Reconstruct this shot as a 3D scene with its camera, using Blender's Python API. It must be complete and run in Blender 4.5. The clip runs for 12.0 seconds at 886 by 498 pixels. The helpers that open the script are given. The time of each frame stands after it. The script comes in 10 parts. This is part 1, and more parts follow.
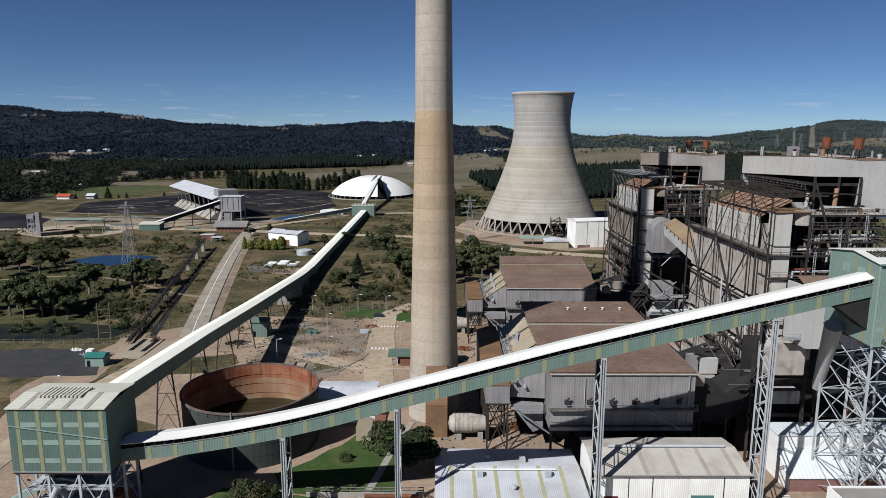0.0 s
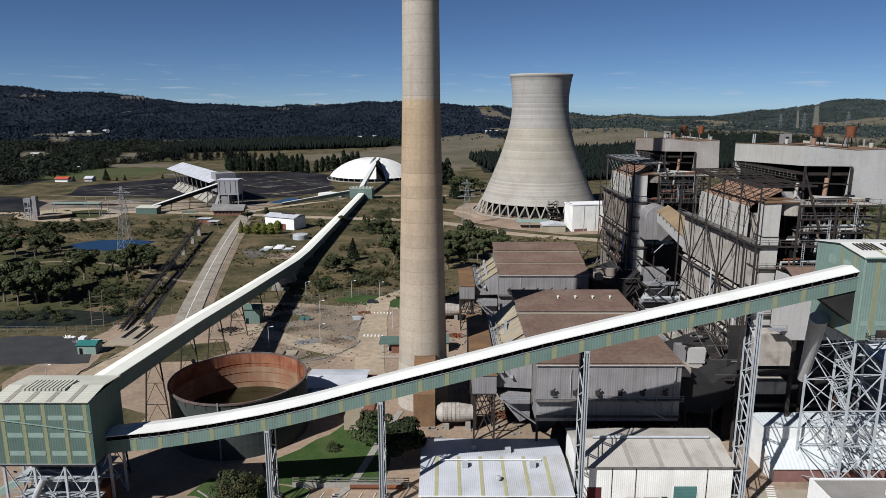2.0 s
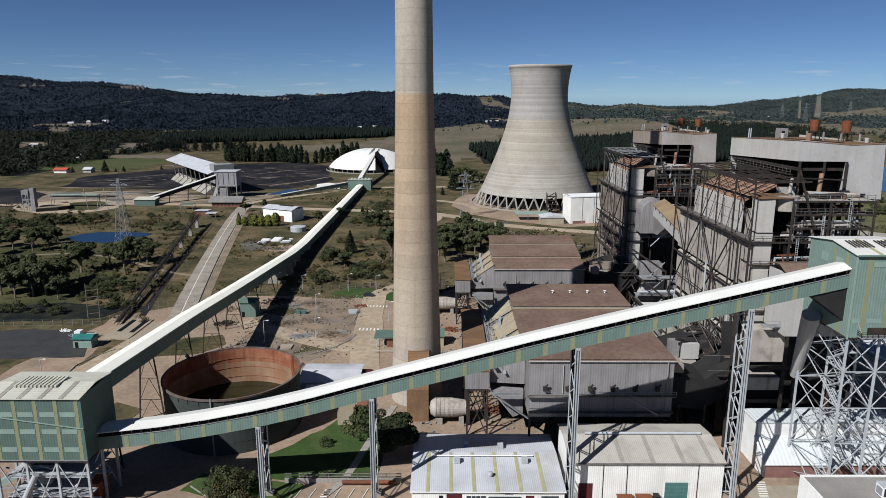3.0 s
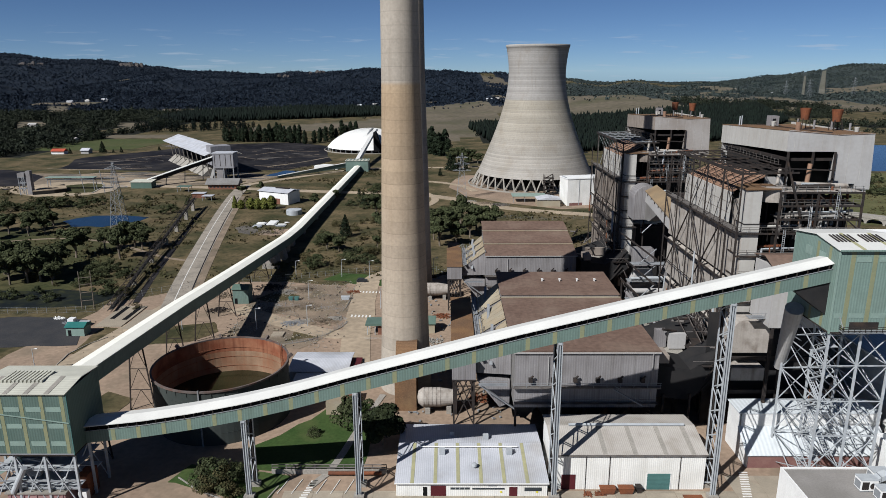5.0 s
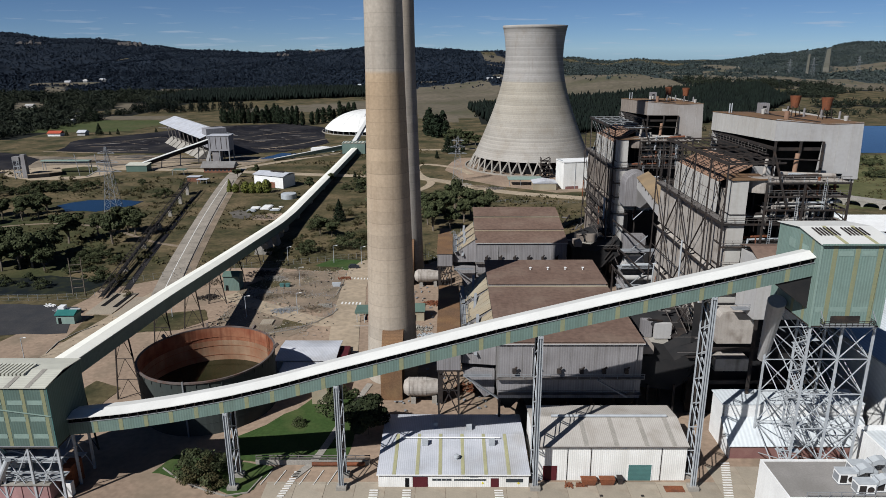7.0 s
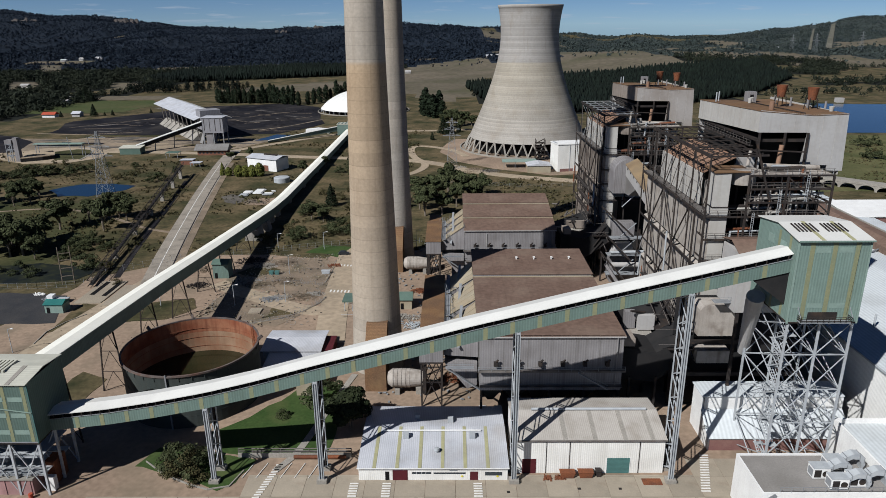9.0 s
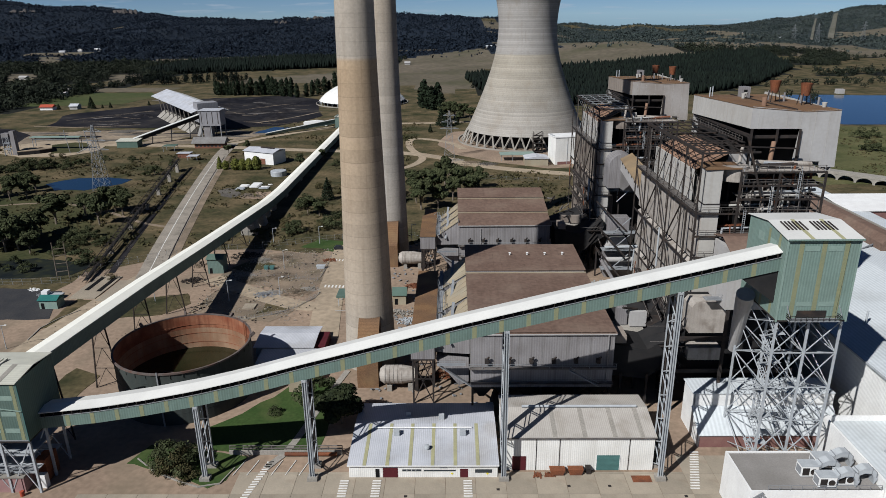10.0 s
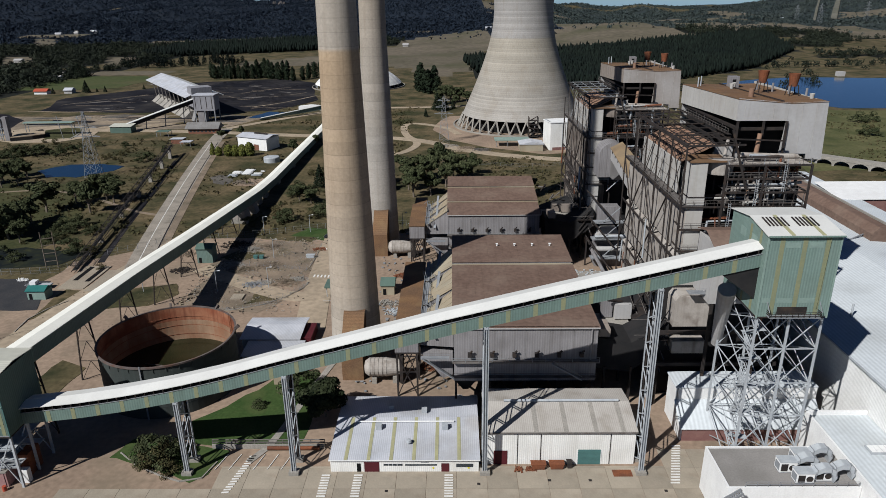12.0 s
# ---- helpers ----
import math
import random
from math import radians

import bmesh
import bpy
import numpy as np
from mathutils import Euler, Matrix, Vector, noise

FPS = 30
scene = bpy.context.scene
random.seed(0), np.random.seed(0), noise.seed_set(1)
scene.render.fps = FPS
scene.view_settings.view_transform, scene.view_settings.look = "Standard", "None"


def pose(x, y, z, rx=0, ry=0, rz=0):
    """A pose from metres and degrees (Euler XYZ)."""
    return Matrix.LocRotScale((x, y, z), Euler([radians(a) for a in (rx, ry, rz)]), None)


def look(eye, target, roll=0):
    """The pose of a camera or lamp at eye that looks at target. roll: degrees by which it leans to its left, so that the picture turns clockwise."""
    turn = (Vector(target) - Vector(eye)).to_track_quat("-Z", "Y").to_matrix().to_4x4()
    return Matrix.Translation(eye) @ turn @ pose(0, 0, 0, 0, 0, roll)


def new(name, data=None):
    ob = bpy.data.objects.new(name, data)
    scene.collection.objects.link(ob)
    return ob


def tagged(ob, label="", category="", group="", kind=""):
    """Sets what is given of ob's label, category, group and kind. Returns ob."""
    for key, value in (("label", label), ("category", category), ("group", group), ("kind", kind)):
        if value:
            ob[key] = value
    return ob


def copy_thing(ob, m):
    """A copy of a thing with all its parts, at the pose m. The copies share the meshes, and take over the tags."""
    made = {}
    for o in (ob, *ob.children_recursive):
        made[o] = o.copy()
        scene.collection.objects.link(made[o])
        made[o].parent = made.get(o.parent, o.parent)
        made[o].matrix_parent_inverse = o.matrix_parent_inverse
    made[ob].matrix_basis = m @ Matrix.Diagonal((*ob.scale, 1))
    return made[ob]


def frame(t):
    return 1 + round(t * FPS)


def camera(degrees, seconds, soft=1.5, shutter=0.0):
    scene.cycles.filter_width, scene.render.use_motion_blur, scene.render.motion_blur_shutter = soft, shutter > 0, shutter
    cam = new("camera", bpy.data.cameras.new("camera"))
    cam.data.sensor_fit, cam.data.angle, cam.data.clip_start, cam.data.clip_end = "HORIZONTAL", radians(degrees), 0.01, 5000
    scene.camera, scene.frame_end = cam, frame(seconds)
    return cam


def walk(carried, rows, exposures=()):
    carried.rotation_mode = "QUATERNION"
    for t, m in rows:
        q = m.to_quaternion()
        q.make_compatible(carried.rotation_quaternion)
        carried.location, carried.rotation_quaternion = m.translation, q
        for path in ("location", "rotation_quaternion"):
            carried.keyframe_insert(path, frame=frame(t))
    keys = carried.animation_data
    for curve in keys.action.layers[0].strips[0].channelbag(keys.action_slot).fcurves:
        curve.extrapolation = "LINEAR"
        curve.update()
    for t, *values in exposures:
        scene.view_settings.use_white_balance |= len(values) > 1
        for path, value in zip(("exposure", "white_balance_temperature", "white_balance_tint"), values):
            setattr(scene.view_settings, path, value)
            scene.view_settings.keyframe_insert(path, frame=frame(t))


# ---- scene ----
cam = camera(66.8, 12.0, soft=0.55)
PATH = [
    (0, (1.759, -167.815, 74.735), (1.761, -165.847, 74.377), 0.1),
    (0.5, (2.738, -167.503, 75.151), (2.737, -165.537, 74.779), 0.1),
    (1, (3.645, -167.27, 75.713), (3.643, -165.308, 75.327), 0.1),
    (1.5, (4.519, -167.033, 76.361), (4.515, -165.074, 75.96), 0.0),
    (2, (5.359, -166.71, 76.976), (5.354, -164.754, 76.56), 0.0),
    (2.5, (6.266, -166.386, 77.567), (6.259, -164.433, 77.136), -0.0),
    (3, (7.197, -166.078, 78.146), (7.189, -164.128, 77.701), -0.0),
    (5, (10.904, -165.104, 81.308), (10.889, -163.17, 80.797), -0.2),
    (5.5, (11.872, -164.751, 81.833), (11.856, -162.822, 81.308), -0.3),
    (6, (12.851, -164.418, 82.392), (12.834, -162.492, 81.852), -0.3),
    (6.5, (13.887, -164.092, 82.983), (13.868, -162.17, 82.429), -0.3),
    (7, (14.932, -163.729, 83.541), (14.911, -161.812, 82.972), -0.3),
    (9, (19.375, -162.25, 86.76), (19.35, -160.353, 86.127), -0.5),
    (9.5, (20.493, -161.891, 87.347), (20.466, -159.998, 86.701), -0.5),
    (10, (21.612, -161.543, 87.95), (21.584, -159.655, 87.292), -0.6),
    (10.5, (22.665, -161.132, 88.546), (22.636, -159.248, 87.874), -0.6),
    (11, (23.682, -160.643, 89.114), (23.652, -158.765, 88.428), -0.6),
    (11.5, (24.648, -160.169, 89.609), (24.618, -158.295, 88.911), -0.7),
    (12, (25.614, -159.793, 90.003), (25.583, -157.923, 89.295), -0.7),
]
walk(cam, [(t, look(eye, target, roll)) for t, eye, target, roll in PATH], exposures=[(0.0, 0.55), (6.0, 0.46), (12.0, 0.31)])

# ---- world and light ----
SUN = Vector((-0.79, -0.785, 1.0)).normalized()
world = bpy.data.worlds.new("world")
scene.world = world
world.use_nodes = True
wn = world.node_tree
sky = wn.nodes.new("ShaderNodeTexSky")
sky.sky_type = "NISHITA"
sky.sun_disc = False
sky.sun_elevation = math.asin(SUN.z)
sky.sun_rotation = math.atan2(SUN.x, SUN.y)
sky.altitude = 1500
sky.air_density = 0.55
sky.dust_density = 0.0
sky.ozone_density = 3.0
tone = wn.nodes.new("ShaderNodeMix")
tone.data_type, tone.blend_type = "RGBA", "MULTIPLY"
tone.inputs["Factor"].default_value = 1.0
tone.inputs["B"].default_value = (0.85, 0.97, 1.1, 1)
wn.links.new(sky.outputs[0], tone.inputs["A"])
# small thin clouds low over the horizon
at = wn.nodes.new("ShaderNodeTexCoord").outputs["Generated"]
flat = wn.nodes.new("ShaderNodeMapping")
flat.inputs["Scale"].default_value = (11, 11, 120)
wisp = wn.nodes.new("ShaderNodeTexNoise")
wisp.inputs["Scale"].default_value, wisp.inputs["Detail"].default_value = 1.6, 5.0
thin = wn.nodes.new("ShaderNodeMapRange")
thin.inputs["From Min"].default_value, thin.inputs["From Max"].default_value, thin.inputs["To Max"].default_value = 0.59, 0.72, 0.4
up = wn.nodes.new("ShaderNodeSeparateXYZ")
low = wn.nodes.new("ShaderNodeMapRange")
low.inputs["From Min"].default_value, low.inputs["From Max"].default_value = 0.062, 0.035
both = wn.nodes.new("ShaderNodeMath")
both.operation = "MULTIPLY"
cloud = wn.nodes.new("ShaderNodeMix")
cloud.data_type = "RGBA"
cloud.inputs["B"].default_value = (9.0, 10.0, 11.5, 1)
wn.links.new(at, flat.inputs["Vector"])
wn.links.new(flat.outputs["Vector"], wisp.inputs["Vector"])
wn.links.new(wisp.outputs["Fac"], thin.inputs["Value"])
wn.links.new(at, up.inputs[0])
wn.links.new(up.outputs["Z"], low.inputs["Value"])
wn.links.new(thin.outputs["Result"], both.inputs[0])
wn.links.new(low.outputs["Result"], both.inputs[1])
wn.links.new(both.outputs[0], cloud.inputs["Factor"])
wn.links.new(tone.outputs["Result"], cloud.inputs["A"])
wn.links.new(cloud.outputs["Result"], wn.nodes["Background"].inputs[0])
wn.nodes["Background"].inputs[1].default_value = 0.036
lamp = bpy.data.lights.new("sun", "SUN")
lamp.energy = 4.8
lamp.angle = radians(0.53)
lamp.color = (1.0, 0.975, 0.93)
sun = new("sun", lamp)
sun.matrix_world = look(SUN * 600, (0, 0, 0))
scene.view_settings.use_white_balance = True
scene.view_settings.white_balance_temperature = 6150


# ---- materials ----
def reflectance(c):
    """Weathered surfaces reflect less than fresh paint; whites keep more of it."""
    k = min(1, max(0, (max(c) - 0.3) / 0.4))
    return tuple(v * (0.72 + 0.14 * k) for v in c)


def material(name, c1, c2, scale=0.3, rough=0.8, metal=0.0, fine=3.0, bump=0.15, ribs=None, rib=0.35, streak=0.0,
             stain=None, stain_amount=0.35, stain_scale=0.12, spec=0.12, island=0.0, speckle=0.07):
    """Two-tone surface: broad patches, fine grain, optional sheet ribs along an axis, vertical streaks and stains."""
    c1, c2 = reflectance(c1), reflectance(c2)
    stain = reflectance(stain) if stain else None
    m = bpy.data.materials.new(name)
    m.use_nodes = True
    nt = m.node_tree
    n, ln = nt.nodes, nt.links
    bsdf = n["Principled BSDF"]
    co = n.new("ShaderNodeTexCoord").outputs["Object"]

    def noise_of(sc, detail=4.0, vec=None):
        t = n.new("ShaderNodeTexNoise")
        t.inputs["Scale"].default_value = sc
        t.inputs["Detail"].default_value = detail + 2
        ln.new(vec or co, t.inputs["Vector"])
        return t.outputs["Fac"]

    def ramp_of(fac, a, b):
        r = n.new("ShaderNodeMapRange")
        r.inputs["From Min"].default_value, r.inputs["From Max"].default_value = a, b
        ln.new(fac, r.inputs["Value"])
        return r.outputs["Result"]

    def mix(fac, a, b, how="MIX"):
        x = n.new("ShaderNodeMix")
        x.data_type, x.blend_type = "RGBA", how
        for sock, v in ((x.inputs["Factor"], fac), (x.inputs["A"], a), (x.inputs["B"], b)):
            if isinstance(v, bpy.types.NodeSocket):
                ln.new(v, sock)
            elif isinstance(v, (int, float)):
                sock.default_value = v
            else:
                sock.default_value = (*v, 1)
        return x.outputs["Result"]

    col = mix(ramp_of(noise_of(scale), 0.35, 0.65), c1, c2)
    grain = noise_of(fine, 3.0)
    g = n.new("ShaderNodeMapRange")
    g.inputs["To Min"].default_value, g.inputs["To Max"].default_value = 1 - speckle, 1 + speckle
    g.inputs["From Min"].default_value, g.inputs["From Max"].default_value = 0.25, 0.75
    ln.new(grain, g.inputs["Value"])
    gc = n.new("ShaderNodeCombineColor")
    for i in range(3):
        ln.new(g.outputs["Result"], gc.inputs[i])
    col = mix(1.0, col, gc.outputs["Color"], "MULTIPLY")
    if streak:
        mp = n.new("ShaderNodeMapping")
        mp.inputs["Scale"].default_value = (1.1, 1.1, 0.05)
        ln.new(co, mp.inputs["Vector"])
        f = ramp_of(noise_of(1.0, 3.0, mp.outputs["Vector"]), 0.5, 0.75)
        f2 = n.new("ShaderNodeMath")
        f2.operation = "MULTIPLY"
        f2.inputs[1].default_value = streak
        ln.new(f, f2.inputs[0])
        col = mix(f2.outputs[0], col, stain or (0.12, 0.09, 0.07))
    if stain:
        f = ramp_of(noise_of(stain_scale, 6.0), 0.52, 0.72)
        f2 = n.new("ShaderNodeMath")
        f2.operation = "MULTIPLY"
        f2.inputs[1].default_value = stain_amount
        ln.new(f, f2.inputs[0])
        col = mix(f2.outputs[0], col, stain)
    if island:
        geo = n.new("ShaderNodeNewGeometry")
        r = n.new("ShaderNodeMapRange")
        r.inputs["To Min"].default_value, r.inputs["To Max"].default_value = 1 - island, 1 + island
        ln.new(geo.outputs["Random Per Island"], r.inputs["Value"])
        rc = n.new("ShaderNodeCombineColor")
        for i in range(3):
            ln.new(r.outputs["Result"], rc.inputs[i])
        col = mix(1.0, col, rc.outputs["Color"], "MULTIPLY")
    height = grain
    if ribs:
        sep = n.new("ShaderNodeSeparateXYZ")
        ln.new(co, sep.inputs[0])
        w = n.new("ShaderNodeMath")
        w.operation = "MULTIPLY"
        w.inputs[1].default_value = 2 * math.pi / rib
        ln.new(sep.outputs["XYZ".index(ribs)], w.inputs[0])
        s = n.new("ShaderNodeMath")
        s.operation = "SINE"
        ln.new(w.outputs[0], s.inputs[0])
        height = s.outputs[0]
        rr = n.new("ShaderNodeMapRange")
        rr.inputs["From Min"].default_value = -1
        rr.inputs["To Min"].default_value, rr.inputs["To Max"].default_value = 0.9, 1.06
        ln.new(s.outputs[0], rr.inputs["Value"])
        rc = n.new("ShaderNodeCombineColor")
        for i in range(3):
            ln.new(rr.outputs["Result"], rc.inputs[i])
        col = mix(1.0, col, rc.outputs["Color"], "MULTIPLY")
    ln.new(col, bsdf.inputs["Base Color"])
    if bump:
        b = n.new("ShaderNodeBump")
        b.inputs["Strength"].default_value = bump
        b.inputs["Distance"].default_value = 0.05
        ln.new(height, b.inputs["Height"])
        ln.new(b.outputs[0], bsdf.inputs["Normal"])
    bsdf.inputs["Roughness"].default_value = rough
    bsdf.inputs["Metallic"].default_value = metal
    bsdf.inputs["Specular IOR Level"].default_value = spec
    return m


M = {}
M["green_x"] = material("green_sheet_x", (0.155, 0.22, 0.192), (0.175, 0.245, 0.212), 0.25, 0.55, ribs="X", rib=0.5, stain=(0.10, 0.13, 0.10), streak=0.3)
M["green_y"] = material("green_sheet_y", (0.165, 0.235, 0.205), (0.185, 0.26, 0.225), 0.25, 0.55, ribs="Y", rib=0.5, stain=(0.10, 0.13, 0.10), streak=0.3)
M["green_old"] = material("faded_dark_green_sheet", (0.105, 0.158, 0.135), (0.125, 0.18, 0.155), 0.25, 0.6, ribs="X", rib=0.5, stain=(0.09, 0.11, 0.09), streak=0.35)
M["green_old_y"] = material("faded_dark_green_sheet_y", (0.105, 0.158, 0.135), (0.125, 0.18, 0.155), 0.25, 0.6, ribs="Y", rib=0.5, stain=(0.09, 0.11, 0.09), streak=0.35)
M["green_pale"] = material("pale_green_sheet", (0.205, 0.29, 0.25), (0.225, 0.31, 0.27), 0.25, 0.55, ribs="X", rib=0.5, stain=(0.14, 0.17, 0.14), streak=0.25)
M["green_pale_y"] = material("pale_green_sheet_y", (0.205, 0.29, 0.25), (0.225, 0.31, 0.27), 0.25, 0.55, ribs="Y", rib=0.5, stain=(0.14, 0.17, 0.14), streak=0.25)
M["hazard"] = material("hazard_yellow", (0.65, 0.55, 0.04), (0.6, 0.5, 0.04), 0.5, 0.6)
M["cream_strip"] = material("yellowed_roof_strip", (0.42, 0.40, 0.225), (0.36, 0.345, 0.21), 0.5, 0.6)
M["yellow_strip"] = material("yellowed_skylight", (0.28, 0.28, 0.16), (0.24, 0.26, 0.16), 0.5, 0.6)
M["pale_sheet"] = material("pale_skylight", (0.27, 0.36, 0.31), (0.24, 0.32, 0.28), 0.6, 0.5)
M["roof_white"] = material("white_roof_sheet", (0.65, 0.64, 0.60), (0.60, 0.59, 0.555), 0.15, 0.55, fine=2.5, speckle=0.04, bump=0.0, stain=(0.57, 0.55, 0.50), stain_amount=0.15)
M["gallery_cream"] = material("cream_gallery_sheet", (0.84, 0.82, 0.73), (0.79, 0.77, 0.685), 0.15, 0.6, fine=2.0, speckle=0.04, bump=0, stain=(0.58, 0.56, 0.48), stain_amount=0.2)
M["roof_cream"] = material("cream_roof_sheet", (0.54, 0.53, 0.445), (0.49, 0.48, 0.41), 0.2, 0.6, ribs="Y", rib=0.6, fine=0.6, bump=0.08, stain=(0.60, 0.58, 0.48), stain_amount=0.35)
M["white_wall_x"] = material("white_wall_sheet", (0.78, 0.765, 0.72), (0.70, 0.685, 0.64), 0.2, 0.55, ribs="X", rib=0.4, streak=0.25, stain=(0.45, 0.41, 0.35), stain_amount=0.25)
M["white_wall_y"] = material("white_wall_sheet_y", (0.80, 0.79, 0.76), (0.74, 0.73, 0.70), 0.2, 0.55, ribs="Y", rib=0.4, streak=0.15, stain=(0.5, 0.47, 0.42), stain_amount=0.2)
M["white_plain"] = material("white_paint", (0.79, 0.785, 0.76), (0.72, 0.71, 0.69), 0.3, 0.55, streak=0.15, stain=(0.5, 0.47, 0.42), stain_amount=0.2)
M["grey_roof_x"] = material("zinc_roof_sheet", (0.54, 0.545, 0.575), (0.46, 0.47, 0.50), 0.2, 0.45, ribs="X", rib=0.4, stain=(0.33, 0.30, 0.26), stain_amount=0.5)
M["dirty_roof"] = material("weathered_roof_sheet", (0.48, 0.445, 0.40), (0.40, 0.365, 0.325), 0.2, 0.6, ribs="X", rib=0.4, stain=(0.33, 0.29, 0.23), stain_amount=0.5, stain_scale=0.2)
M["rust_roof"] = material("rusty_brown_roof", (0.165, 0.108, 0.083), (0.195, 0.132, 0.102), 0.12, 0.8, fine=0.9, bump=0.05, stain=(0.23, 0.17, 0.13), stain_amount=0.5, island=0.06, speckle=0.22)
M["rust_roof_y"] = material("rusty_tan_roof", (0.22, 0.125, 0.065), (0.165, 0.10, 0.06), 0.2, 0.8, ribs="Y", rib=0.7, stain=(0.30, 0.20, 0.10), stain_amount=0.6, speckle=0.22)
M["tan_duct"] = material("weathered_tan_sheet", (0.30, 0.215, 0.125), (0.24, 0.18, 0.115), 0.3, 0.75, stain=(0.16, 0.11, 0.07), stain_amount=0.6)
M["tan_roof"] = material("tan_sheet", (0.37, 0.30, 0.205), (0.33, 0.285, 0.21), 0.3, 0.7, stain=(0.46, 0.42, 0.31), stain_amount=0.6)
M["clad_grey_x"] = material("grey_cladding_x", (0.30, 0.285, 0.285), (0.245, 0.23, 0.23), 0.18, 0.6, ribs="X", rib=0.55, streak=0.5, stain=(0.12, 0.105, 0.095))
M["clad_grey_y"] = material("grey_cladding_y", (0.26, 0.25, 0.24), (0.21, 0.20, 0.19), 0.18, 0.6, ribs="Y", rib=0.55, streak=0.5, stain=(0.12, 0.10, 0.085))
M["clad_pale"] = material("pale_cladding", (0.50, 0.48, 0.445), (0.455, 0.435, 0.40), 0.1, 0.65, fine=1.5, speckle=0.06, bump=0.0, streak=0.3, stain=(0.30, 0.25, 0.20), stain_amount=0.25)
M["clad_pale_x"] = material("pale_cladding_x", (0.455, 0.44, 0.425), (0.41, 0.395, 0.38), 0.1, 0.65, fine=1.5, speckle=0.06, bump=0.0, streak=0.25, stain=(0.27, 0.23, 0.19), stain_amount=0.25)
M["boiler_casing"] = material("dirty_boiler_casing", (0.45, 0.41, 0.365), (0.37, 0.33, 0.29), 0.25, 0.75, streak=0.5, stain=(0.13, 0.095, 0.07), stain_amount=0.6, stain_scale=0.3)
# Near-black casing; deep bays and undersides get their shade from this colour
M["dark_casing"] = material("dark_shade_casing", (0.022, 0.022, 0.023), (0.036, 0.033, 0.032), 0.25, 0.8, streak=0.5, stain=(0.03, 0.03, 0.03))
M["dark_steel"] = material("weathered_dark_steel", (0.030, 0.026, 0.025), (0.048, 0.040, 0.036), 0.5, 0.75, stain=(0.10, 0.065, 0.045), stain_amount=0.5, stain_scale=0.6)
M["grey_steel"] = material("painted_grey_steel", (0.30, 0.31, 0.32), (0.24, 0.25, 0.265), 0.5, 0.6, stain=(0.15, 0.13, 0.12), stain_amount=0.4)
M["dull_steel"] = material("dusty_dull_steel", (0.13, 0.118, 0.11), (0.19, 0.172, 0.158), 0.5, 0.75, stain=(0.10, 0.065, 0.045), stain_amount=0.5, stain_scale=0.6)
M["light_steel"] = material("galvanised_steel", (0.46, 0.48, 0.49), (0.38, 0.40, 0.42), 0.5, 0.5, stain=(0.25, 0.23, 0.21), stain_amount=0.3)
M["rust"] = material("rusty_steel", (0.24, 0.085, 0.04), (0.17, 0.065, 0.035), 0.4, 0.85, stain=(0.10, 0.055, 0.04), stain_amount=0.6, stain_scale=0.5, speckle=0.22)
M["rust_tubes"] = material("rusty_tube_wall", (0.33, 0.20, 0.135), (0.26, 0.155, 0.105), 0.3, 0.85, ribs="Y", rib=1.2, stain=(0.32, 0.2, 0.13), stain_amount=0.5)
M["maroon"] = material("maroon_paint", (0.11, 0.022, 0.028), (0.09, 0.02, 0.024), 0.5, 0.6)
M["pink_paint"] = material("faded_pink_paint", (0.42, 0.25, 0.24), (0.34, 0.19, 0.185), 0.3, 0.75, streak=0.4, stain=(0.26, 0.17, 0.15), stain_amount=0.5)
M["maroon_brick"] = material("maroon_brick", (0.22, 0.11, 0.10), (0.27, 0.15, 0.13), 0.6, 0.85, fine=6)
M["teal_door"] = material("teal_door", (0.09, 0.20, 0.185), (0.08, 0.17, 0.16), 0.5, 0.55, ribs="Z", rib=0.3)
M["green_roof"] = material("green_roof_sheet", (0.125, 0.185, 0.152), (0.105, 0.16, 0.132), 0.3, 0.6, ribs="Y", rib=0.4)
M["teal_roof"] = material("teal_roof_sheet", (0.03, 0.15, 0.14), (0.04, 0.18, 0.16), 0.3, 0.55, ribs="X", rib=0.3)
M["soot_casing"] = material("sooty_brown_casing", (0.31, 0.265, 0.225), (0.21, 0.175, 0.15), 0.2, 0.8, streak=0.7, stain=(0.06, 0.045, 0.035), stain_amount=0.6, stain_scale=0.2)
M["soot_clad"] = material("sooty_brown_cladding", (0.29, 0.245, 0.205), (0.35, 0.30, 0.26), 0.12, 0.75, fine=0.3, bump=0, streak=0.4, stain=(0.13, 0.10, 0.08), stain_amount=0.5)
M["soot_face"] = material("smoke_stained_cladding", (0.40, 0.37, 0.345), (0.34, 0.305, 0.275), 0.08, 0.7, fine=1.5, speckle=0.06, bump=0.0, streak=0.35, stain=(0.24, 0.19, 0.15), stain_amount=0.45)
M["clad_lilac"] = material("lilac_grey_sheet", (0.31, 0.305, 0.32), (0.275, 0.27, 0.285), 0.1, 0.65, ribs="X", rib=1.0, streak=0.12, stain=(0.17, 0.16, 0.16), stain_amount=0.3)
# Near-black; in openings and voids the inner shade sits in the colour
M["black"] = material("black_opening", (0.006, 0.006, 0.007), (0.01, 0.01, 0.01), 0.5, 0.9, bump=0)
M["concrete"] = material("concrete", (0.36, 0.33, 0.29), (0.30, 0.28, 0.245), 0.2, 0.85, stain=(0.2, 0.18, 0.15), stain_amount=0.5, speckle=0.22)
M["paving"] = material("pale_concrete_paving", (0.37, 0.315, 0.24), (0.31, 0.265, 0.205), 0.12, 0.85, stain=(0.22, 0.16, 0.12), stain_amount=0.55, stain_scale=0.09, speckle=0.22)
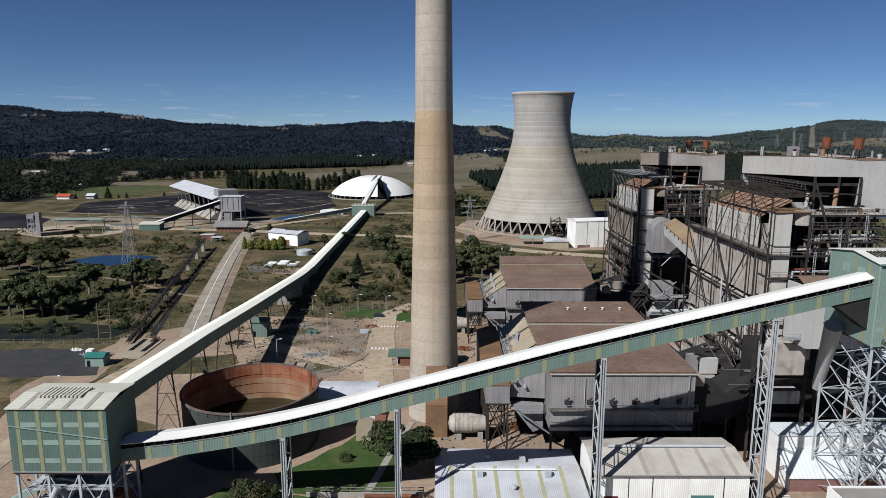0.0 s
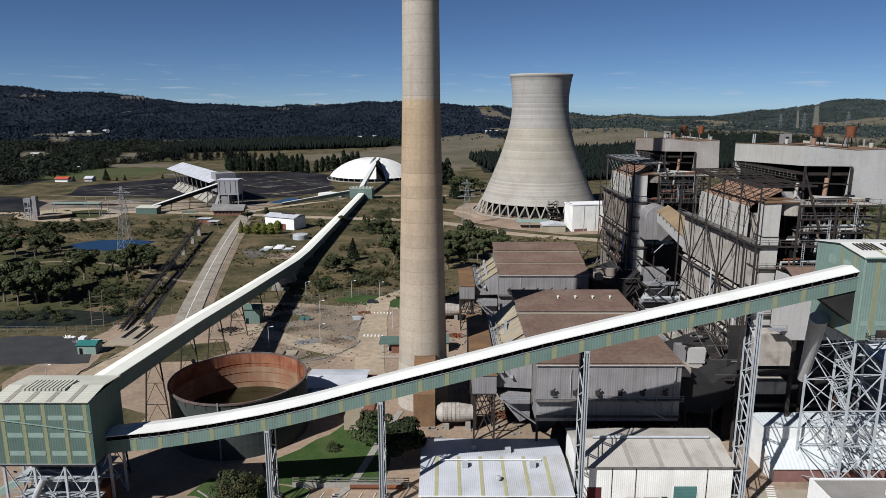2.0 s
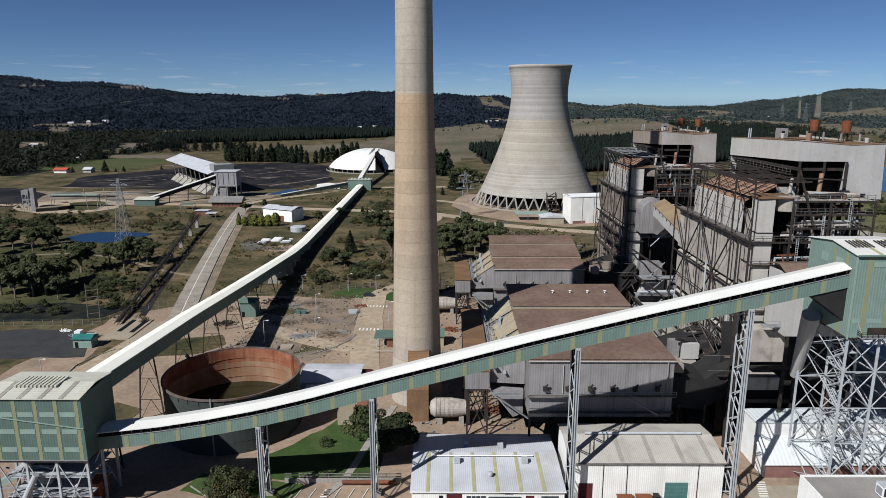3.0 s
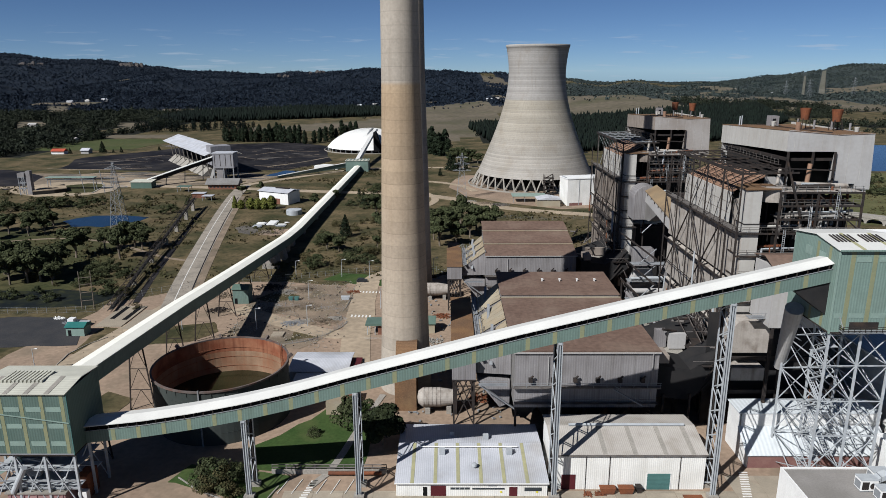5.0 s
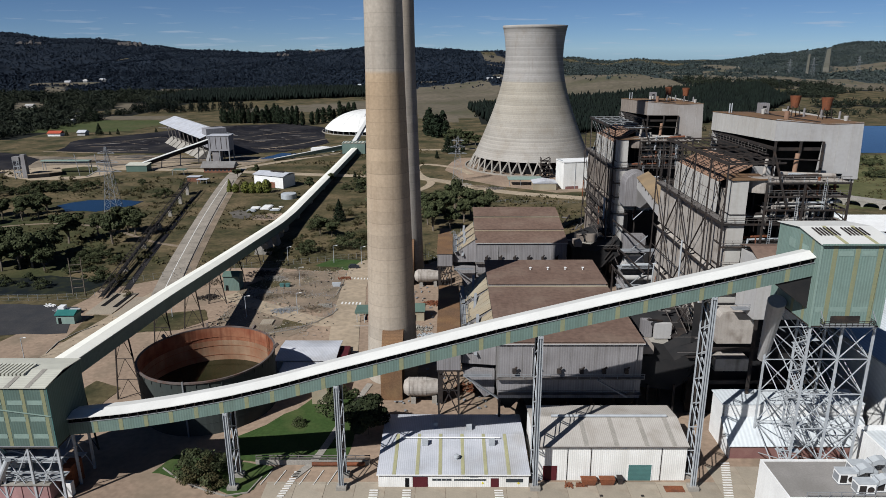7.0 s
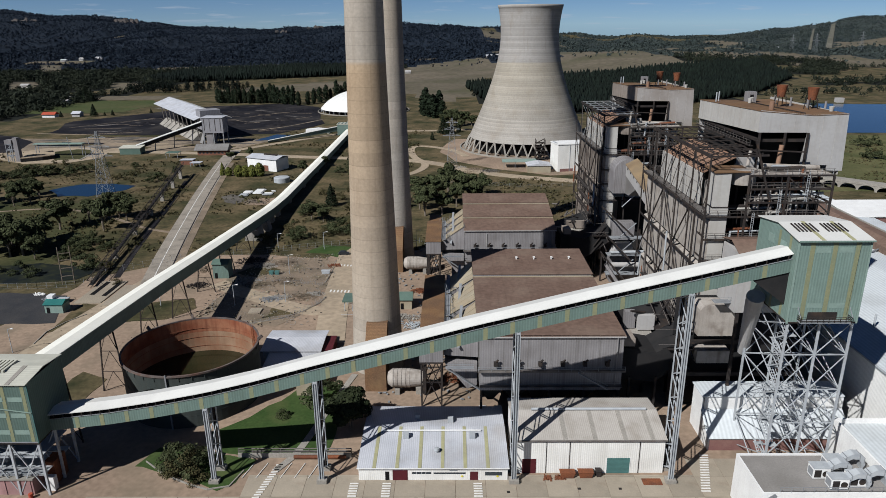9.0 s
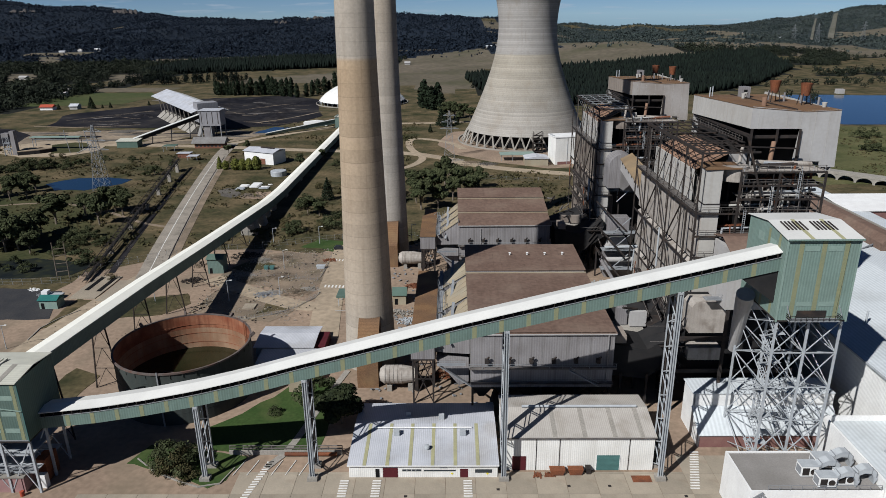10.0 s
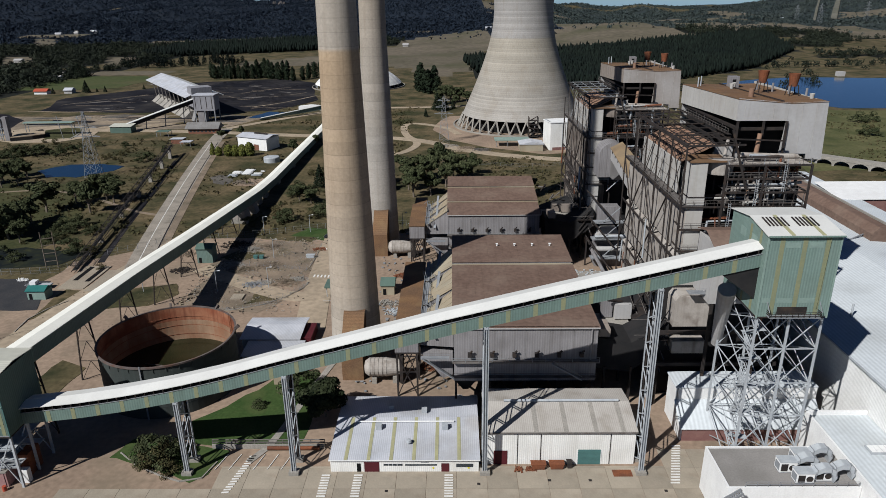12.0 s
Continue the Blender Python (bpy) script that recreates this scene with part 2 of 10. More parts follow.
M["yard"] = material("sandy_yard", (0.36, 0.265, 0.19), (0.28, 0.205, 0.15), 0.05, 0.95, fine=0.8, stain=(0.19, 0.155, 0.11), stain_amount=0.8, stain_scale=0.06, bump=0.3, speckle=0.22)
M["rubble"] = material("rubble_ground", (0.30, 0.23, 0.165), (0.20, 0.158, 0.118), 0.10, 0.95, fine=1.6, stain=(0.105, 0.092, 0.06), stain_amount=0.8, stain_scale=0.11, bump=0.6, speckle=0.22)
M["dirt_road"] = material("pale_dirt_road", (0.42, 0.335, 0.24), (0.35, 0.28, 0.20), 0.05, 0.95, fine=0.5, stain=(0.30, 0.25, 0.18), stain_amount=0.6, speckle=0.22)
M["asphalt"] = material("asphalt", (0.042, 0.043, 0.047), (0.058, 0.056, 0.057), 0.15, 0.9, speckle=0.22)
M["old_road"] = material("worn_road", (0.36, 0.315, 0.26), (0.30, 0.265, 0.22), 0.1, 0.9, stain=(0.18, 0.16, 0.13), stain_amount=0.7, stain_scale=0.2, speckle=0.22)
M["coal"] = material("coal_dust", (0.005, 0.005, 0.009), (0.024, 0.022, 0.024), 0.022, 0.9, fine=0.25, stain=(0.14, 0.12, 0.10), stain_amount=0.3, stain_scale=0.035, bump=0.4, speckle=0.5, spec=0.15)
M["field_grass"] = material("dull_field_grass", (0.062, 0.078, 0.028), (0.085, 0.092, 0.038), 0.02, 0.95, fine=0.2, stain=(0.10, 0.09, 0.045), stain_amount=0.7, stain_scale=0.02, speckle=0.22)
M["lawn"] = material("lawn", (0.040, 0.075, 0.020), (0.055, 0.09, 0.026), 0.15, 0.95, fine=1.5, stain=(0.12, 0.13, 0.05), stain_amount=0.5, speckle=0.22)
M["roof_grit"] = material("gritty_flat_roof", (0.31, 0.29, 0.27), (0.24, 0.225, 0.205), 0.15, 0.9, speckle=0.12, stain=(0.27, 0.25, 0.23), stain_amount=0.5, stain_scale=0.15)
M["hall_roof"] = material("pale_blue_grey_roof_sheet", (0.60, 0.63, 0.64), (0.55, 0.58, 0.595), 0.06, 0.6, ribs="X", rib=0.9, fine=1.2, stain=(0.38, 0.38, 0.36), stain_amount=0.4, stain_scale=0.07)
M["line_white"] = material("white_line_paint", (0.72, 0.70, 0.66), (0.6, 0.58, 0.54), 0.8, 0.7)
M["water"] = material("pond_water", (0.006, 0.024, 0.052), (0.008, 0.028, 0.060), 0.02, 0.12, fine=0.3, bump=0.08, spec=0.5)
M["tank_band"] = material("rusty_tank_band", (0.25, 0.085, 0.045), (0.33, 0.15, 0.085), 0.3, 0.85, streak=0.6, stain=(0.13, 0.04, 0.025), stain_amount=0.7, stain_scale=0.25)
M["tank_rim"] = material("weathered_tank_rim", (0.11, 0.085, 0.075), (0.16, 0.135, 0.125), 0.4, 0.8, stain=(0.16, 0.06, 0.035), stain_amount=0.6, stain_scale=0.3)
M["tank_water"] = material("murky_water", (0.014, 0.017, 0.007), (0.022, 0.024, 0.010), 0.2, 0.15, bump=0.02, spec=0.5)
M["tank_out"] = material("dark_green_tank_paint", (0.045, 0.055, 0.052), (0.065, 0.075, 0.07), 0.15, 0.7, streak=0.5, stain=(0.05, 0.05, 0.045))
M["tank_in"] = material("rusty_tank_lining", (0.24, 0.135, 0.082), (0.36, 0.25, 0.165), 0.16, 0.85, streak=0.6, stain=(0.30, 0.13, 0.07), stain_amount=0.6, stain_scale=0.12)
M["bark"] = material("bark", (0.16, 0.13, 0.10), (0.24, 0.2, 0.16), 1.0, 0.95)
M["leaf"] = material("eucalypt_leaves", (0.042, 0.052, 0.023), (0.068, 0.076, 0.034), 0.4, 0.8, fine=2.0, bump=0, island=0.35)
M["leaf_dark"] = material("pine_needles", (0.013, 0.021, 0.011), (0.021, 0.031, 0.015), 0.3, 0.85, fine=1.0, bump=0, island=0.35)
M["leaf_bright"] = material("bright_shrub_leaves", (0.15, 0.155, 0.034), (0.10, 0.115, 0.028), 0.4, 0.8, bump=0, island=0.3)
M["leaf_brown"] = material("brown_shrub_leaves", (0.075, 0.07, 0.03), (0.09, 0.075, 0.035), 0.4, 0.85, bump=0, island=0.35)
M["red_roof"] = material("red_roof", (0.45, 0.09, 0.05), (0.38, 0.08, 0.045), 0.5, 0.7)
M["brick"] = material("red_brick", (0.24, 0.11, 0.075), (0.19, 0.09, 0.06), 0.5, 0.9, fine=5)
M["glass"] = material("dark_window_glass", (0.03, 0.04, 0.05), (0.04, 0.05, 0.06), 0.5, 0.15, bump=0, spec=0.6)
M["canopy"] = material("white_dome_sheet", (0.70, 0.69, 0.66), (0.66, 0.65, 0.62), 0.02, 0.5, fine=0.4, stain=(0.6, 0.58, 0.52), stain_amount=0.4, stain_scale=0.03)
M["car_white"] = material("white_car_paint", (0.75, 0.75, 0.75), (0.7, 0.7, 0.7), 0.5, 0.3)
M["car_dark"] = material("dark_car_paint", (0.03, 0.035, 0.04), (0.04, 0.04, 0.045), 0.5, 0.3)
M["rubber"] = material("rubber", (0.02, 0.02, 0.02), (0.03, 0.03, 0.03), 1.0, 0.9)
M["hessian"] = material("bare_clay", (0.35, 0.275, 0.20), (0.17, 0.14, 0.105), 0.03, 0.95, fine=0.4, speckle=0.3, stain=(0.055, 0.05, 0.045), stain_amount=0.8, stain_scale=0.045)


def banded_concrete(name, base, base2, period, lines, tint_from, tint_to, tint, top=0.1, band=0.09):
    """Slip-formed concrete: pour rings by height, vertical weather streaks, and a rust-coloured stretch."""
    m = material(name, base, base2, 0.05, 0.85, fine=1.5, speckle=0.12, bump=0.0, streak=0.34, stain=(0.27, 0.225, 0.175), stain_amount=0.30, stain_scale=0.11)
    nt = m.node_tree
    n, ln = nt.nodes, nt.links
    bsdf = n["Principled BSDF"]
    src = bsdf.inputs["Base Color"].links[0].from_socket
    co = n.new("ShaderNodeTexCoord").outputs["Object"]
    sep = n.new("ShaderNodeSeparateXYZ")
    ln.new(co, sep.inputs[0])
    z = sep.outputs["Z"]
    d = n.new("ShaderNodeMath")
    d.operation = "DIVIDE"
    d.inputs[1].default_value = period
    ln.new(z, d.inputs[0])
    fl = n.new("ShaderNodeMath")
    fl.operation = "FLOOR"
    ln.new(d.outputs[0], fl.inputs[0])
    wn_ = n.new("ShaderNodeTexWhiteNoise")
    wn_.noise_dimensions = "1D"
    ln.new(fl.outputs[0], wn_.inputs["W"])
    r = n.new("ShaderNodeMapRange")
    r.inputs["To Min"].default_value, r.inputs["To Max"].default_value = 1 - band, 1 + band * 0.8
    ln.new(wn_.outputs["Value"], r.inputs["Value"])
    fr = n.new("ShaderNodeMath")
    fr.operation = "FRACT"
    ln.new(d.outputs[0], fr.inputs[0])
    gt = n.new("ShaderNodeMath")
    gt.operation = "LESS_THAN"
    gt.inputs[1].default_value = lines
    ln.new(fr.outputs[0], gt.inputs[0])
    k = n.new("ShaderNodeMath")
    k.operation = "MULTIPLY_ADD"
    k.inputs[1].default_value = -0.13
    ln.new(gt.outputs[0], k.inputs[0])
    ln.new(r.outputs["Result"], k.inputs[2])
    cc = n.new("ShaderNodeCombineColor")
    for i in range(3):
        ln.new(k.outputs[0], cc.inputs[i])
    x = n.new("ShaderNodeMix")
    x.data_type, x.blend_type = "RGBA", "MULTIPLY"
    x.inputs["Factor"].default_value = 1
    ln.new(src, x.inputs["A"])
    ln.new(cc.outputs["Color"], x.inputs["B"])
    out = x.outputs["Result"]
    if tint:
        ramp = n.new("ShaderNodeValToRGB")
        mr = n.new("ShaderNodeMapRange")
        mr.inputs["From Min"].default_value, mr.inputs["From Max"].default_value = tint_from, tint_to
        ln.new(z, mr.inputs["Value"])
        ln.new(mr.outputs["Result"], ramp.inputs[0])
        e = ramp.color_ramp.elements
        e[0].position, e[0].color = 0.0, (0, 0, 0, 1)
        e[1].position, e[1].color = 1.0, (top, top, top, 1)
        for pos, v in ((0.2, 0.35), (0.45, 0.55), (0.7, 0.85), (0.96, 1.0), (0.99, 0.95)):
            el = e.new(pos)
            el.color = (v, v, v, 1)
        y = n.new("ShaderNodeMix")
        y.data_type, y.blend_type = "RGBA", "MULTIPLY"
        ln.new(ramp.outputs["Color"], y.inputs["Factor"])
        ln.new(out, y.inputs["A"])
        y.inputs["B"].default_value = (*tint, 1)
        out = y.outputs["Result"]
    ln.new(out, bsdf.inputs["Base Color"])
    return m


M["stack"] = banded_concrete("stack_concrete", (0.435, 0.39, 0.33), (0.40, 0.355, 0.30), 3.05, 0.06, 6, 79, (1.0, 0.83, 0.64))
M["stack_pale"] = banded_concrete("pale_stack_concrete", (0.405, 0.37, 0.325), (0.365, 0.335, 0.295), 3.05, 0.05, 40, 110, (1.0, 0.92, 0.82), 0.5)
M["tower"] = banded_concrete("cooling_tower_concrete", (0.395, 0.375, 0.35), (0.35, 0.33, 0.305), 1.2, 0.2, 0, 62, (1.0, 0.95, 0.83), 0.0, 0.13)


# ---- mesh helpers ----
class Shape:
    """Collects vertices and faces, in world metres, for one mesh."""

    def __init__(self):
        self.v, self.f = [], []

    def add(self, verts, faces):
        k = len(self.v)
        self.v += [tuple(p) for p in verts]
        self.f += [tuple(i + k for i in f) for f in faces]
        return self

    def box(self, x0, x1, y0, y1, z0, z1):
        return self.add([(x0, y0, z0), (x1, y0, z0), (x1, y1, z0), (x0, y1, z0), (x0, y0, z1), (x1, y0, z1), (x1, y1, z1), (x0, y1, z1)],
                        [(0, 3, 2, 1), (4, 5, 6, 7), (0, 1, 5, 4), (1, 2, 6, 5), (2, 3, 7, 6), (3, 0, 4, 7)])

    def beam(self, p, q, w, h=None):
        h = h or w
        p, q = Vector(p), Vector(q)
        d = (q - p).normalized()
        up = Vector((0, 0, 1)) if abs(d.z) < 0.95 else Vector((0, 1, 0))
        a = d.cross(up).normalized() * (w / 2)
        b = a.cross(d).normalized() * (h / 2)
        v = [p - a - b, p + a - b, p + a + b, p - a + b, q - a - b, q + a - b, q + a + b, q - a + b]
        return self.add(v, [(0, 1, 2, 3), (7, 6, 5, 4), (0, 4, 5, 1), (1, 5, 6, 2), (2, 6, 7, 3), (3, 7, 4, 0)])

    def tube(self, p, q, r0, r1=None, n=12, caps=True):
        r1 = r0 if r1 is None else r1
        p, q = Vector(p), Vector(q)
        d = (q - p).normalized()
        up = Vector((0, 0, 1)) if abs(d.z) < 0.95 else Vector((1, 0, 0))
        a = d.cross(up).normalized()
        b = a.cross(d)
        v = []
        for c, r in ((p, r0), (q, r1)):
            v += [c + (a * math.cos(2 * math.pi * i / n) + b * math.sin(2 * math.pi * i / n)) * r for i in range(n)]
        f = [(i, (i + 1) % n, n + (i + 1) % n, n + i) for i in range(n)]
        if caps:
            f += [tuple(range(n - 1, -1, -1)), tuple(range(n, 2 * n))]
        return self.add(v, f)

    def lathe(self, cx, cy, prof, n=48, close=False):
        v = []
        for r, z in prof:
            v += [(cx + r * math.cos(2 * math.pi * i / n), cy + r * math.sin(2 * math.pi * i / n), z) for i in range(n)]
        f = []
        for k in range(len(prof) - 1):
            f += [(k * n + i, k * n + (i + 1) % n, (k + 1) * n + (i + 1) % n, (k + 1) * n + i) for i in range(n)]
        if close:
            f += [tuple(range(n - 1, -1, -1)), tuple((len(prof) - 1) * n + i for i in range(n))]
        return self.add(v, f)

    def prism(self, pts, axis, a, b):
        """A polygon in the plane across the axis, drawn out from a to b. pts: (y, z) for x, (x, z) for y, (x, y) for z."""
        n = len(pts)
        put = {"x": lambda t, u, w: (t, u, w), "y": lambda t, u, w: (u, t, w), "z": lambda t, u, w: (u, w, t)}[axis]
        v = [put(a, *p) for p in pts] + [put(b, *p) for p in pts]
        return self.add(v, [tuple(range(n - 1, -1, -1)), tuple(range(n, 2 * n))] + [(i, (i + 1) % n, n + (i + 1) % n, n + i) for i in range(n)])

    def slab(self, quad, t):
        """Four corners of a sheet, with thickness t downwards."""
        lo = [(x, y, z - t) for x, y, z in quad]
        n = len(quad)
        return self.add([*quad, *lo], [tuple(range(n)), tuple(range(2 * n - 1, n - 1, -1))] + [(i, n + i, n + (i + 1) % n, (i + 1) % n) for i in range(n)])


ORIGIN = {}


def thing(name, x, y, z, label, category, group="", kind=""):
    ob = new(name)
    ob.empty_display_size = 1
    ob.location = (x, y, z)
    ORIGIN[ob.name] = Vector((x, y, z))
    return tagged(ob, label, category, group, kind)


def mesh_of(name, shape, mat, org=Vector((0, 0, 0)), smooth=False):
    me = bpy.data.meshes.new(name)
    me.from_pydata([(x - org.x, y - org.y, z - org.z) for x, y, z in shape.v], [], shape.f)
    bm = bmesh.new()
    bm.from_mesh(me)
    bmesh.ops.recalc_face_normals(bm, faces=bm.faces)
    bm.to_mesh(me)
    bm.free()
    me.materials.append(mat)
    if smooth:
        for p in me.polygons:
            p.use_smooth = True
    return me


def part(name, shape, mat, parent, label="", smooth=False):
    org = ORIGIN[parent.name]
    ob = new(name, mesh_of(name, shape, mat, org, smooth))
    ob.parent = parent
    ORIGIN[ob.name] = org
    if label:
        ob["label"] = label
    return ob


def solo(name, shape, mat, label, category="", group="", kind="", smooth=False, base=(0, 0, 0)):
    """A thing that is one mesh."""
    org = Vector(base)
    ob = new(name, mesh_of(name, shape, mat, org, smooth))
    ob.location = org
    ORIGIN[ob.name] = org
    return tagged(ob, label, category, group, kind)

# ---- ground, hills and water ----
RIDGE_X = (-4500, -2800, -2089, -1800, -1423, -1300, -943, -600, -277, 122, 340, 575, 1002, 1588, 1760, 1908, 2200, 3000, 4500)
RIDGE_Z = (260, 225, 190, 160, 120, 104, 98, 92, 100, 99, 80, 46, 42, 58, 86, 116, 120, 126, 150)


def ground_z(x, y):
    x, y = np.asarray(x, float), np.asarray(y, float)
    top = np.interp(x, RIDGE_X, RIDGE_Z) - 22
    s = np.clip((y - 1150) / 1900, 0, 1)
    s = s * s * (3 - 2 * s)
    wob = 9 * np.sin(x / 170 + y / 310) + 7 * np.sin(x / 73 - y / 120 + 1.3) + 3 * np.sin(x / 31 + 0.7) + 14 * np.sin(x / 235 - y / 420 + 2.0) * np.clip((2900 - y) / 600, 0, 1)
    z = s * (top + wob * np.clip((y - 1300) / 600, 0, 1))
    spur = np.abs(np.sin(x / 190 + 0.5 * np.sin(y / 260) + 0.4)) + 0.5 * np.abs(np.sin(x / 83 - y / 300 + 1.1))
    z = z + 30 * (spur - 0.95) * np.clip(4 * s * (1 - s), 0, 1) * np.clip((y - 1500) / 500, 0, 1)
    roll = np.exp(-(((x - 420) / 330) ** 2 + ((y - 1350) / 260) ** 2)) * 26 + np.exp(-(((x - 1150) / 480) ** 2 + ((y - 1750) / 300) ** 2)) * 34
    fall = np.clip((y - 3300) / 700, 0, 1)
    way = x / (y + 165)
    flank = np.exp(-(((way - 0.53) / 0.075) ** 2)) * np.clip((y - 1500) / 200, 0, 1)
    rise = (np.interp(12 + way * 3225, RIDGE_X, RIDGE_Z) - 22) * np.clip((y - 1620) / 1430, 0, 1)
    z = z + np.maximum(rise - z, 0) * flank
    return z * (1 - 0.9 * fall) + roll * (1 - flank)


def axis(parts):
    out = []
    for a, b, n in parts:
        out += list(np.linspace(a, b, n, endpoint=False))
    return np.array(out + [parts[-1][1]])


gx = axis([(-4700, -2200, 40), (-2200, 2200, 170), (2200, 4700, 40)])
gy = axis([(-420, 500, 16), (500, 1200, 28), (1200, 3200, 74), (3200, 4600, 14)])
X, Y = np.meshgrid(gx, gy)
Z = ground_z(X, Y)
nx = len(gx)
g = Shape()
g.v = [tuple(p) for p in np.stack([X.ravel(), Y.ravel(), Z.ravel()], 1)]
g.f = [(j * nx + i, j * nx + i + 1, (j + 1) * nx + i + 1, (j + 1) * nx + i) for j in range(len(gy) - 1) for i in range(nx - 1)]
M["gravel"] = material("grey_gravel", (0.15, 0.135, 0.115), (0.10, 0.09, 0.08), 0.1, 0.95, fine=1.0, bump=0.3, speckle=0.4)
M["sand_pale"] = material("pale_sand", (0.42, 0.335, 0.235), (0.30, 0.235, 0.165), 0.05, 0.95, fine=0.6, bump=0.3, stain=(0.15, 0.12, 0.09), stain_amount=0.6, stain_scale=0.08, speckle=0.25)
M["ash"] = material("washed_ash", (0.24, 0.215, 0.19), (0.10, 0.09, 0.085), 0.08, 0.9, fine=0.5, bump=0.2, stain=(0.012, 0.011, 0.013), stain_amount=1.0, stain_scale=0.11, speckle=0.4, spec=0.15)
M["coal_black"] = material("wet_coal_fines", (0.006, 0.006, 0.009), (0.014, 0.013, 0.016), 0.05, 0.7, fine=0.5, bump=0.2, spec=0.15)
M["ground"] = material("rough_pasture", (0.050, 0.050, 0.022), (0.156, 0.117, 0.064), 0.05, 0.95, fine=0.6, stain=(0.028, 0.033, 0.014), stain_amount=0.9, stain_scale=0.11, bump=0.7, speckle=0.4)
# Near-black floor: the shade between crowns is put into its colour
M["shaded_forest_floor"] = material("shaded_forest_floor", (0.012, 0.014, 0.011), (0.020, 0.021, 0.016), 0.01, 0.95, fine=0.1, bump=0.3)
M["meadow"] = material("damp_meadow", (0.046, 0.053, 0.021), (0.088, 0.080, 0.036), 0.05, 0.95, fine=0.8, stain=(0.020, 0.026, 0.010), stain_amount=0.9, stain_scale=0.1, bump=0.5, speckle=0.28)
M["shore_grass"] = material("rushy_shore_grass", (0.085, 0.092, 0.036), (0.14, 0.132, 0.06), 0.05, 0.95, fine=0.6, stain=(0.055, 0.065, 0.025), stain_amount=0.8, stain_scale=0.06, bump=0.4, speckle=0.22)
M["swamp"] = material("swamp_water", (0.010, 0.014, 0.016), (0.022, 0.026, 0.018), 0.15, 0.7, fine=0.6, bump=0.05, stain=(0.05, 0.052, 0.022), stain_amount=0.9, stain_scale=0.2, spec=0.1)
M["dry_field"] = material("dry_pasture", (0.165, 0.137, 0.100), (0.118, 0.103, 0.070), 0.008, 0.95, fine=0.12, stain=(0.080, 0.082, 0.042), stain_amount=0.8, stain_scale=0.01, bump=0.2, speckle=0.28)


# Blue distance haze is mixed into this canopy's base colour
M["canopy_far"] = material("hazed_forest_canopy", (0.0095, 0.0160, 0.0280), (0.0180, 0.0264, 0.0400), 0.009, 0.95, fine=0.16, bump=0.8, stain=(0.032, 0.036, 0.038), stain_amount=0.45, stain_scale=0.03, speckle=0.55)
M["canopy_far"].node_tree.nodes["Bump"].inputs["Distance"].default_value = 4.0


# Lighter copy of the hill canopy: haze and front light put into the colour
M["canopy_east"] = material("lightened_haze_canopy", (0.029, 0.040, 0.043), (0.055, 0.067, 0.063), 0.009, 0.95, fine=0.16, bump=0.8, stain=(0.055, 0.06, 0.05), stain_amount=0.45, stain_scale=0.03, speckle=0.5)
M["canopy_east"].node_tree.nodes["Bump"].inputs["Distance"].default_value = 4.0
M["cleared"] = material("cleared_hillside", (0.17, 0.16, 0.13), (0.13, 0.125, 0.095), 0.02, 0.95, fine=0.2, stain=(0.07, 0.075, 0.05), stain_amount=0.6, stain_scale=0.03, speckle=0.3)


def inside(x, y, poly):
    hit = False
    for (ax, ay), (bx, by) in zip(poly, poly[1:] + poly[:1]):
        if (ay > y) != (by > y) and x < (bx - ax) * (y - ay) / (by - ay) + ax:
            hit = not hit
    return hit


PINES_RIGHT = [(120, 520), (60, 640), (40, 840), (190, 960), (400, 1080), (620, 1190), (560, 940), (405, 710), (280, 600)]
PINES_BACK = [(-480, 950), (-105, 1120), (-100, 1290), (-300, 1330), (-500, 1230)]
FIELD_BACK = [(-305, 800), (-300, 830), (-265, 900), (-180, 945), (-96, 1085), (-56, 1320), (90, 1470), (130, 1180), (62, 880), (40, 700), (12, 640), (-60, 780), (-105, 815)]
FIELD_HILL = [(170, 1000), (300, 1040), (480, 1160), (420, 1420), (250, 1330), (190, 1150)]
GRASS_GAPS = [[(-450, 800), (-425, 830), (-490, 985), (-545, 985), (-500, 880)], [(-610, 800), (-580, 840), (-690, 1012), (-730, 1010)], [(-790, 1190), (-760, 1230), (-880, 1440), (-930, 1440)],
              [(-590, 1235), (-320, 1320), (-150, 1390), (-330, 1420), (-620, 1350)], [(-120, 1480), (-20, 1480), (0, 1520), (-110, 1530)], [(-1020, 1470), (-850, 1470), (-850, 1550), (-1010, 1560)], [(-440, 700), (-330, 705), (-330, 745), (-450, 745)]]


def on_cut(x, y):
    """Power-line cutting straight up the eastern hill, with a narrower one beside it."""
    return y > 1700 and (abs(x - 12 - 0.5395 * (y + 165)) < 15 or abs(x - 12 - 0.5130 * (y + 165)) < 10)


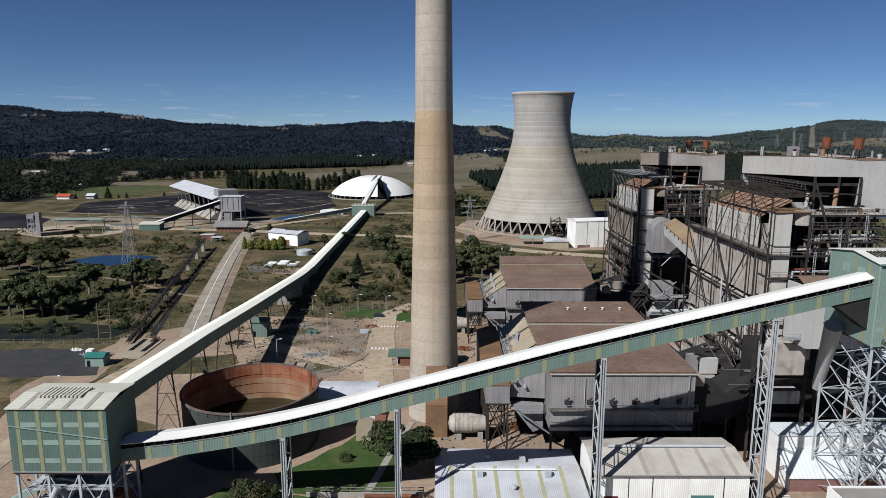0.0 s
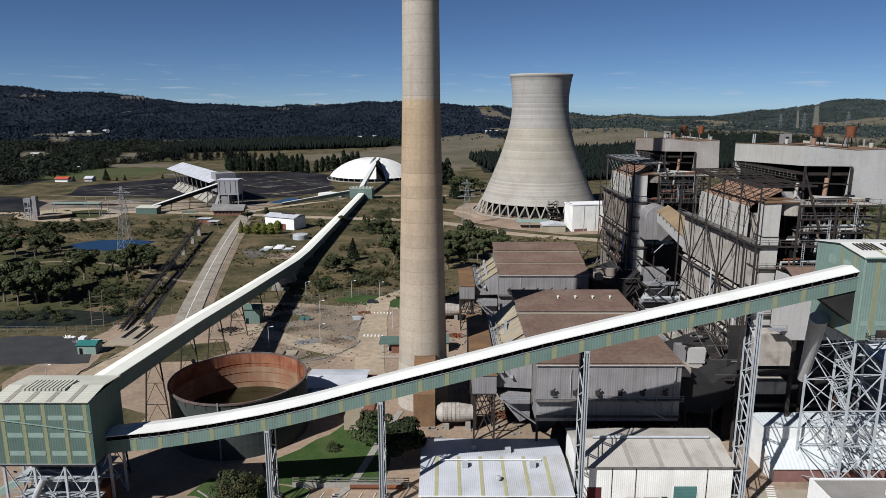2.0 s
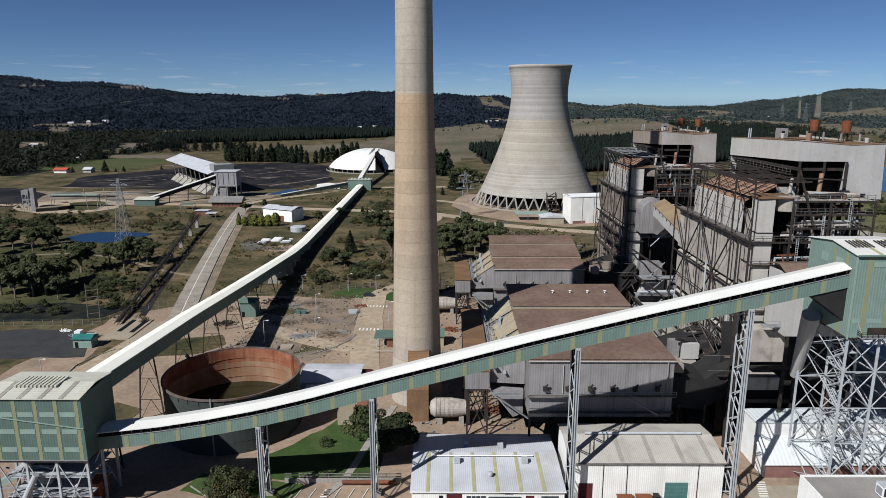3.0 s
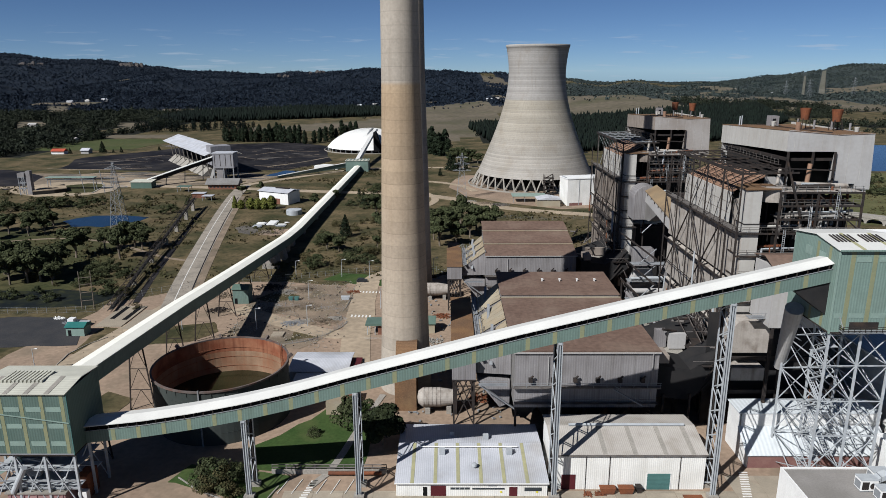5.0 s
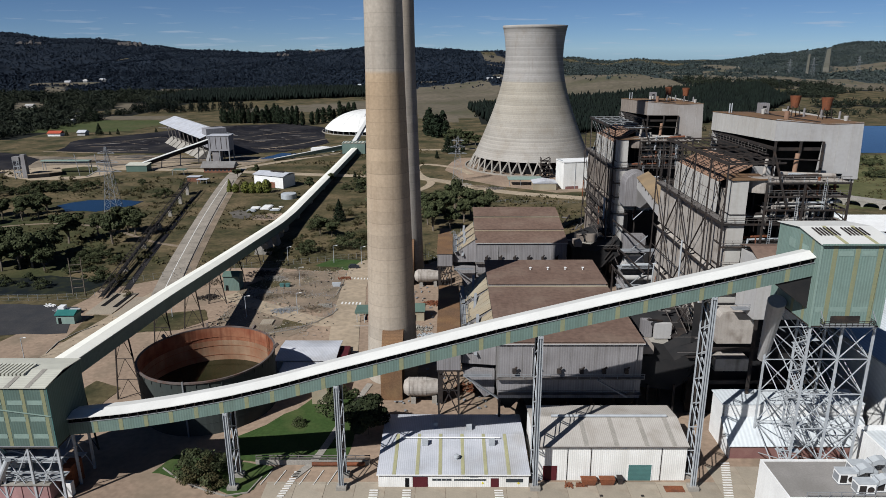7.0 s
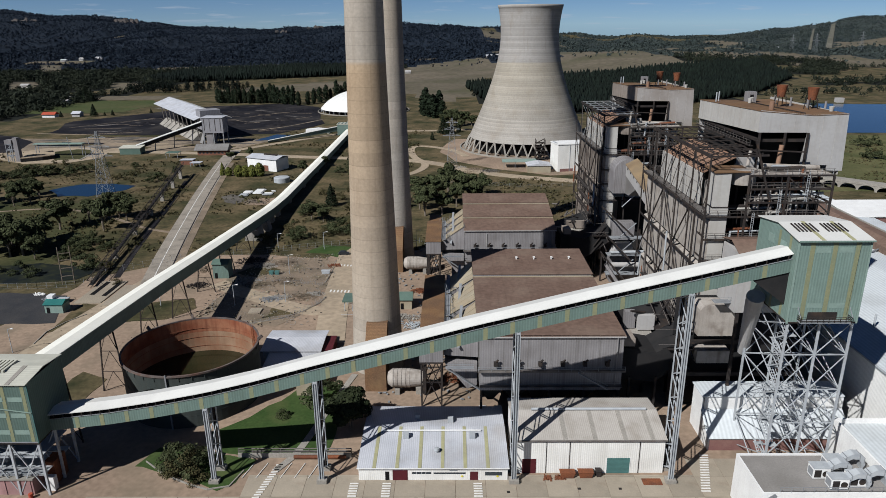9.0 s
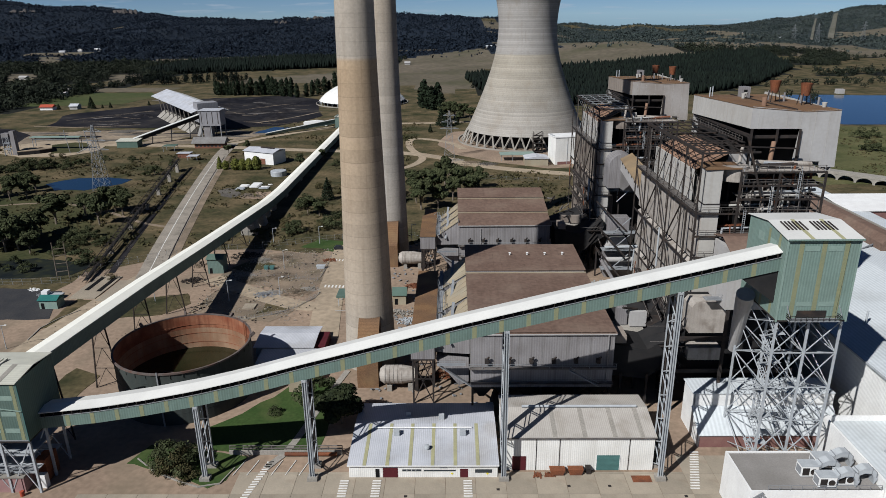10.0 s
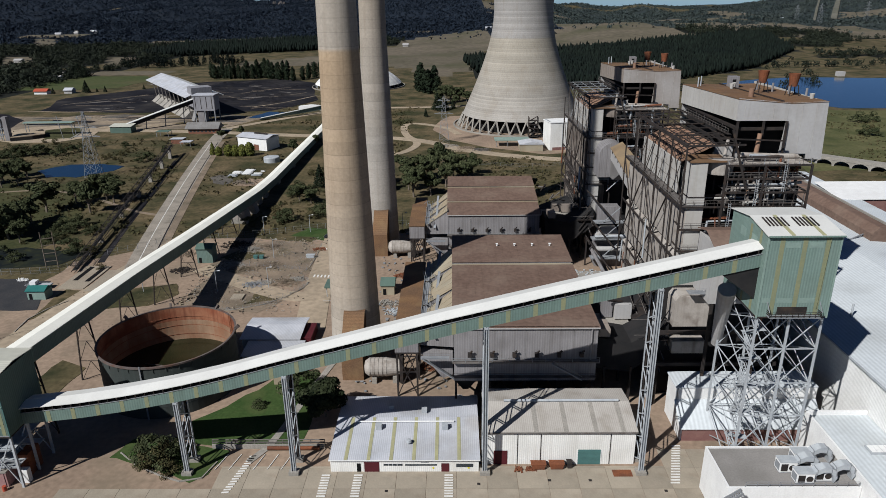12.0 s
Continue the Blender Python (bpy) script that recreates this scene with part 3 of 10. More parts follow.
def cover(x, y):
    """What grows at a place: forest, pine, dry field or open pasture."""
    n1 = noise.noise(Vector((x / 260, y / 330, 3.1)))
    n2 = noise.noise(Vector((x / 90, y / 120, 7.7)))
    if inside(x, y, PINES_RIGHT) or inside(x, y, PINES_BACK):
        return "pine"
    if inside(x, y, FIELD_HILL) or inside(x, y, FIELD_BACK):
        return "dry"
    if on_cut(x, y):
        return "cut"
    if any(inside(x, y, gap) for gap in GRASS_GAPS):
        return "dry"
    if y > 1150:
        lim = 0.85 if x < 120 else (0.0 if y < 2000 else 0.3)
        if x > 1350 and y > 2150:
            lim = 0.9
        if n1 + 0.45 * n2 > lim:
            return "dry" if y < 2300 else "open"
        return "forest"
    if x < -425 and y > 500:
        return "forest" if n1 + 0.7 * n2 > -0.42 else "open"
    if x < -215 and y > 690 and not (x > -310 and y < 830) + 0.12 * (x + 400):
        return "forest" if n2 > -0.34 else "open"
    if y > 760 and x > 450:
        return "forest" if n1 + n2 > 0.18 else "open"
    return "open"


ground = solo("ground", g, M["ground"], "rough olive and brown pasture running out to wooded hills", "ground", kind="structure", smooth=True)
ground.data.materials.append(M["shaded_forest_floor"])
ground.data.materials.append(M["dry_field"])
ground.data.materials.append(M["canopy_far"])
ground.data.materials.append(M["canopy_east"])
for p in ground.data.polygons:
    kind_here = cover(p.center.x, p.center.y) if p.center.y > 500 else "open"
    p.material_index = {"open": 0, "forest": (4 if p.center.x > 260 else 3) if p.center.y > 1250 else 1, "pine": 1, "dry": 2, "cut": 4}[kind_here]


def patch(name, pts, mat, z, label, category="", step=None):
    """A flat irregular area with a rounded, slightly ragged outline."""
    rim = []
    n = len(pts)
    for i in range(n):
        a, b = Vector((*pts[i], 0)), Vector((*pts[(i + 1) % n], 0))
        k = max(1, int((b - a).length / step)) if step else 1
        for j in range(k):
            p = a.lerp(b, j / k)
            if step:
                d = noise.noise_vector(p / (step * 2)) * step * 0.45
                p = p + Vector((d.x, d.y, 0))
            rim.append((p.x, p.y))
    s = Shape()
    m = len(rim)
    s.add([(x, y, z) for x, y in rim] + [(x, y, z - 0.4) for x, y in rim], [tuple(range(m))] + [(i, m + i, m + (i + 1) % m, (i + 1) % m) for i in range(m)])
    return solo(name, s, mat, label, category, kind="structure")


def strip(name, pts, w, mat, z, label, category="road"):
    """A road along a line of points; the corners are rounded."""
    for _ in range(2):
        q = [pts[0]]
        for a, b in zip(pts, pts[1:]):
            q += [tuple(0.75 * u + 0.25 * v for u, v in zip(a, b)), tuple(0.25 * u + 0.75 * v for u, v in zip(a, b))]
        pts = q + [pts[-1]]
    s = Shape()
    L, R = [], []
    for i, p in enumerate(pts):
        a, b = Vector(pts[max(i - 1, 0)]), Vector(pts[min(i + 1, len(pts) - 1)])
        d = (b - a).normalized()
        nrm = Vector((-d.y, d.x)) * (w / 2)
        L.append((p[0] + nrm.x, p[1] + nrm.y))
        R.append((p[0] - nrm.x, p[1] - nrm.y))
    n = len(pts)
    v = [(x, y, z) for x, y in L] + [(x, y, z) for x, y in R] + [(x, y, z - 0.3) for x, y in L] + [(x, y, z - 0.3) for x, y in R]
    f = []
    for i in range(n - 1):
        f += [(i, n + i, n + i + 1, i + 1), (i, i + 1, 2 * n + i + 1, 2 * n + i), (n + i + 1, n + i, 3 * n + i, 3 * n + i + 1)]
    s.add(v, f)
    return solo(name, s, mat, label, category, kind="structure")


patch("coal_yard", [(-330, 425), (-270, 405), (-215, 405), (-175, 395), (-125, 410), (-100, 470), (-120, 590), (-170, 640), (-250, 620), (-300, 560), (-350, 500)], M["coal"], 0.12, "black coal dust spread over the stockpile yard", "coal yard", 18)
patch("loading_circle", [(-300, 300), (-268, 284), (-240, 286), (-226, 306), (-232, 330), (-256, 346), (-290, 344), (-306, 322)], M["dirt_road"], 0.2, "pale dusty turning circle at the loading bay", "road", 7)
patch("clay_bank", [(-290, 330), (-150, 330), (-120, 372), (-160, 396), (-240, 392), (-300, 386), (-360, 396), (-380, 360)], M["hessian"], 0.10, "bare pale clay beside the coal yard", "bare ground", 12)
patch("works_yard", [(-82, -60), (-120, 10), (-112, 66), (-74, 90), (-22, 92), (5, 96), (30, 120), (70, 125), (130, 120), (160, 60), (170, -120), (-95, -120)], M["yard"], 0.04, "sandy works yard with tyre-worn patches", "yard", 9)
patch("tower_apron", [(22, 286), (44, 258), (80, 238), (120, 244), (134, 290), (136, 362), (80, 394), (20, 372), (12, 320)], M["yard"], 0.06, "bare earth round the cooling tower", "bare ground", 14)
patch("damp_meadow", [(-330, 60), (-250, 56), (-170, 62), (-140, 70), (-128, 92), (-140, 128), (-152, 160), (-172, 176), (-220, 182), (-300, 190), (-360, 150)], M["meadow"], 0.06, "damp dark green meadow under the gum trees", "meadow", 9)
patch("swamp", [(-190, 62), (-150, 59), (-128, 62), (-116, 64), (-111, 84), (-124, 78), (-141, 82), (-165, 80), (-195, 76)], M["swamp"], 0.1, "dark still swamp water with reeds", "swamp", 5)
patch("lakeside_meadow", [(215, 190), (330, 200), (460, 240), (520, 330), (470, 380), (380, 384), (330, 388), (300, 430), (250, 400), (220, 300)], M["shore_grass"], 0.06, "green rushy meadow along the lake shore", "meadow", 16)
patch("rubble_field", [(-62, 60), (-30, 46), (-24, 58), (-26, 84), (-44, 88), (-60, 82)], M["rubble"], 0.10, "broken rubble left on a cleared plot", "rubble", 5)
patch("rubble_field", [(-60, 28), (-34, 24), (-26, 36), (-34, 46), (-58, 54)], M["rubble"], 0.10, "rough ground inside a curved kerb", "rubble", 5)
patch("lawn", [(-31, -40), (-8, -41), (-7, -12), (-16, -8), (-25, -22), (-34, -33)], M["lawn"], 0.12, "mown green lawn below the conveyor", "lawn", 4)
patch("lawn", [(-40, 92), (-8, 84), (-4, 95), (-34, 104)], M["lawn"], 0.12, "strip of watered grass inside the fence", "lawn", 4)
patch("verge", [(-47, -44), (-27, -52), (-24, -50), (-22, -42), (-44, -38)], M["lawn"], 0.13, "grass verge with a concrete edge", "lawn", 2)
patch("playing_field", [(-440, 560), (-340, 572), (-322, 640), (-350, 690), (-430, 690), (-450, 610)], M["field_grass"], 0.10, "flat green field near farm houses", "field", 30)
patch("pond", [(-206, 206), (-197, 219), (-180, 221), (-163, 215), (-165, 204), (-177, 190), (-194, 192)], M["water"], 0.10, "small blue pond with reedy banks", "pond", 6)
patch("lake", [(300, 545), (318, 430), (335, 396), (380, 388), (640, 420), (1100, 480), (1200, 640), (760, 700), (520, 592), (466, 592), (431, 604), (387, 604), (339, 592), (304, 568)], M["water"], 0.10, "wide blue lake behind the power station", "lake", 40)
patch("coal_run_off", [(-138, 372), (-112, 378), (-106, 398), (-128, 405)], M["water"], 0.2, "run-off pool beside the coal tower", "pond", 5)
patch("gravel_patch", [(-104, 187), (-100, 194), (-93, 190), (-89, 179), (-92, 172), (-98, 176)], M["gravel"], 0.08, "round patch of grey gravel in the grass", "gravel", 3)
patch("bare_patch", [(-88, 172), (-82, 185), (-76, 184), (-69, 192), (-66, 178), (-72, 172), (-80, 170)], M["yard"], 0.07, "bare sandy soil by the sheet stacks", "bare ground", 3)
patch("coal_yard", [(-420, 425), (-345, 402), (-318, 372), (-302, 336), (-306, 314), (-345, 306), (-430, 330)], M["coal"], 0.13, "black coal dust behind the loading tower", "coal yard", 12)
patch("grassed_pit", [(-254.9, 294.8), (-238.8, 298.8), (-240.7, 308), (-244.6, 327.4), (-249.7, 334.4), (-262, 338.3), (-273.3, 328.4)], M["meadow"], 0.24, "dark grassy hollow inside the turning circle", "hollow", 3)
strip("footpath", [(-225, 152), (-205, 160), (-189, 165), (-172, 163), (-156, 156), (-141, 146), (-120, 129), (-104, 122)], 2.0, M["rubble"], 0.1, "faint trodden path through the meadow", "path")
strip("kerb_edge", [(-237.1, 295), (-238.9, 306.4), (-243.7, 327.4), (-250.9, 337.9), (-263.3, 343.6)], 1.2, M["concrete"], 0.45, "curved concrete kerb round the hollow", "kerb")
blot = random.Random(77)
for i in range(34):
    x, y = blot.uniform(-315, -140), blot.uniform(336, 394)
    a, b = blot.uniform(8, 24), blot.uniform(3, 8)
    soil = ("coal", "gravel", "ground", "sand_pale")[i % 4]
    patch("soil_patch", [(x + a * math.cos(k * 0.785) * blot.uniform(0.6, 1.1), y + b * math.sin(k * 0.785) * blot.uniform(0.6, 1.1)) for k in range(8)], M[soil], 0.13 + 0.002 * i, {"coal": "coal dust trodden into the clay", "gravel": "grey gravelly patch in the clay", "ground": "dry weeds on the clay", "sand_pale": "bare pale sand in the clay"}[soil], "soil", 3)
for i in range(22):
    x, y = blot.uniform(-330, -125), blot.uniform(420, 605)
    a, b, w = blot.uniform(8, 24), blot.uniform(2, 7), blot.uniform(-0.5, 0.5)
    if inside(x, y, [(-230, 500), (-280, 510), (-180, 365), (-150, 375)]):
        continue
    patch("ash_patch" if i % 3 else "coal_patch", [(x + a * math.cos(k * 0.785) * blot.uniform(0.4, 1.1), y + b * math.sin(k * 0.785) * blot.uniform(0.4, 1.1) + w * a * math.cos(k * 0.785)) for k in range(8)], M["ash"] if i % 3 else M["coal_black"], 0.14 + 0.002 * i, "grey ash washed over the coal" if i % 3 else "wet black coal fines", "coal yard", 2.5)
patch("asphalt_apron", [(-160, 30), (-130, 25), (-117, 26), (-104, 26), (-106, 34), (-112, 49), (-123, 52), (-160, 48)], M["asphalt"], 0.12, "dark asphalt apron with parked scrap", "paving", 5)
for weeds in ([(-102, 20), (-96, 24), (-94, 40), (-103, 43)], [(-86, 26), (-70, 30), (-63, 38), (-68, 46), (-84, 42)], [(-58, 92), (-30, 86), (-28, 91), (-50, 96)], [(-40, 30), (-31, 33), (-29, 40), (-38, 44)], [(-60, 70), (-52, 66), (-44, 74), (-54, 80)], [(-80, -30), (-72, -28), (-70, -8), (-79, -4)]):
    patch("weed_patch", weeds, M["ground"], 0.13, "dry weeds spreading over the yard", "weeds", 3)
strip("road", [(-86, 56), (-96, 96), (-116, 190), (-134, 282), (-140, 330)], 9, M["old_road"], 0.16, "straight worn road with a white line")
strip("track", [(-64, 60), (-22, 30), (-16, 48), (-24, 90), (-10, 110)], 7, M["dirt_road"], 0.17, "curving sandy site road", "road")
strip("track", [(-16, 12), (-19, 40), (-20, 60), (-21, 92)], 9, M["dirt_road"], 0.16, "sandy site road with zebra crossings", "road")
strip("track", [(-330, 318), (-240, 330), (-150, 318), (-80, 300), (0, 290), (40, 240), (110, 215)], 9, M["dirt_road"], 0.16, "pale dirt track across the works", "road")
strip("track", [(-140, 330), (-100, 380), (-60, 420), (20, 420), (90, 440)], 7, M["dirt_road"], 0.15, "pale dirt track past the dome", "road")
strip("track", [(-13, 250), (-11, 236), (0, 252), (4, 276), (-8, 300), (-11, 350), (20, 330), (30, 300)], 5, M["dirt_road"], 0.18, "pale dirt track round the cooling tower", "road")
strip("track", [(-100, -60), (-100, 0), (-92, 50), (-80, 100)], 8, M["dirt_road"], 0.15, "sandy track along the conveyor", "road")
for i, (a, b, w) in enumerate((((-340, 420), (-250, 424), 1.6), ((-330, 452), (-262, 520), 1.2), ((-190, 470), (-120, 520), 1.2), ((-185, 520), (-130, 570), 1.5), ((-150, 430), (-105, 500), 2.5), ((-300, 480), (-240, 560), 1.2))):
    m_ = ((a[0] + b[0]) / 2, (a[1] + b[1]) / 2 + (12 if i % 2 else -12))
    strip("haul_track", [a, m_, b], w, M["hessian"], 0.19, "pale haul track worn across the coal yard", "track")

coal_rng = random.Random(12)
for i in range(20):
    x, y = coal_rng.uniform(-325, -115), coal_rng.uniform(418, 600)
    if inside(x, y, [(-235, 480), (-270, 500), (-180, 365), (-150, 375)]):
        continue
    dx, dy = coal_rng.uniform(10, 34), coal_rng.uniform(-16, 16)
    strip("wheel_track", [(x, y), (x + dx * 0.4, y + dy * 0.2), (x + dx * 0.8, y + dy), (x + dx * 1.2, y + dy * 1.1)], coal_rng.uniform(0.3, 0.9), M["rubble"] if i % 3 else M["hessian"], 0.17 + 0.001 * i, "greyish wheel track over the coal yard", "track")
for i in range(16):
    x, y, rr = coal_rng.uniform(-310, -120), coal_rng.uniform(425, 610), coal_rng.uniform(5, 13)
    hp = Shape()
    ring = [[(x + rr * k * (1.5 + 0.3 * math.sin(3 * a + i)) * math.cos(a), y + rr * k * math.sin(a), 0.1 + 1.9 * (1 - k * k) * (0.8 + 0.3 * math.sin(5 * a + 2 * i))) for a in np.linspace(0, 2 * math.pi, 14, endpoint=False)] for k in (1.0, 0.66, 0.33)]
    hp.add([p for r_ in ring for p in r_] + [(x, y, 2.2)], [(14 * k + j, 14 * k + (j + 1) % 14, 14 * k + 14 + (j + 1) % 14, 14 * k + 14 + j) for k in range(2) for j in range(14)] + [(28 + j, 28 + (j + 1) % 14, 42) for j in range(14)])
    solo("coal_heap", hp, M["coal"], "low spread heap of black coal fines", "coal heap", "coal heaps", kind="stuff")

# ---- chimneys ----
def stack_radius(z):
    return float(np.interp(z, (0, 15, 78, 107, 185), (6.75, 6.2, 4.62, 4.32, 3.7)))


def chimney(x, y, mat, label):
    t = thing("chimney", x, y, 0, label, "chimney", "chimneys")
    prof = []
    z = 0.0
    while z < 185:
        prof += [(stack_radius(z), z), (stack_radius(z + 2.95), z + 2.95), (stack_radius(z + 2.97) - 0.012, z + 2.97), (stack_radius(z + 3.03) - 0.012, z + 3.03)]
        z += 3.05
    prof += [(3.7, 185), (3.2, 185), (3.2, 180)]
    part("shaft", Shape().lathe(x, y, prof, 64), mat, t, smooth=False)
    hood = Shape().prism([(y - 14.5, 0), (y - 4, 0), (y - 4, 15.2), (y - 6.8, 15.2), (y - 14.5, 8.5)], "x", x - 1.9, x + 3.4)
    part("inlet_hood", hood, M["rust_roof_y"], t, "rust-brown sheet-metal inlet hood")
    d = Shape().lathe(0, 0, [(0.05, 0), (1.6, 0.3), (2.35, 1.4), (2.35, 5.6), (1.9, 8.6), (1.9, 9.4)], 22)
    d.v = [(x + 3.6 + pz, y - 14.2 + px, 3.7 + py) for px, py, pz in d.v]
    duct_ = part("inlet_duct", d, M["boiler_casing"], t, "beige ribbed round duct")
    for i in range(5):
        part("duct_ring", Shape().tube((x + 5.2 + i * 1.0, y - 14.2, 3.7), (x + 5.32 + i * 1.0, y - 14.2, 3.7), 2.44 if i < 4 else 2.4, n=26), M["boiler_casing"], duct_)
    part("duct_plinth", Shape().box(x + 5.6, x + 6.8, y - 16.2, y - 12.2, 0, 1.5), M["concrete"], t)
    part("duct_plinth", Shape().box(x + 10.8, x + 12.0, y - 16.0, y - 12.4, 0, 1.9), M["concrete"], t)
    part("damper_frame", Shape().box(x + 12.6, x + 13.4, y - 16.6, y - 11.8, 0.4, 6.8), M["dark_steel"], t)
    return t


chimney(-0.35, 0, M["stack"], "tall tapered concrete chimney, rust-stained in bands")
chimney(-1.9, 85, M["stack_pale"], "tall pale concrete chimney behind the stained one")


# ---- cooling tower ----
def cooling_tower(x, y):
    t = thing("cooling_tower", x, y, 0, "pale concrete hyperbolic cooling tower on raking legs", "cooling tower")
    rad = lambda z: 20.5 * math.sqrt(1 + ((80 - z) / 39.6) ** 2)
    prof = [(rad(z), z) for z in np.linspace(8.5, 97.5, 58)] + [(rad(97.5) + 0.12, 97.6), (rad(99.5) + 0.12, 99.5), (rad(99.5) - 0.6, 99.5), (rad(97) - 0.6, 96.8)]
    prof += [(rad(z) - 0.7, z) for z in np.linspace(94, 8.5, 24)]
    part("shell", Shape().lathe(x, y, prof, 96), M["tower"], t, smooth=True)
    for i in range(38):
        a = 2 * math.pi * i / 38
        for k in (-1, 1):
            b = a + k * math.pi / 38
            part("leg", Shape().beam((x + 46.4 * math.cos(a), y + 46.4 * math.sin(a), 0.3), (x + (rad(8.5) - 0.3) * math.cos(b), y + (rad(8.5) - 0.3) * math.sin(b), 8.8), 0.85), M["concrete"], t)
        part("leg_foot", Shape().box(x + 46.4 * math.cos(a) - 0.9, x + 46.4 * math.cos(a) + 0.9, y + 46.4 * math.sin(a) - 0.9, y + 46.4 * math.sin(a) + 0.9, 0, 0.7), M["concrete"], t)
    part("basin_rim", Shape().lathe(x, y, [(49.5, 0), (49.5, 0.9), (48.6, 0.9), (48.6, 0.3)], 72), M["concrete"], t)
    # added black drum, so the space behind the legs looks shaded
    part("fill_pack", Shape().lathe(x, y, [(38, 0.1), (38, 9.5), (0.1, 9.5)], 48), M["black"], t, "black drum standing in for the shade behind the legs")
    return t


cooling_tower(75.6, 338)


# ---- front conveyor gallery ----
GX = (-60, -48, -38, -28, -18.7, -7.2, 5.5, 23.6, 45, 80)
GZ = (12.0, 13.35, 15.0, 17.0, 19.3, 22.6, 26.0, 30.9, 36.2, 44.6)


def gal_z(x):
    return float(np.interp(x, GX, GZ))


def sweep(xs, fz, y0, y1, a, b):
    """A bar of rectangular section that follows the gallery's floor line, from a to b above it."""
    s = Shape()
    v, f = [], []
    for x in xs:
        z = fz(x)
        v += [(x, y0, z + a), (x, y1, z + a), (x, y1, z + b), (x, y0, z + b)]
    for i in range(len(xs) - 1):
        for k in range(4):
            f.append((4 * i + k, 4 * i + (k + 1) % 4, 4 * i + 4 + (k + 1) % 4, 4 * i + 4 + k))
    n = 4 * len(xs)
    f += [(0, 3, 2, 1), (n - 4, n - 3, n - 2, n - 1)]
    return s.add(v, f)


GY0, GY1 = -49.6, -45.2
gal = thing("conveyor_gallery", 10, -47.4, gal_z(10), "long green sheet-metal conveyor gallery with a white roof", "conveyor")
xs = list(np.linspace(-59, 80, 48))
part("front_wall", sweep(xs, gal_z, GY0, GY0 + 0.12, 0, 2.5), M["green_x"], gal)
part("back_wall", sweep(xs, gal_z, GY1 - 0.12, GY1, 0, 2.75), M["green_x"], gal)
part("floor", sweep(xs, gal_z, GY0 + 0.12, GY1 - 0.12, 0.0, 0.3), M["dark_steel"], gal)
# solid black core paints the shade seen through the eaves gap
part("clerestory", sweep(xs, gal_z, GY0 + 0.35, GY1 - 0.35, 0.3, 3.62), M["black"], gal, "gap under the eaves, its shade painted as a black core")


def sweep_profile(ts, at):
    """One skin through equal outlines; at(t) gives the outline's points."""
    s = Shape()
    rings = [at(t) for t in ts]
    n = len(rings[0])
    v = [p for r in rings for p in r]
    f = [(i * n + k, i * n + (k + 1) % n, (i + 1) * n + (k + 1) % n, (i + 1) * n + k) for i in range(len(ts) - 1) for k in range(n)]
    f += [tuple(range(n - 1, -1, -1)), tuple((len(ts) - 1) * n + k for k in range(n))]
    return s.add(v, f)


ym = (GY0 + GY1) / 2
rf = sweep_profile(xs, lambda x: [(x, GY0 - 0.22, gal_z(x) + 3.45), (x, GY0 - 0.22, gal_z(x) + 3.6), (x, ym, gal_z(x) + 4.1), (x, GY1 + 0.35, gal_z(x) + 3.6), (x, GY1 + 0.35, gal_z(x) + 3.45), (x, ym, gal_z(x) + 3.95)])
part("roof", rf, M["roof_white"], gal, "white corrugated roof")
for i, x in enumerate(np.arange(-54, 79, 4.95)):
    part("skylight_strip", sweep([x, x + 0.4, x + 0.8], gal_z, GY0 - 0.03, GY0, 0.02, 2.48), M["yellow_strip"], gal, "yellowed translucent strip")
for x in np.arange(-58, 79, 1.85):
    z = gal_z(x)
    part("eaves_post", Shape().beam((x, GY0 - 0.02, z + 2.4), (x, GY0 - 0.02, z + 3.6), 0.14), M["dark_steel"], gal)
part("gutter_rail", sweep(xs, gal_z, GY0 - 0.12, GY0, 2.5, 2.6), M["grey_steel"], gal)


def trestle(x, h, mat, dark, label, y0=-49.6, y1=-45.4, n=9):
    t = thing("trestle", x, y0, 0, label, "trestle", "trestles under the conveyor")
    for y in (y0, y1):
        # back column's web and batten take the dark steel, painting its shaded side
        web = dark if y == y1 else mat
        part("column", Shape().box(x - 0.1, x + 0.1, y - 0.16, y + 0.16, 0.85, h), web, t)
        for s_ in (-1, 1):
            part("flange", Shape().box(x + s_ * 0.42 - 0.06, x + s_ * 0.42 + 0.06, y - 0.26, y + 0.26, 0.85, h), mat, t)
        part("batten", Shape().box(x - 0.36, x + 0.36, y + 0.17, y + 0.22, 0.86, h - 0.05), web, t)
        part("footing", Shape().box(x - 1.0, x + 1.0, y - 0.8, y + 0.8, 0, 0.85), M["concrete"], t)
    for i in range(n):
        za, zb = 0.9 + (h - 0.9) * i / n, 0.9 + (h - 0.9) * (i + 1) / n
        ya, yb = (y0, y1) if i % 2 else (y1, y0)
        for s_ in (-1, 1):
            part("lacing", Shape().beam((x + s_ * 0.4, ya, za), (x + s_ * 0.4, yb, zb), 0.13, 0.2), mat, t)
    part("cap_beam", Shape().beam((x, y0 - 0.3, h - 0.2), (x, y1 + 0.3, h - 0.2), 0.6, 0.4), mat, t)
    return t


for x in (-28.3, -6.7, 31.6, 62.7):
    trestle(x, gal_z(x), M["light_steel"], M["dark_steel"], "slender grey lattice trestle carrying the gallery", n=max(6, int(gal_z(x) / 2.6)))


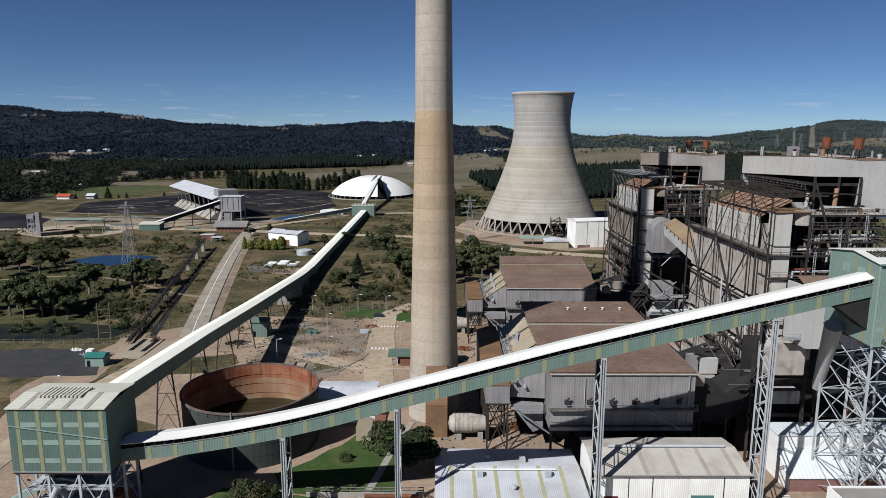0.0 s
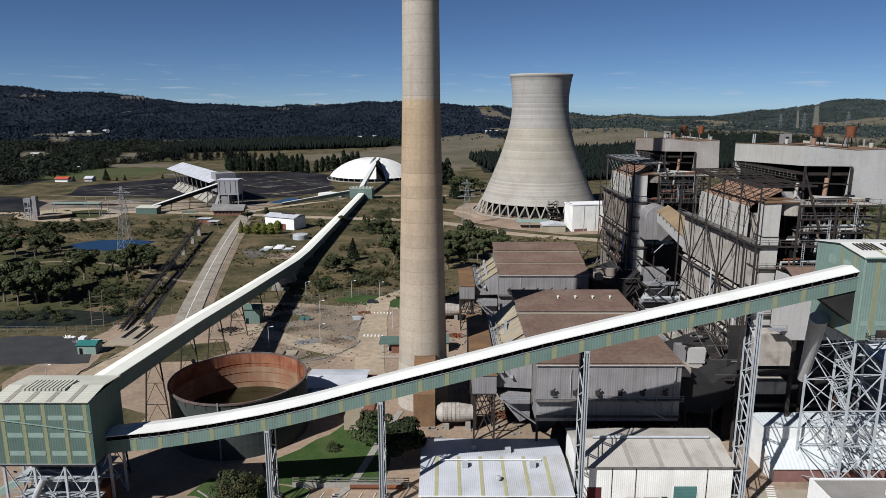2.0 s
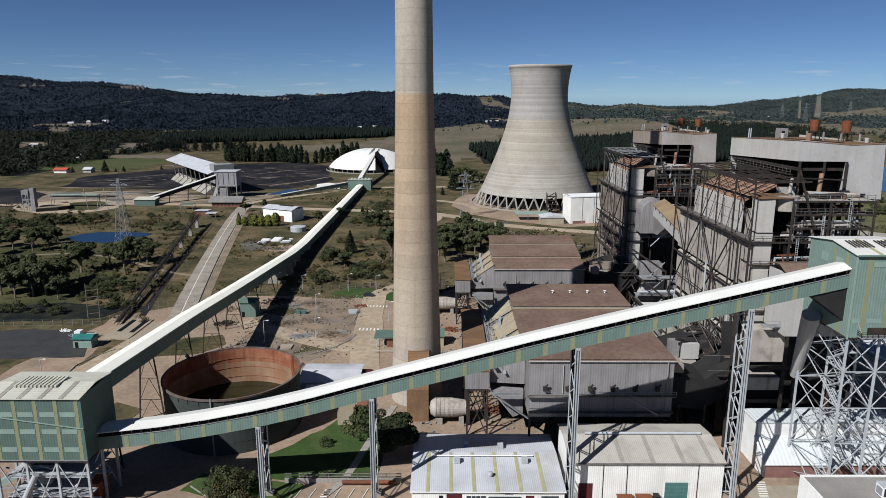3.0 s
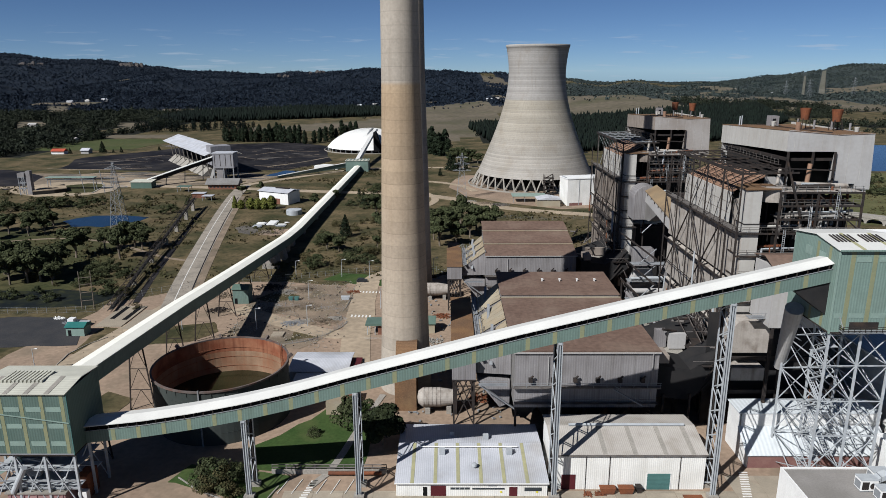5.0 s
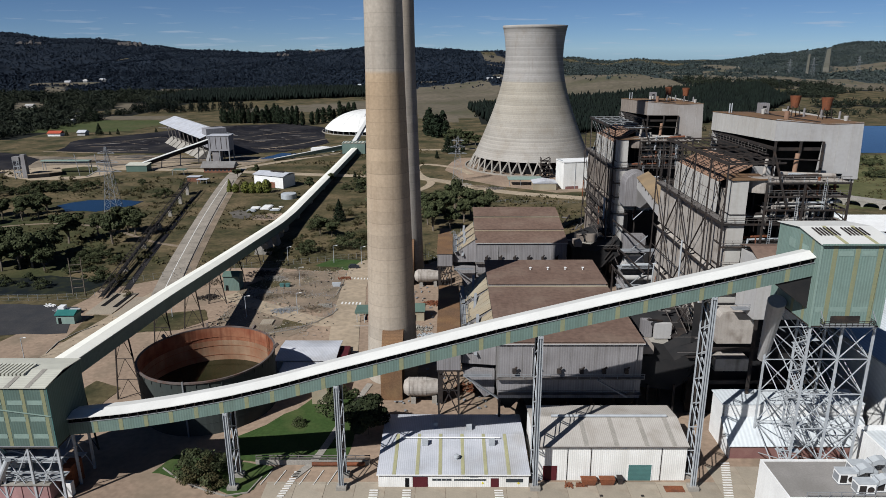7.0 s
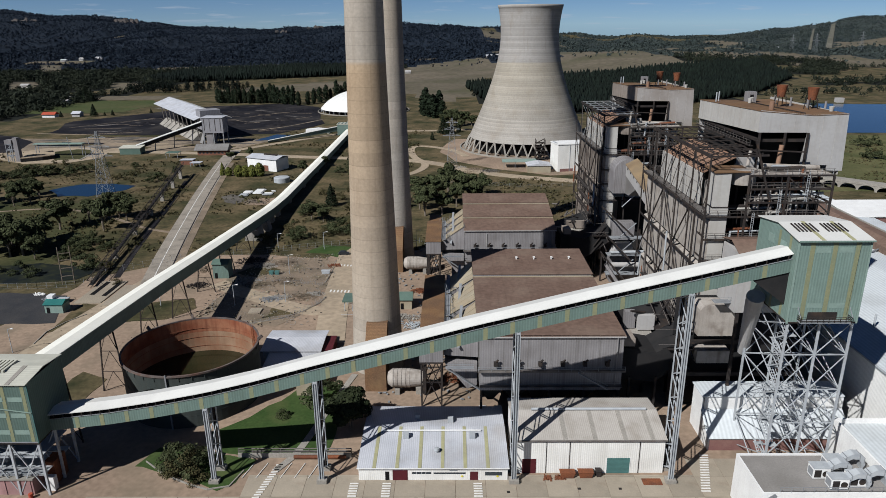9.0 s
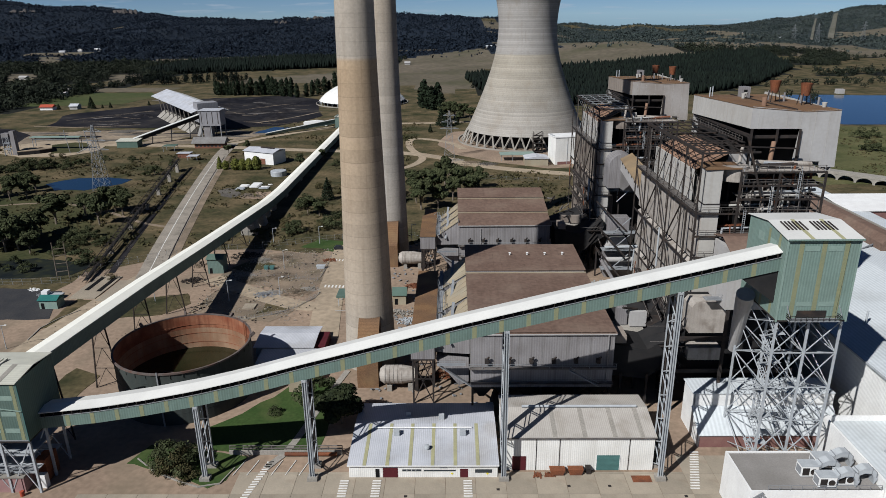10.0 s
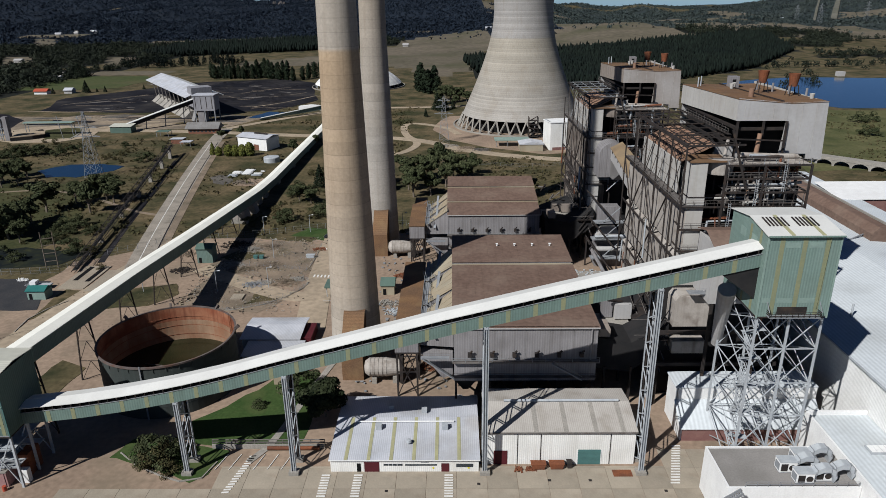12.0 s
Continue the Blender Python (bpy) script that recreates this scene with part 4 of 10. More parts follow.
# ---- transfer house at the low end ----
def house_left():
    x0, x1, y0, y1, z0, z1 = -76.8, -59.0, -53.9, -42.3, 12.2, 24.7
    t = thing("transfer_house", -68, -48, 0, "green sheet-metal transfer house on steel legs", "transfer house")
    part("wall", Shape().box(x0, x1, y0, y0 + 0.15, z0, z1), M["green_old"], t)
    part("wall", Shape().box(x0, x1, y1 - 0.15, y1, z0, z1), M["green_old"], t)
    part("wall", Shape().box(x0, x0 + 0.15, y0 + 0.15, y1 - 0.15, z0, z1), M["green_old_y"], t)
    part("wall", Shape().box(x1 - 0.15, x1, y0 + 0.15, y1 - 0.15, z0, z1), M["green_old_y"], t)
    part("floor", Shape().box(x0, x1, y0, y1, z0 - 0.3, z0 - 0.004), M["dark_steel"], t)
    ym = (y0 + y1) / 2
    part("roof", Shape().slab([(x0 - 0.12, y0 - 0.4, z1 + 0.1), (x1 + 0.12, y0 - 0.4, z1 + 0.1), (x1 + 0.12, ym, z1 + 0.8), (x0 - 0.12, ym, z1 + 0.8)], 0.15).slab([(x0 - 0.12, ym, z1 + 0.8), (x1 + 0.12, ym, z1 + 0.8), (x1 + 0.12, y1 + 0.4, z1 + 0.1), (x0 - 0.12, y1 + 0.4, z1 + 0.1)], 0.15), M["roof_cream"], t, "cream weathered roof")
    for x in (x0 + 1.75, x0 + 5.5, x0 + 9.35, x0 + 13.1, x0 + 16.9):
        part("skylight_strip", Shape().box(x - 0.35, x + 0.35, y0 - 0.03, y0, z0 + 0.1, z1 - 0.1), M["yellow_strip"], t)
    for x in (x0 + 2.3, x0 + 6.1, x0 + 10.1, x0 + 13.8):
        for z in (z0 + 1.9, z0 + 5.5, z0 + 8.9):
            part("window_strip", Shape().box(x, x + 2.8, y0 - 0.06, y0 - 0.032, z, z + 0.95), M["pale_sheet"], t)
    part("drain_pipe", Shape().beam((x0, y0 - 0.15, z0 + 9.2), (x1, y0 - 0.15, z0 + 6.6), 0.16), M["pale_sheet"], t)
    part("corner_pipe", Shape().beam((x1 + 0.06, y0 - 0.05, z0), (x1 + 0.06, y0 - 0.05, z1), 0.14), M["teal_door"], t)
    for z in (z0 + 0.1,):
        part("girt", Shape().box(x0, x1, y0 - 0.16, y0 - 0.065, z, z + 0.2), M["grey_steel"], t)
    for x in (x0 + 2.6, x0 + 6.4, x0 + 10.2, x0 + 14.0):
        part("roof_strip", Shape().slab([(x, y0 - 0.35, z1 + 0.16), (x + 0.9, y0 - 0.35, z1 + 0.16), (x + 0.9, ym, z1 + 0.85), (x, ym, z1 + 0.85)], 0.03), M["concrete"], t)
    for i in range(11):
        x = -73 + i * 0.75
        part("louvre", Shape().box(x, x + 0.42, -50.5, -46, z1 + 0.55, z1 + 1.0), M["roof_cream"], t)
    xs_, ys_ = np.linspace(x0 + 0.4, x1 - 0.4, 4), (y0 + 0.5, ym, y1 - 0.5)
    for x in xs_:
        for y in ys_:
            part("leg", Shape().beam((x, y, 0), (x, y, z0 - 0.3), 0.42), M["light_steel"], t)
    for a, b in zip(xs_, xs_[1:]):
        for y in ys_:
            for zA, zB in ((0.3, z0 - 0.5), (z0 - 0.5, 0.3)):
                part("brace", Shape().beam((a, y, zA), (b, y, zB), 0.18), M["light_steel"], t)
            part("strut", Shape().beam((a, y, 6.3), (b, y, 6.3), 0.22), M["grey_steel"], t)


house_left()


# ---- transfer house on its tower ----
def house_right():
    x0, x1, y0, y1, z0, z1 = 79.6, 92.0, -51.2, -35.6, 35.6, 50.9
    t = thing("transfer_house", 86, -45, 0, "tall green transfer house on a lattice steel tower", "transfer house")
    part("wall", Shape().box(x0, x1, y0, y0 + 0.15, z0, z1), M["green_pale"], t)
    part("wall", Shape().box(x0, x1, y1 - 0.15, y1, z0, z1), M["green_pale"], t)
    part("wall", Shape().box(x0, x0 + 0.15, y0 + 0.15, y1 - 0.15, z0, z1), M["green_pale_y"], t)
    part("wall", Shape().box(x1 - 0.15, x1, y0 + 0.15, y1 - 0.15, z0, z1), M["green_pale_y"], t)
    part("floor", Shape().box(x0, x1, y0, y1, z0 - 0.3, z0 - 0.004), M["dark_steel"], t)
    xm = (x0 + x1) / 2
    ym = (y0 + y1) / 2
    part("roof", Shape().slab([(x0 - 0.4, y0 - 0.4, z1 + 0.1), (x1 + 0.4, y0 - 0.4, z1 + 0.1), (x1 + 0.4, ym, z1 + 1.2), (x0 - 0.4, ym, z1 + 1.2)], 0.15).slab([(x0 - 0.4, ym, z1 + 1.2), (x1 + 0.4, ym, z1 + 1.2), (x1 + 0.4, y1 + 0.4, z1 + 0.1), (x0 - 0.4, y1 + 0.4, z1 + 0.1)], 0.15), M["roof_white"], t, "white low-pitched roof")
    part("gable", Shape().prism([(y0, z1), (y1, z1), (ym, z1 + 1.05)], "x", x0, x0 + 0.12), M["green_pale_y"], t)
    for x in (x0 + 3.6, x0 + 8.8):
        part("roof_strip", Shape().slab([(x, y0 - 0.3, z1 + 0.17), (x + 0.7, y0 - 0.3, z1 + 0.17), (x + 0.7, ym, z1 + 1.25), (x, ym, z1 + 1.25)], 0.03), M["cream_strip"], t)
    for x in (x0 + 3.0, x0 + 7.0):
        part("window_strip", Shape().box(x, x + 2.6, y0 - 0.05, y0 - 0.032, z1 - 2.2, z1 - 1.2), M["pale_sheet"], t)
    part("louvre_panel", Shape().box(x0 + 3.4, x0 + 8.6, y0 - 0.14, y0 - 0.035, z0 + 0.6, z0 + 1.9), M["dark_steel"], t)
    for x in (x0 + 2.4, x0 + 6.3, x0 + 10.2):
        part("skylight_strip", Shape().box(x - 0.4, x + 0.4, y0 - 0.03, y0, z0 + 0.1, z1 - 0.1), M["yellow_strip"], t)
    for y in (y0 + 3, y0 + 7):
        part("skylight_strip", Shape().box(x0 - 0.03, x0, y - 0.4, y + 0.4, z0 + 0.1, z1 - 0.1), M["yellow_strip"], t)
    for y in (y0 + 4.3, y0 + 9.0):
        part("window_strip", Shape().box(x0 - 0.05, x0 - 0.002, y, y + 2.2, z1 - 3.4, z1 - 1.7), M["pale_sheet"], t)
    for k, x in enumerate((x0 + 3.2, x0 + 8.4)):
        for i in range(6):
            xx = x - 2.0 + i * 0.66
            part("louvre", Shape().slab([(xx, ym - 4.6, z1 + 0.78), (xx + 0.28, ym - 4.6, z1 + 0.78), (xx + 0.28, ym - 1.2, z1 + 1.26), (xx, ym - 1.2, z1 + 1.26)], 0.1), M["dark_steel"], t)
    bal = part("balcony", Shape().box(x0 + 1.6, x1 - 1.8, y0 - 1.5, y0 - 0.16, z0 + 0.3, z0 + 0.45), M["grey_steel"], t)
    for z in (z0 + 0.75, z0 + 1.1, z0 + 1.45):
        part("rail", Shape().beam((x0 + 1.6, y0 - 1.5, z), (x1 - 1.8, y0 - 1.5, z), 0.08), M["dark_steel"], bal)
        for x in (x0 + 1.6, x1 - 1.8):
            part("rail", Shape().beam((x, y0 - 1.5, z), (x, y0 - 0.16, z), 0.08), M["dark_steel"], bal)
    for i in range(10):
        x = x0 + 1.6 + i * (x1 - x0 - 3.4) / 9
        part("rail_post", Shape().beam((x, y0 - 1.5, z0 + 0.45), (x, y0 - 1.5, z0 + 1.5), 0.08), M["dark_steel"], bal)
    for x in (x0 + 1.5, x1 - 1.7):
        part("balcony_strut", Shape().beam((x, y0 - 0.1, z0 + 2.9), (x, y0 - 1.5, z0 + 1.4), 0.1), M["grey_steel"], bal)
    for x in (x0 + 0.5, x0 + 3.1, x0 + 7.0):
        part("window_strip", Shape().box(x, x + (1.4 if x < x0 + 1 else 2.7), y0 - 0.05, y0 - 0.032, z0 + 2.7, z0 + 3.6), M["pale_sheet"], t)
    part("downpipe", Shape().beam((x1 - 1.9, y0 - 0.1, z1), (x1 - 2.2, y0 - 0.1, z0 + 1.6), 0.12), M["yellow_strip"], t)
    for x in (x0, x1):
        part("corner_flashing", Shape().box(x - 0.14, x + 0.14, y0 - 0.1, y0 + 0.16, z0 - 0.3, z1), M["pale_sheet"], t)
    part("eaves_gutter", Shape().box(x0 - 0.3, x1 + 0.3, y0 - 0.62, y0 - 0.42, z1 - 0.12, z1 + 0.12), M["green_pale"], t)
    # dark casing here paints the shade below the gallery's head
    part("chute_head", Shape().prism([(x0 - 6.5, 43.0), (x0 - 0.01, z0 + 2.6), (x0 - 0.01, 44.4)], "y", -49.3, -45.4), M["dark_casing"], t)
    st = M["light_steel"]
    X4, Y4 = (x0 + 0.4, xm, x1 - 0.4), (y0 + 0.4, y1 - 0.4)
    levels = [0, 7.2, 14.4, 21.6, 28.8, z0 - 0.3]
    for x in X4:
        for y in Y4:
            part("leg", Shape().beam((x, y, 0), (x, y, z0 - 0.3), 0.36), st, t)
    for za, zb in zip(levels, levels[1:]):
        for y in Y4:
            for a, b in zip(X4, X4[1:]):
                part("brace", Shape().beam((a, y, za), (b, y, zb), 0.15), st, t)
                part("brace", Shape().beam((b, y, za), (a, y, zb), 0.15), st, t)
                part("strut", Shape().beam((a, y, zb), (b, y, zb), 0.17), st, t)
        for x in X4:
            part("brace", Shape().beam((x, Y4[0], za), (x, Y4[1], zb), 0.15), st, t)
            part("brace", Shape().beam((x, Y4[1], za), (x, Y4[0], zb), 0.15), st, t)
            part("strut", Shape().beam((x, Y4[0], zb), (x, Y4[1], zb), 0.17), st, t)
    # zigzag stair inside the tower
    n = 12
    for i in range(n):
        za, zb = (z0 - 0.5) * i / n, (z0 - 0.5) * (i + 1) / n
        ya, yb = (-49.5, -45.0) if i % 2 else (-45.0, -49.5)
        for dx in (0, 0.9):
            part("stair_stringer", Shape().beam((x0 + 1.0 + dx, ya, za), (x0 + 1.0 + dx, yb, zb), 0.1, 0.22), st, t)
            part("stair_rail", Shape().beam((x0 + 1.0 + dx, ya, za + 1.0), (x0 + 1.0 + dx, yb, zb + 1.0), 0.08), st, t)
        tr = Shape()
        for k in range(9):
            u = (k + 0.5) / 9
            yy, zz = ya + (yb - ya) * u, za + (zb - za) * u
            tr.box(x0 + 1.05, x0 + 1.85, yy - 0.14, yy + 0.14, zz, zz + 0.05)
        part("stair_treads", tr, st, t)
        part("landing", Shape().box(x0 + 0.9, x0 + 2.8, yb - 0.7, yb + 0.7, zb, zb + 0.08), st, t)


house_right()


# ---- second conveyor gallery, running back to the dome ----
HY = (-43, 12, 55, 100, 139, 165, 300, 400)
HZ = (23.0, 18.7, 14.6, 10.6, 7.2, 6.0, 5.2, 5.0)


def gal2_z(y):
    return float(np.interp(y, HY, HZ))


def sweep_y(ys, fz, x0, x1, a, b):
    s = Shape()
    v, f = [], []
    for y in ys:
        z = fz(y)
        v += [(x0, y, z + a), (x1, y, z + a), (x1, y, z + b), (x0, y, z + b)]
    for i in range(len(ys) - 1):
        for k in range(4):
            f.append((4 * i + k, 4 * i + (k + 1) % 4, 4 * i + 4 + (k + 1) % 4, 4 * i + 4 + k))
    n = 4 * len(ys)
    f += [(0, 3, 2, 1), (n - 4, n - 3, n - 2, n - 1)]
    return s.add(v, f)


g2 = thing("conveyor_gallery", -65, 150, 6, "long conveyor gallery with a cream roof running to the dome", "conveyor")
ys = list(np.linspace(-43, 400, 70))
part("side_wall", sweep_y(ys, gal2_z, -62.9, -62.8, -3.9, -0.2), M["green_y"], g2)
part("side_wall", sweep_y(ys, gal2_z, -67.3, -67.2, -3.9, -0.2), M["green_y"], g2)
part("floor", sweep_y(ys, gal2_z, -67.2, -62.9, -4.0, -3.7), M["dark_steel"], g2)
r2 = sweep_profile(ys, lambda y: [(-67.6, y, gal2_z(y) - 0.32), (-67.6, y, gal2_z(y) - 0.2), (-65, y, gal2_z(y) + 0.3), (-62.5, y, gal2_z(y) - 0.2), (-62.5, y, gal2_z(y) - 0.32), (-65, y, gal2_z(y) + 0.16)])
part("roof", r2, M["gallery_cream"], g2, "cream corrugated roof")
for y in (-36, -14, 8, 30, 52, 74, 96):
    h = gal2_z(y) - 4.0
    t = thing("trestle", -65, y, 0, "dark steel trestle under the conveyor gallery", "trestle", "trestles under the far conveyor")
    for x0, x1 in ((-68.2, -66.6), (-62.0, -63.4)):
        part("column", Shape().beam((x0, y, 0), (x1, y, h), 0.28), M["dark_steel"], t)
    k = max(2, int(h / 5))
    for i in range(k):
        za, zb = h * i / k, h * (i + 1) / k
        wa, wb = 3.1 - 1.5 * za / h, 3.1 - 1.5 * zb / h
        part("brace", Shape().beam((-65 - wa, y, za), (-65, y, zb), 0.11), M["dark_steel"], t)
        part("brace", Shape().beam((-65 + wa, y, za), (-65, y, zb), 0.11), M["dark_steel"], t)
        part("strut", Shape().beam((-65 - wb, y, zb), (-65 + wb, y, zb), 0.13), M["dark_steel"], t)
for y in (139, 150, 175, 210, 250, 290, 330, 370):
    solo("conveyor_pier", Shape().box(-66.5, -63.5, y - 2, y + 2, 0, gal2_z(y) - 4.01), M["concrete"], "squat concrete pier under the conveyor gallery", "pier", "conveyor piers", base=(-65, y, 0))


for y, w_ in ((113, 3.2), (126, 2.6)):
    top_ = gal2_z(y) - 4.02
    solo("conveyor_pier", Shape().prism([(-68.6, 0), (-61.6, 0), (-62.6, top_), (-67.6, top_)], "y", y - w_, y + w_), M["concrete"], "broad splayed concrete pier under the conveyor gallery", "pier", "conveyor piers", base=(-65, y, 0))


# ---- open tank ----
tk = thing("open_tank", -44.1, -15, 0, "large open-topped rusty steel tank with shallow water", "tank")
part("outer_shell", Shape().lathe(-44.1, -15, [(15.8, 0), (15.8, 13.1)], 72), M["tank_out"], tk, smooth=False)
part("rim", Shape().lathe(-44.1, -15, [(15.8, 13.1), (16.1, 13.1), (16.1, 13.5), (15.65, 13.5), (15.65, 13.1)], 72), M["tank_rim"], tk, "dark weathered stiffening ring")
for i in range(36):
    a = 2 * math.pi * i / 36
    part("stiffener", Shape().beam((-44.1 + 15.88 * math.cos(a), -15 + 15.88 * math.sin(a), 12.0), (-44.1 + 15.88 * math.cos(a), -15 + 15.88 * math.sin(a), 13.1), 0.12), M["tank_out"], tk)
for z in (2.9, 5.5, 8.1, 10.6):
    part("shell_seam", Shape().lathe(-44.1, -15, [(15.8, z), (15.84, z), (15.84, z + 0.08), (15.8, z + 0.08)], 72), M["tank_out"], tk)
    part("lining_seam", Shape().lathe(-44.1, -15, [(15.5, z), (15.5, z + 0.1), (15.56, z + 0.1), (15.56, z)], 72), M["tank_band"], tk)
part("upper_lining", Shape().lathe(-44.1, -15, [(15.65, 13.19), (15.62, 9.6)], 72), M["tank_band"], tk, "rust-red upper band")
part("lining", Shape().lathe(-44.1, -15, [(15.60, 9.59), (15.58, 0.4)], 72), M["tank_in"], tk, "pale rust-streaked inner wall")
part("water", Shape().lathe(-44.1, -15, [(15.56, 4.0), (0.02, 4.0)], 72), M["tank_water"], tk, "murky green water")
ld_ = part("inner_ladder", Shape().beam((-32.2, -5.4, 3.5), (-32.2, -5.4, 14.2), 0.12).beam((-31.6, -6.1, 3.5), (-31.6, -6.1, 14.2), 0.12), M["rust"], tk, "rusty inner ladder")
for i in range(24):
    part("rung", Shape().beam((-32.2, -5.4, 3.8 + i * 0.42), (-31.6, -6.1, 3.8 + i * 0.42), 0.06), M["rust"], ld_)
part("wall_hatch", Shape().tube((-30.9, -7.1, 9.2), (-31.4, -7.4, 9.2), 0.8, n=14), M["rust"], tk, "rusty hatch in the inner wall")
for a in (0.2, 1.1, 1.9, 2.6):
    part("overflow_bracket", Shape().beam((-44.1 + 15.8 * math.cos(a), -15 + 15.8 * math.sin(a), 13.3), (-44.1 + 16.8 * math.cos(a), -15 + 16.8 * math.sin(a), 14.1), 0.5, 0.8), M["tank_rim"], tk)
part("float_gauge", Shape().beam((-52, -13, 4.1), (-36, -18, 5.4), 0.12), M["tank_rim"], tk)
part("ladder", Shape().box(-44.2, -43.9, -31.2, -30.95, 0, 13.8), M["grey_steel"], tk)


# ---- buildings on the forecourt ----
def building_a():
    t = thing("workshop", 15, -40, 0, "low white workshop with a ribbed zinc roof", "building")
    x0, x1, y0, y1 = 0.6, 30.4, -49, -27.2
    part("wall", Shape().box(x0, x1, y0, y0 + 0.15, 0, 3.1), M["white_wall_x"], t)
    part("wall", Shape().box(x0, x0 + 0.15, y0 + 0.15, y1, 0, 3.1), M["white_wall_y"], t)
    part("wall", Shape().box(x1 - 0.15, x1, y0 + 0.15, y1, 0, 3.1), M["white_wall_y"], t)
    part("wall", Shape().box(x0 + 0.15, x1 - 0.15, y1 - 0.15, y1, 0, 3.3), M["white_wall_x"], t)
    ym = -36.5
    part("roof", Shape().slab([(x0 - 0.3, y0 - 0.4, 3.15), (x1 + 0.3, y0 - 0.4, 3.15), (x1 + 0.3, ym, 4.3), (x0 - 0.3, ym, 4.3)], 0.12).slab([(x0 - 0.3, ym, 4.3), (x1 + 0.3, ym, 4.3), (x1 + 0.3, y1 + 0.3, 3.4), (x0 - 0.3, y1 + 0.3, 3.4)], 0.12), M["grey_roof_x"], t, "zinc-grey corrugated roof")
    for x in np.arange(3.4, 29, 4.55):
        k = 0.045
        part("skylight_strip", Shape().slab([(x, y0 - 0.35, 3.165 + k), (x + 0.7, y0 - 0.35, 3.165 + k), (x + 0.7, ym, 4.3 + k), (x, ym, 4.3 + k)], 0.05), M["cream_strip"], t)
    part("pipe", Shape().tube((4.5, -38.2, 4.5), (25.5, -38.2, 4.5), 0.14, n=8), M["white_plain"], t)
    part("fascia", Shape().box(x0 - 0.3, x1 + 0.3, y0 - 0.5, y0 - 0.4, 3.0, 3.2), M["white_plain"], t)
    for x in (9.6, 23.6):
        part("roof_unit", Shape().box(x - 0.6, x + 0.6, -40.6, -39.4, 4.0, 5.1), M["light_steel"], t)
    part("roof_unit", Shape().box(18.4, 19.6, -34.8, -33.5, 4.0, 5.0), M["light_steel"], t)
    part("roof_unit", Shape().box(11.2, 12.2, -33.0, -32.0, 3.9, 4.9), M["light_steel"], t)
    part("ventilator", Shape().lathe(16.2, -44.6, [(0.35, 3.5), (0.35, 4.0), (0.62, 4.1), (0.5, 4.5), (0.02, 4.6)], 14), M["light_steel"], t)
    rd_ = part("roller_door", Shape().box(7.4, 10.4, y0 - 0.06, y0 - 0.003, 0, 2.4), M["maroon"], t, "maroon roller door")
    # flat black plate, the dark inside of the doorway painted on
    part("doorway", Shape().box(5.9, 6.7, y0 - 0.05, y0 - 0.003, 0, 2.1), M["black"], t)
    for z_ in (0.5, 1.0, 1.5, 2.0):
        part("door_slat", Shape().box(7.4, 10.4, y0 - 0.08, y0 - 0.061, z_, z_ + 0.06), M["maroon"], rd_)
    for x_ in (21.3, 28.4):
        part("hazard_plate", Shape().prism([(x_ - 0.28, 1.0), (x_, 0.72), (x_ + 0.28, 1.0), (x_, 1.28)], "y", y0 - 0.05, y0 - 0.004), M["hazard"], t)
    for z_, x_, w_ in ((2.52, 17.6, 3.6), (2.25, 18.8, 1.6)):
        part("sign_bar", Shape().box(x_, x_ + w_, y0 - 0.03, y0 - 0.004, z_, z_ + 0.14), M["grey_steel"], t)
    part("door", Shape().box(22.9, 24.5, y0 - 0.05, y0 - 0.003, 0, 2.1), M["maroon"], t, "maroon personnel door")
    win_ = part("window", Shape().box(11.3, 15.1, y0 - 0.05, y0 - 0.003, 1.55, 2.0), M["glass"], t)
    part("window", Shape().box(15.6, 22.0, y0 - 0.05, y0 - 0.003, 1.55, 1.9), M["glass"], t)
    for x_ in (12.2, 13.1, 14.0):
        part("window_bar", Shape().box(x_, x_ + 0.08, y0 - 0.08, y0 - 0.051, 1.55, 2.0), M["white_plain"], win_)
    part("window", Shape().box(25.9, 29.3, y0 - 0.05, y0 - 0.003, 1.2, 2.0), M["glass"], t)


building_a()


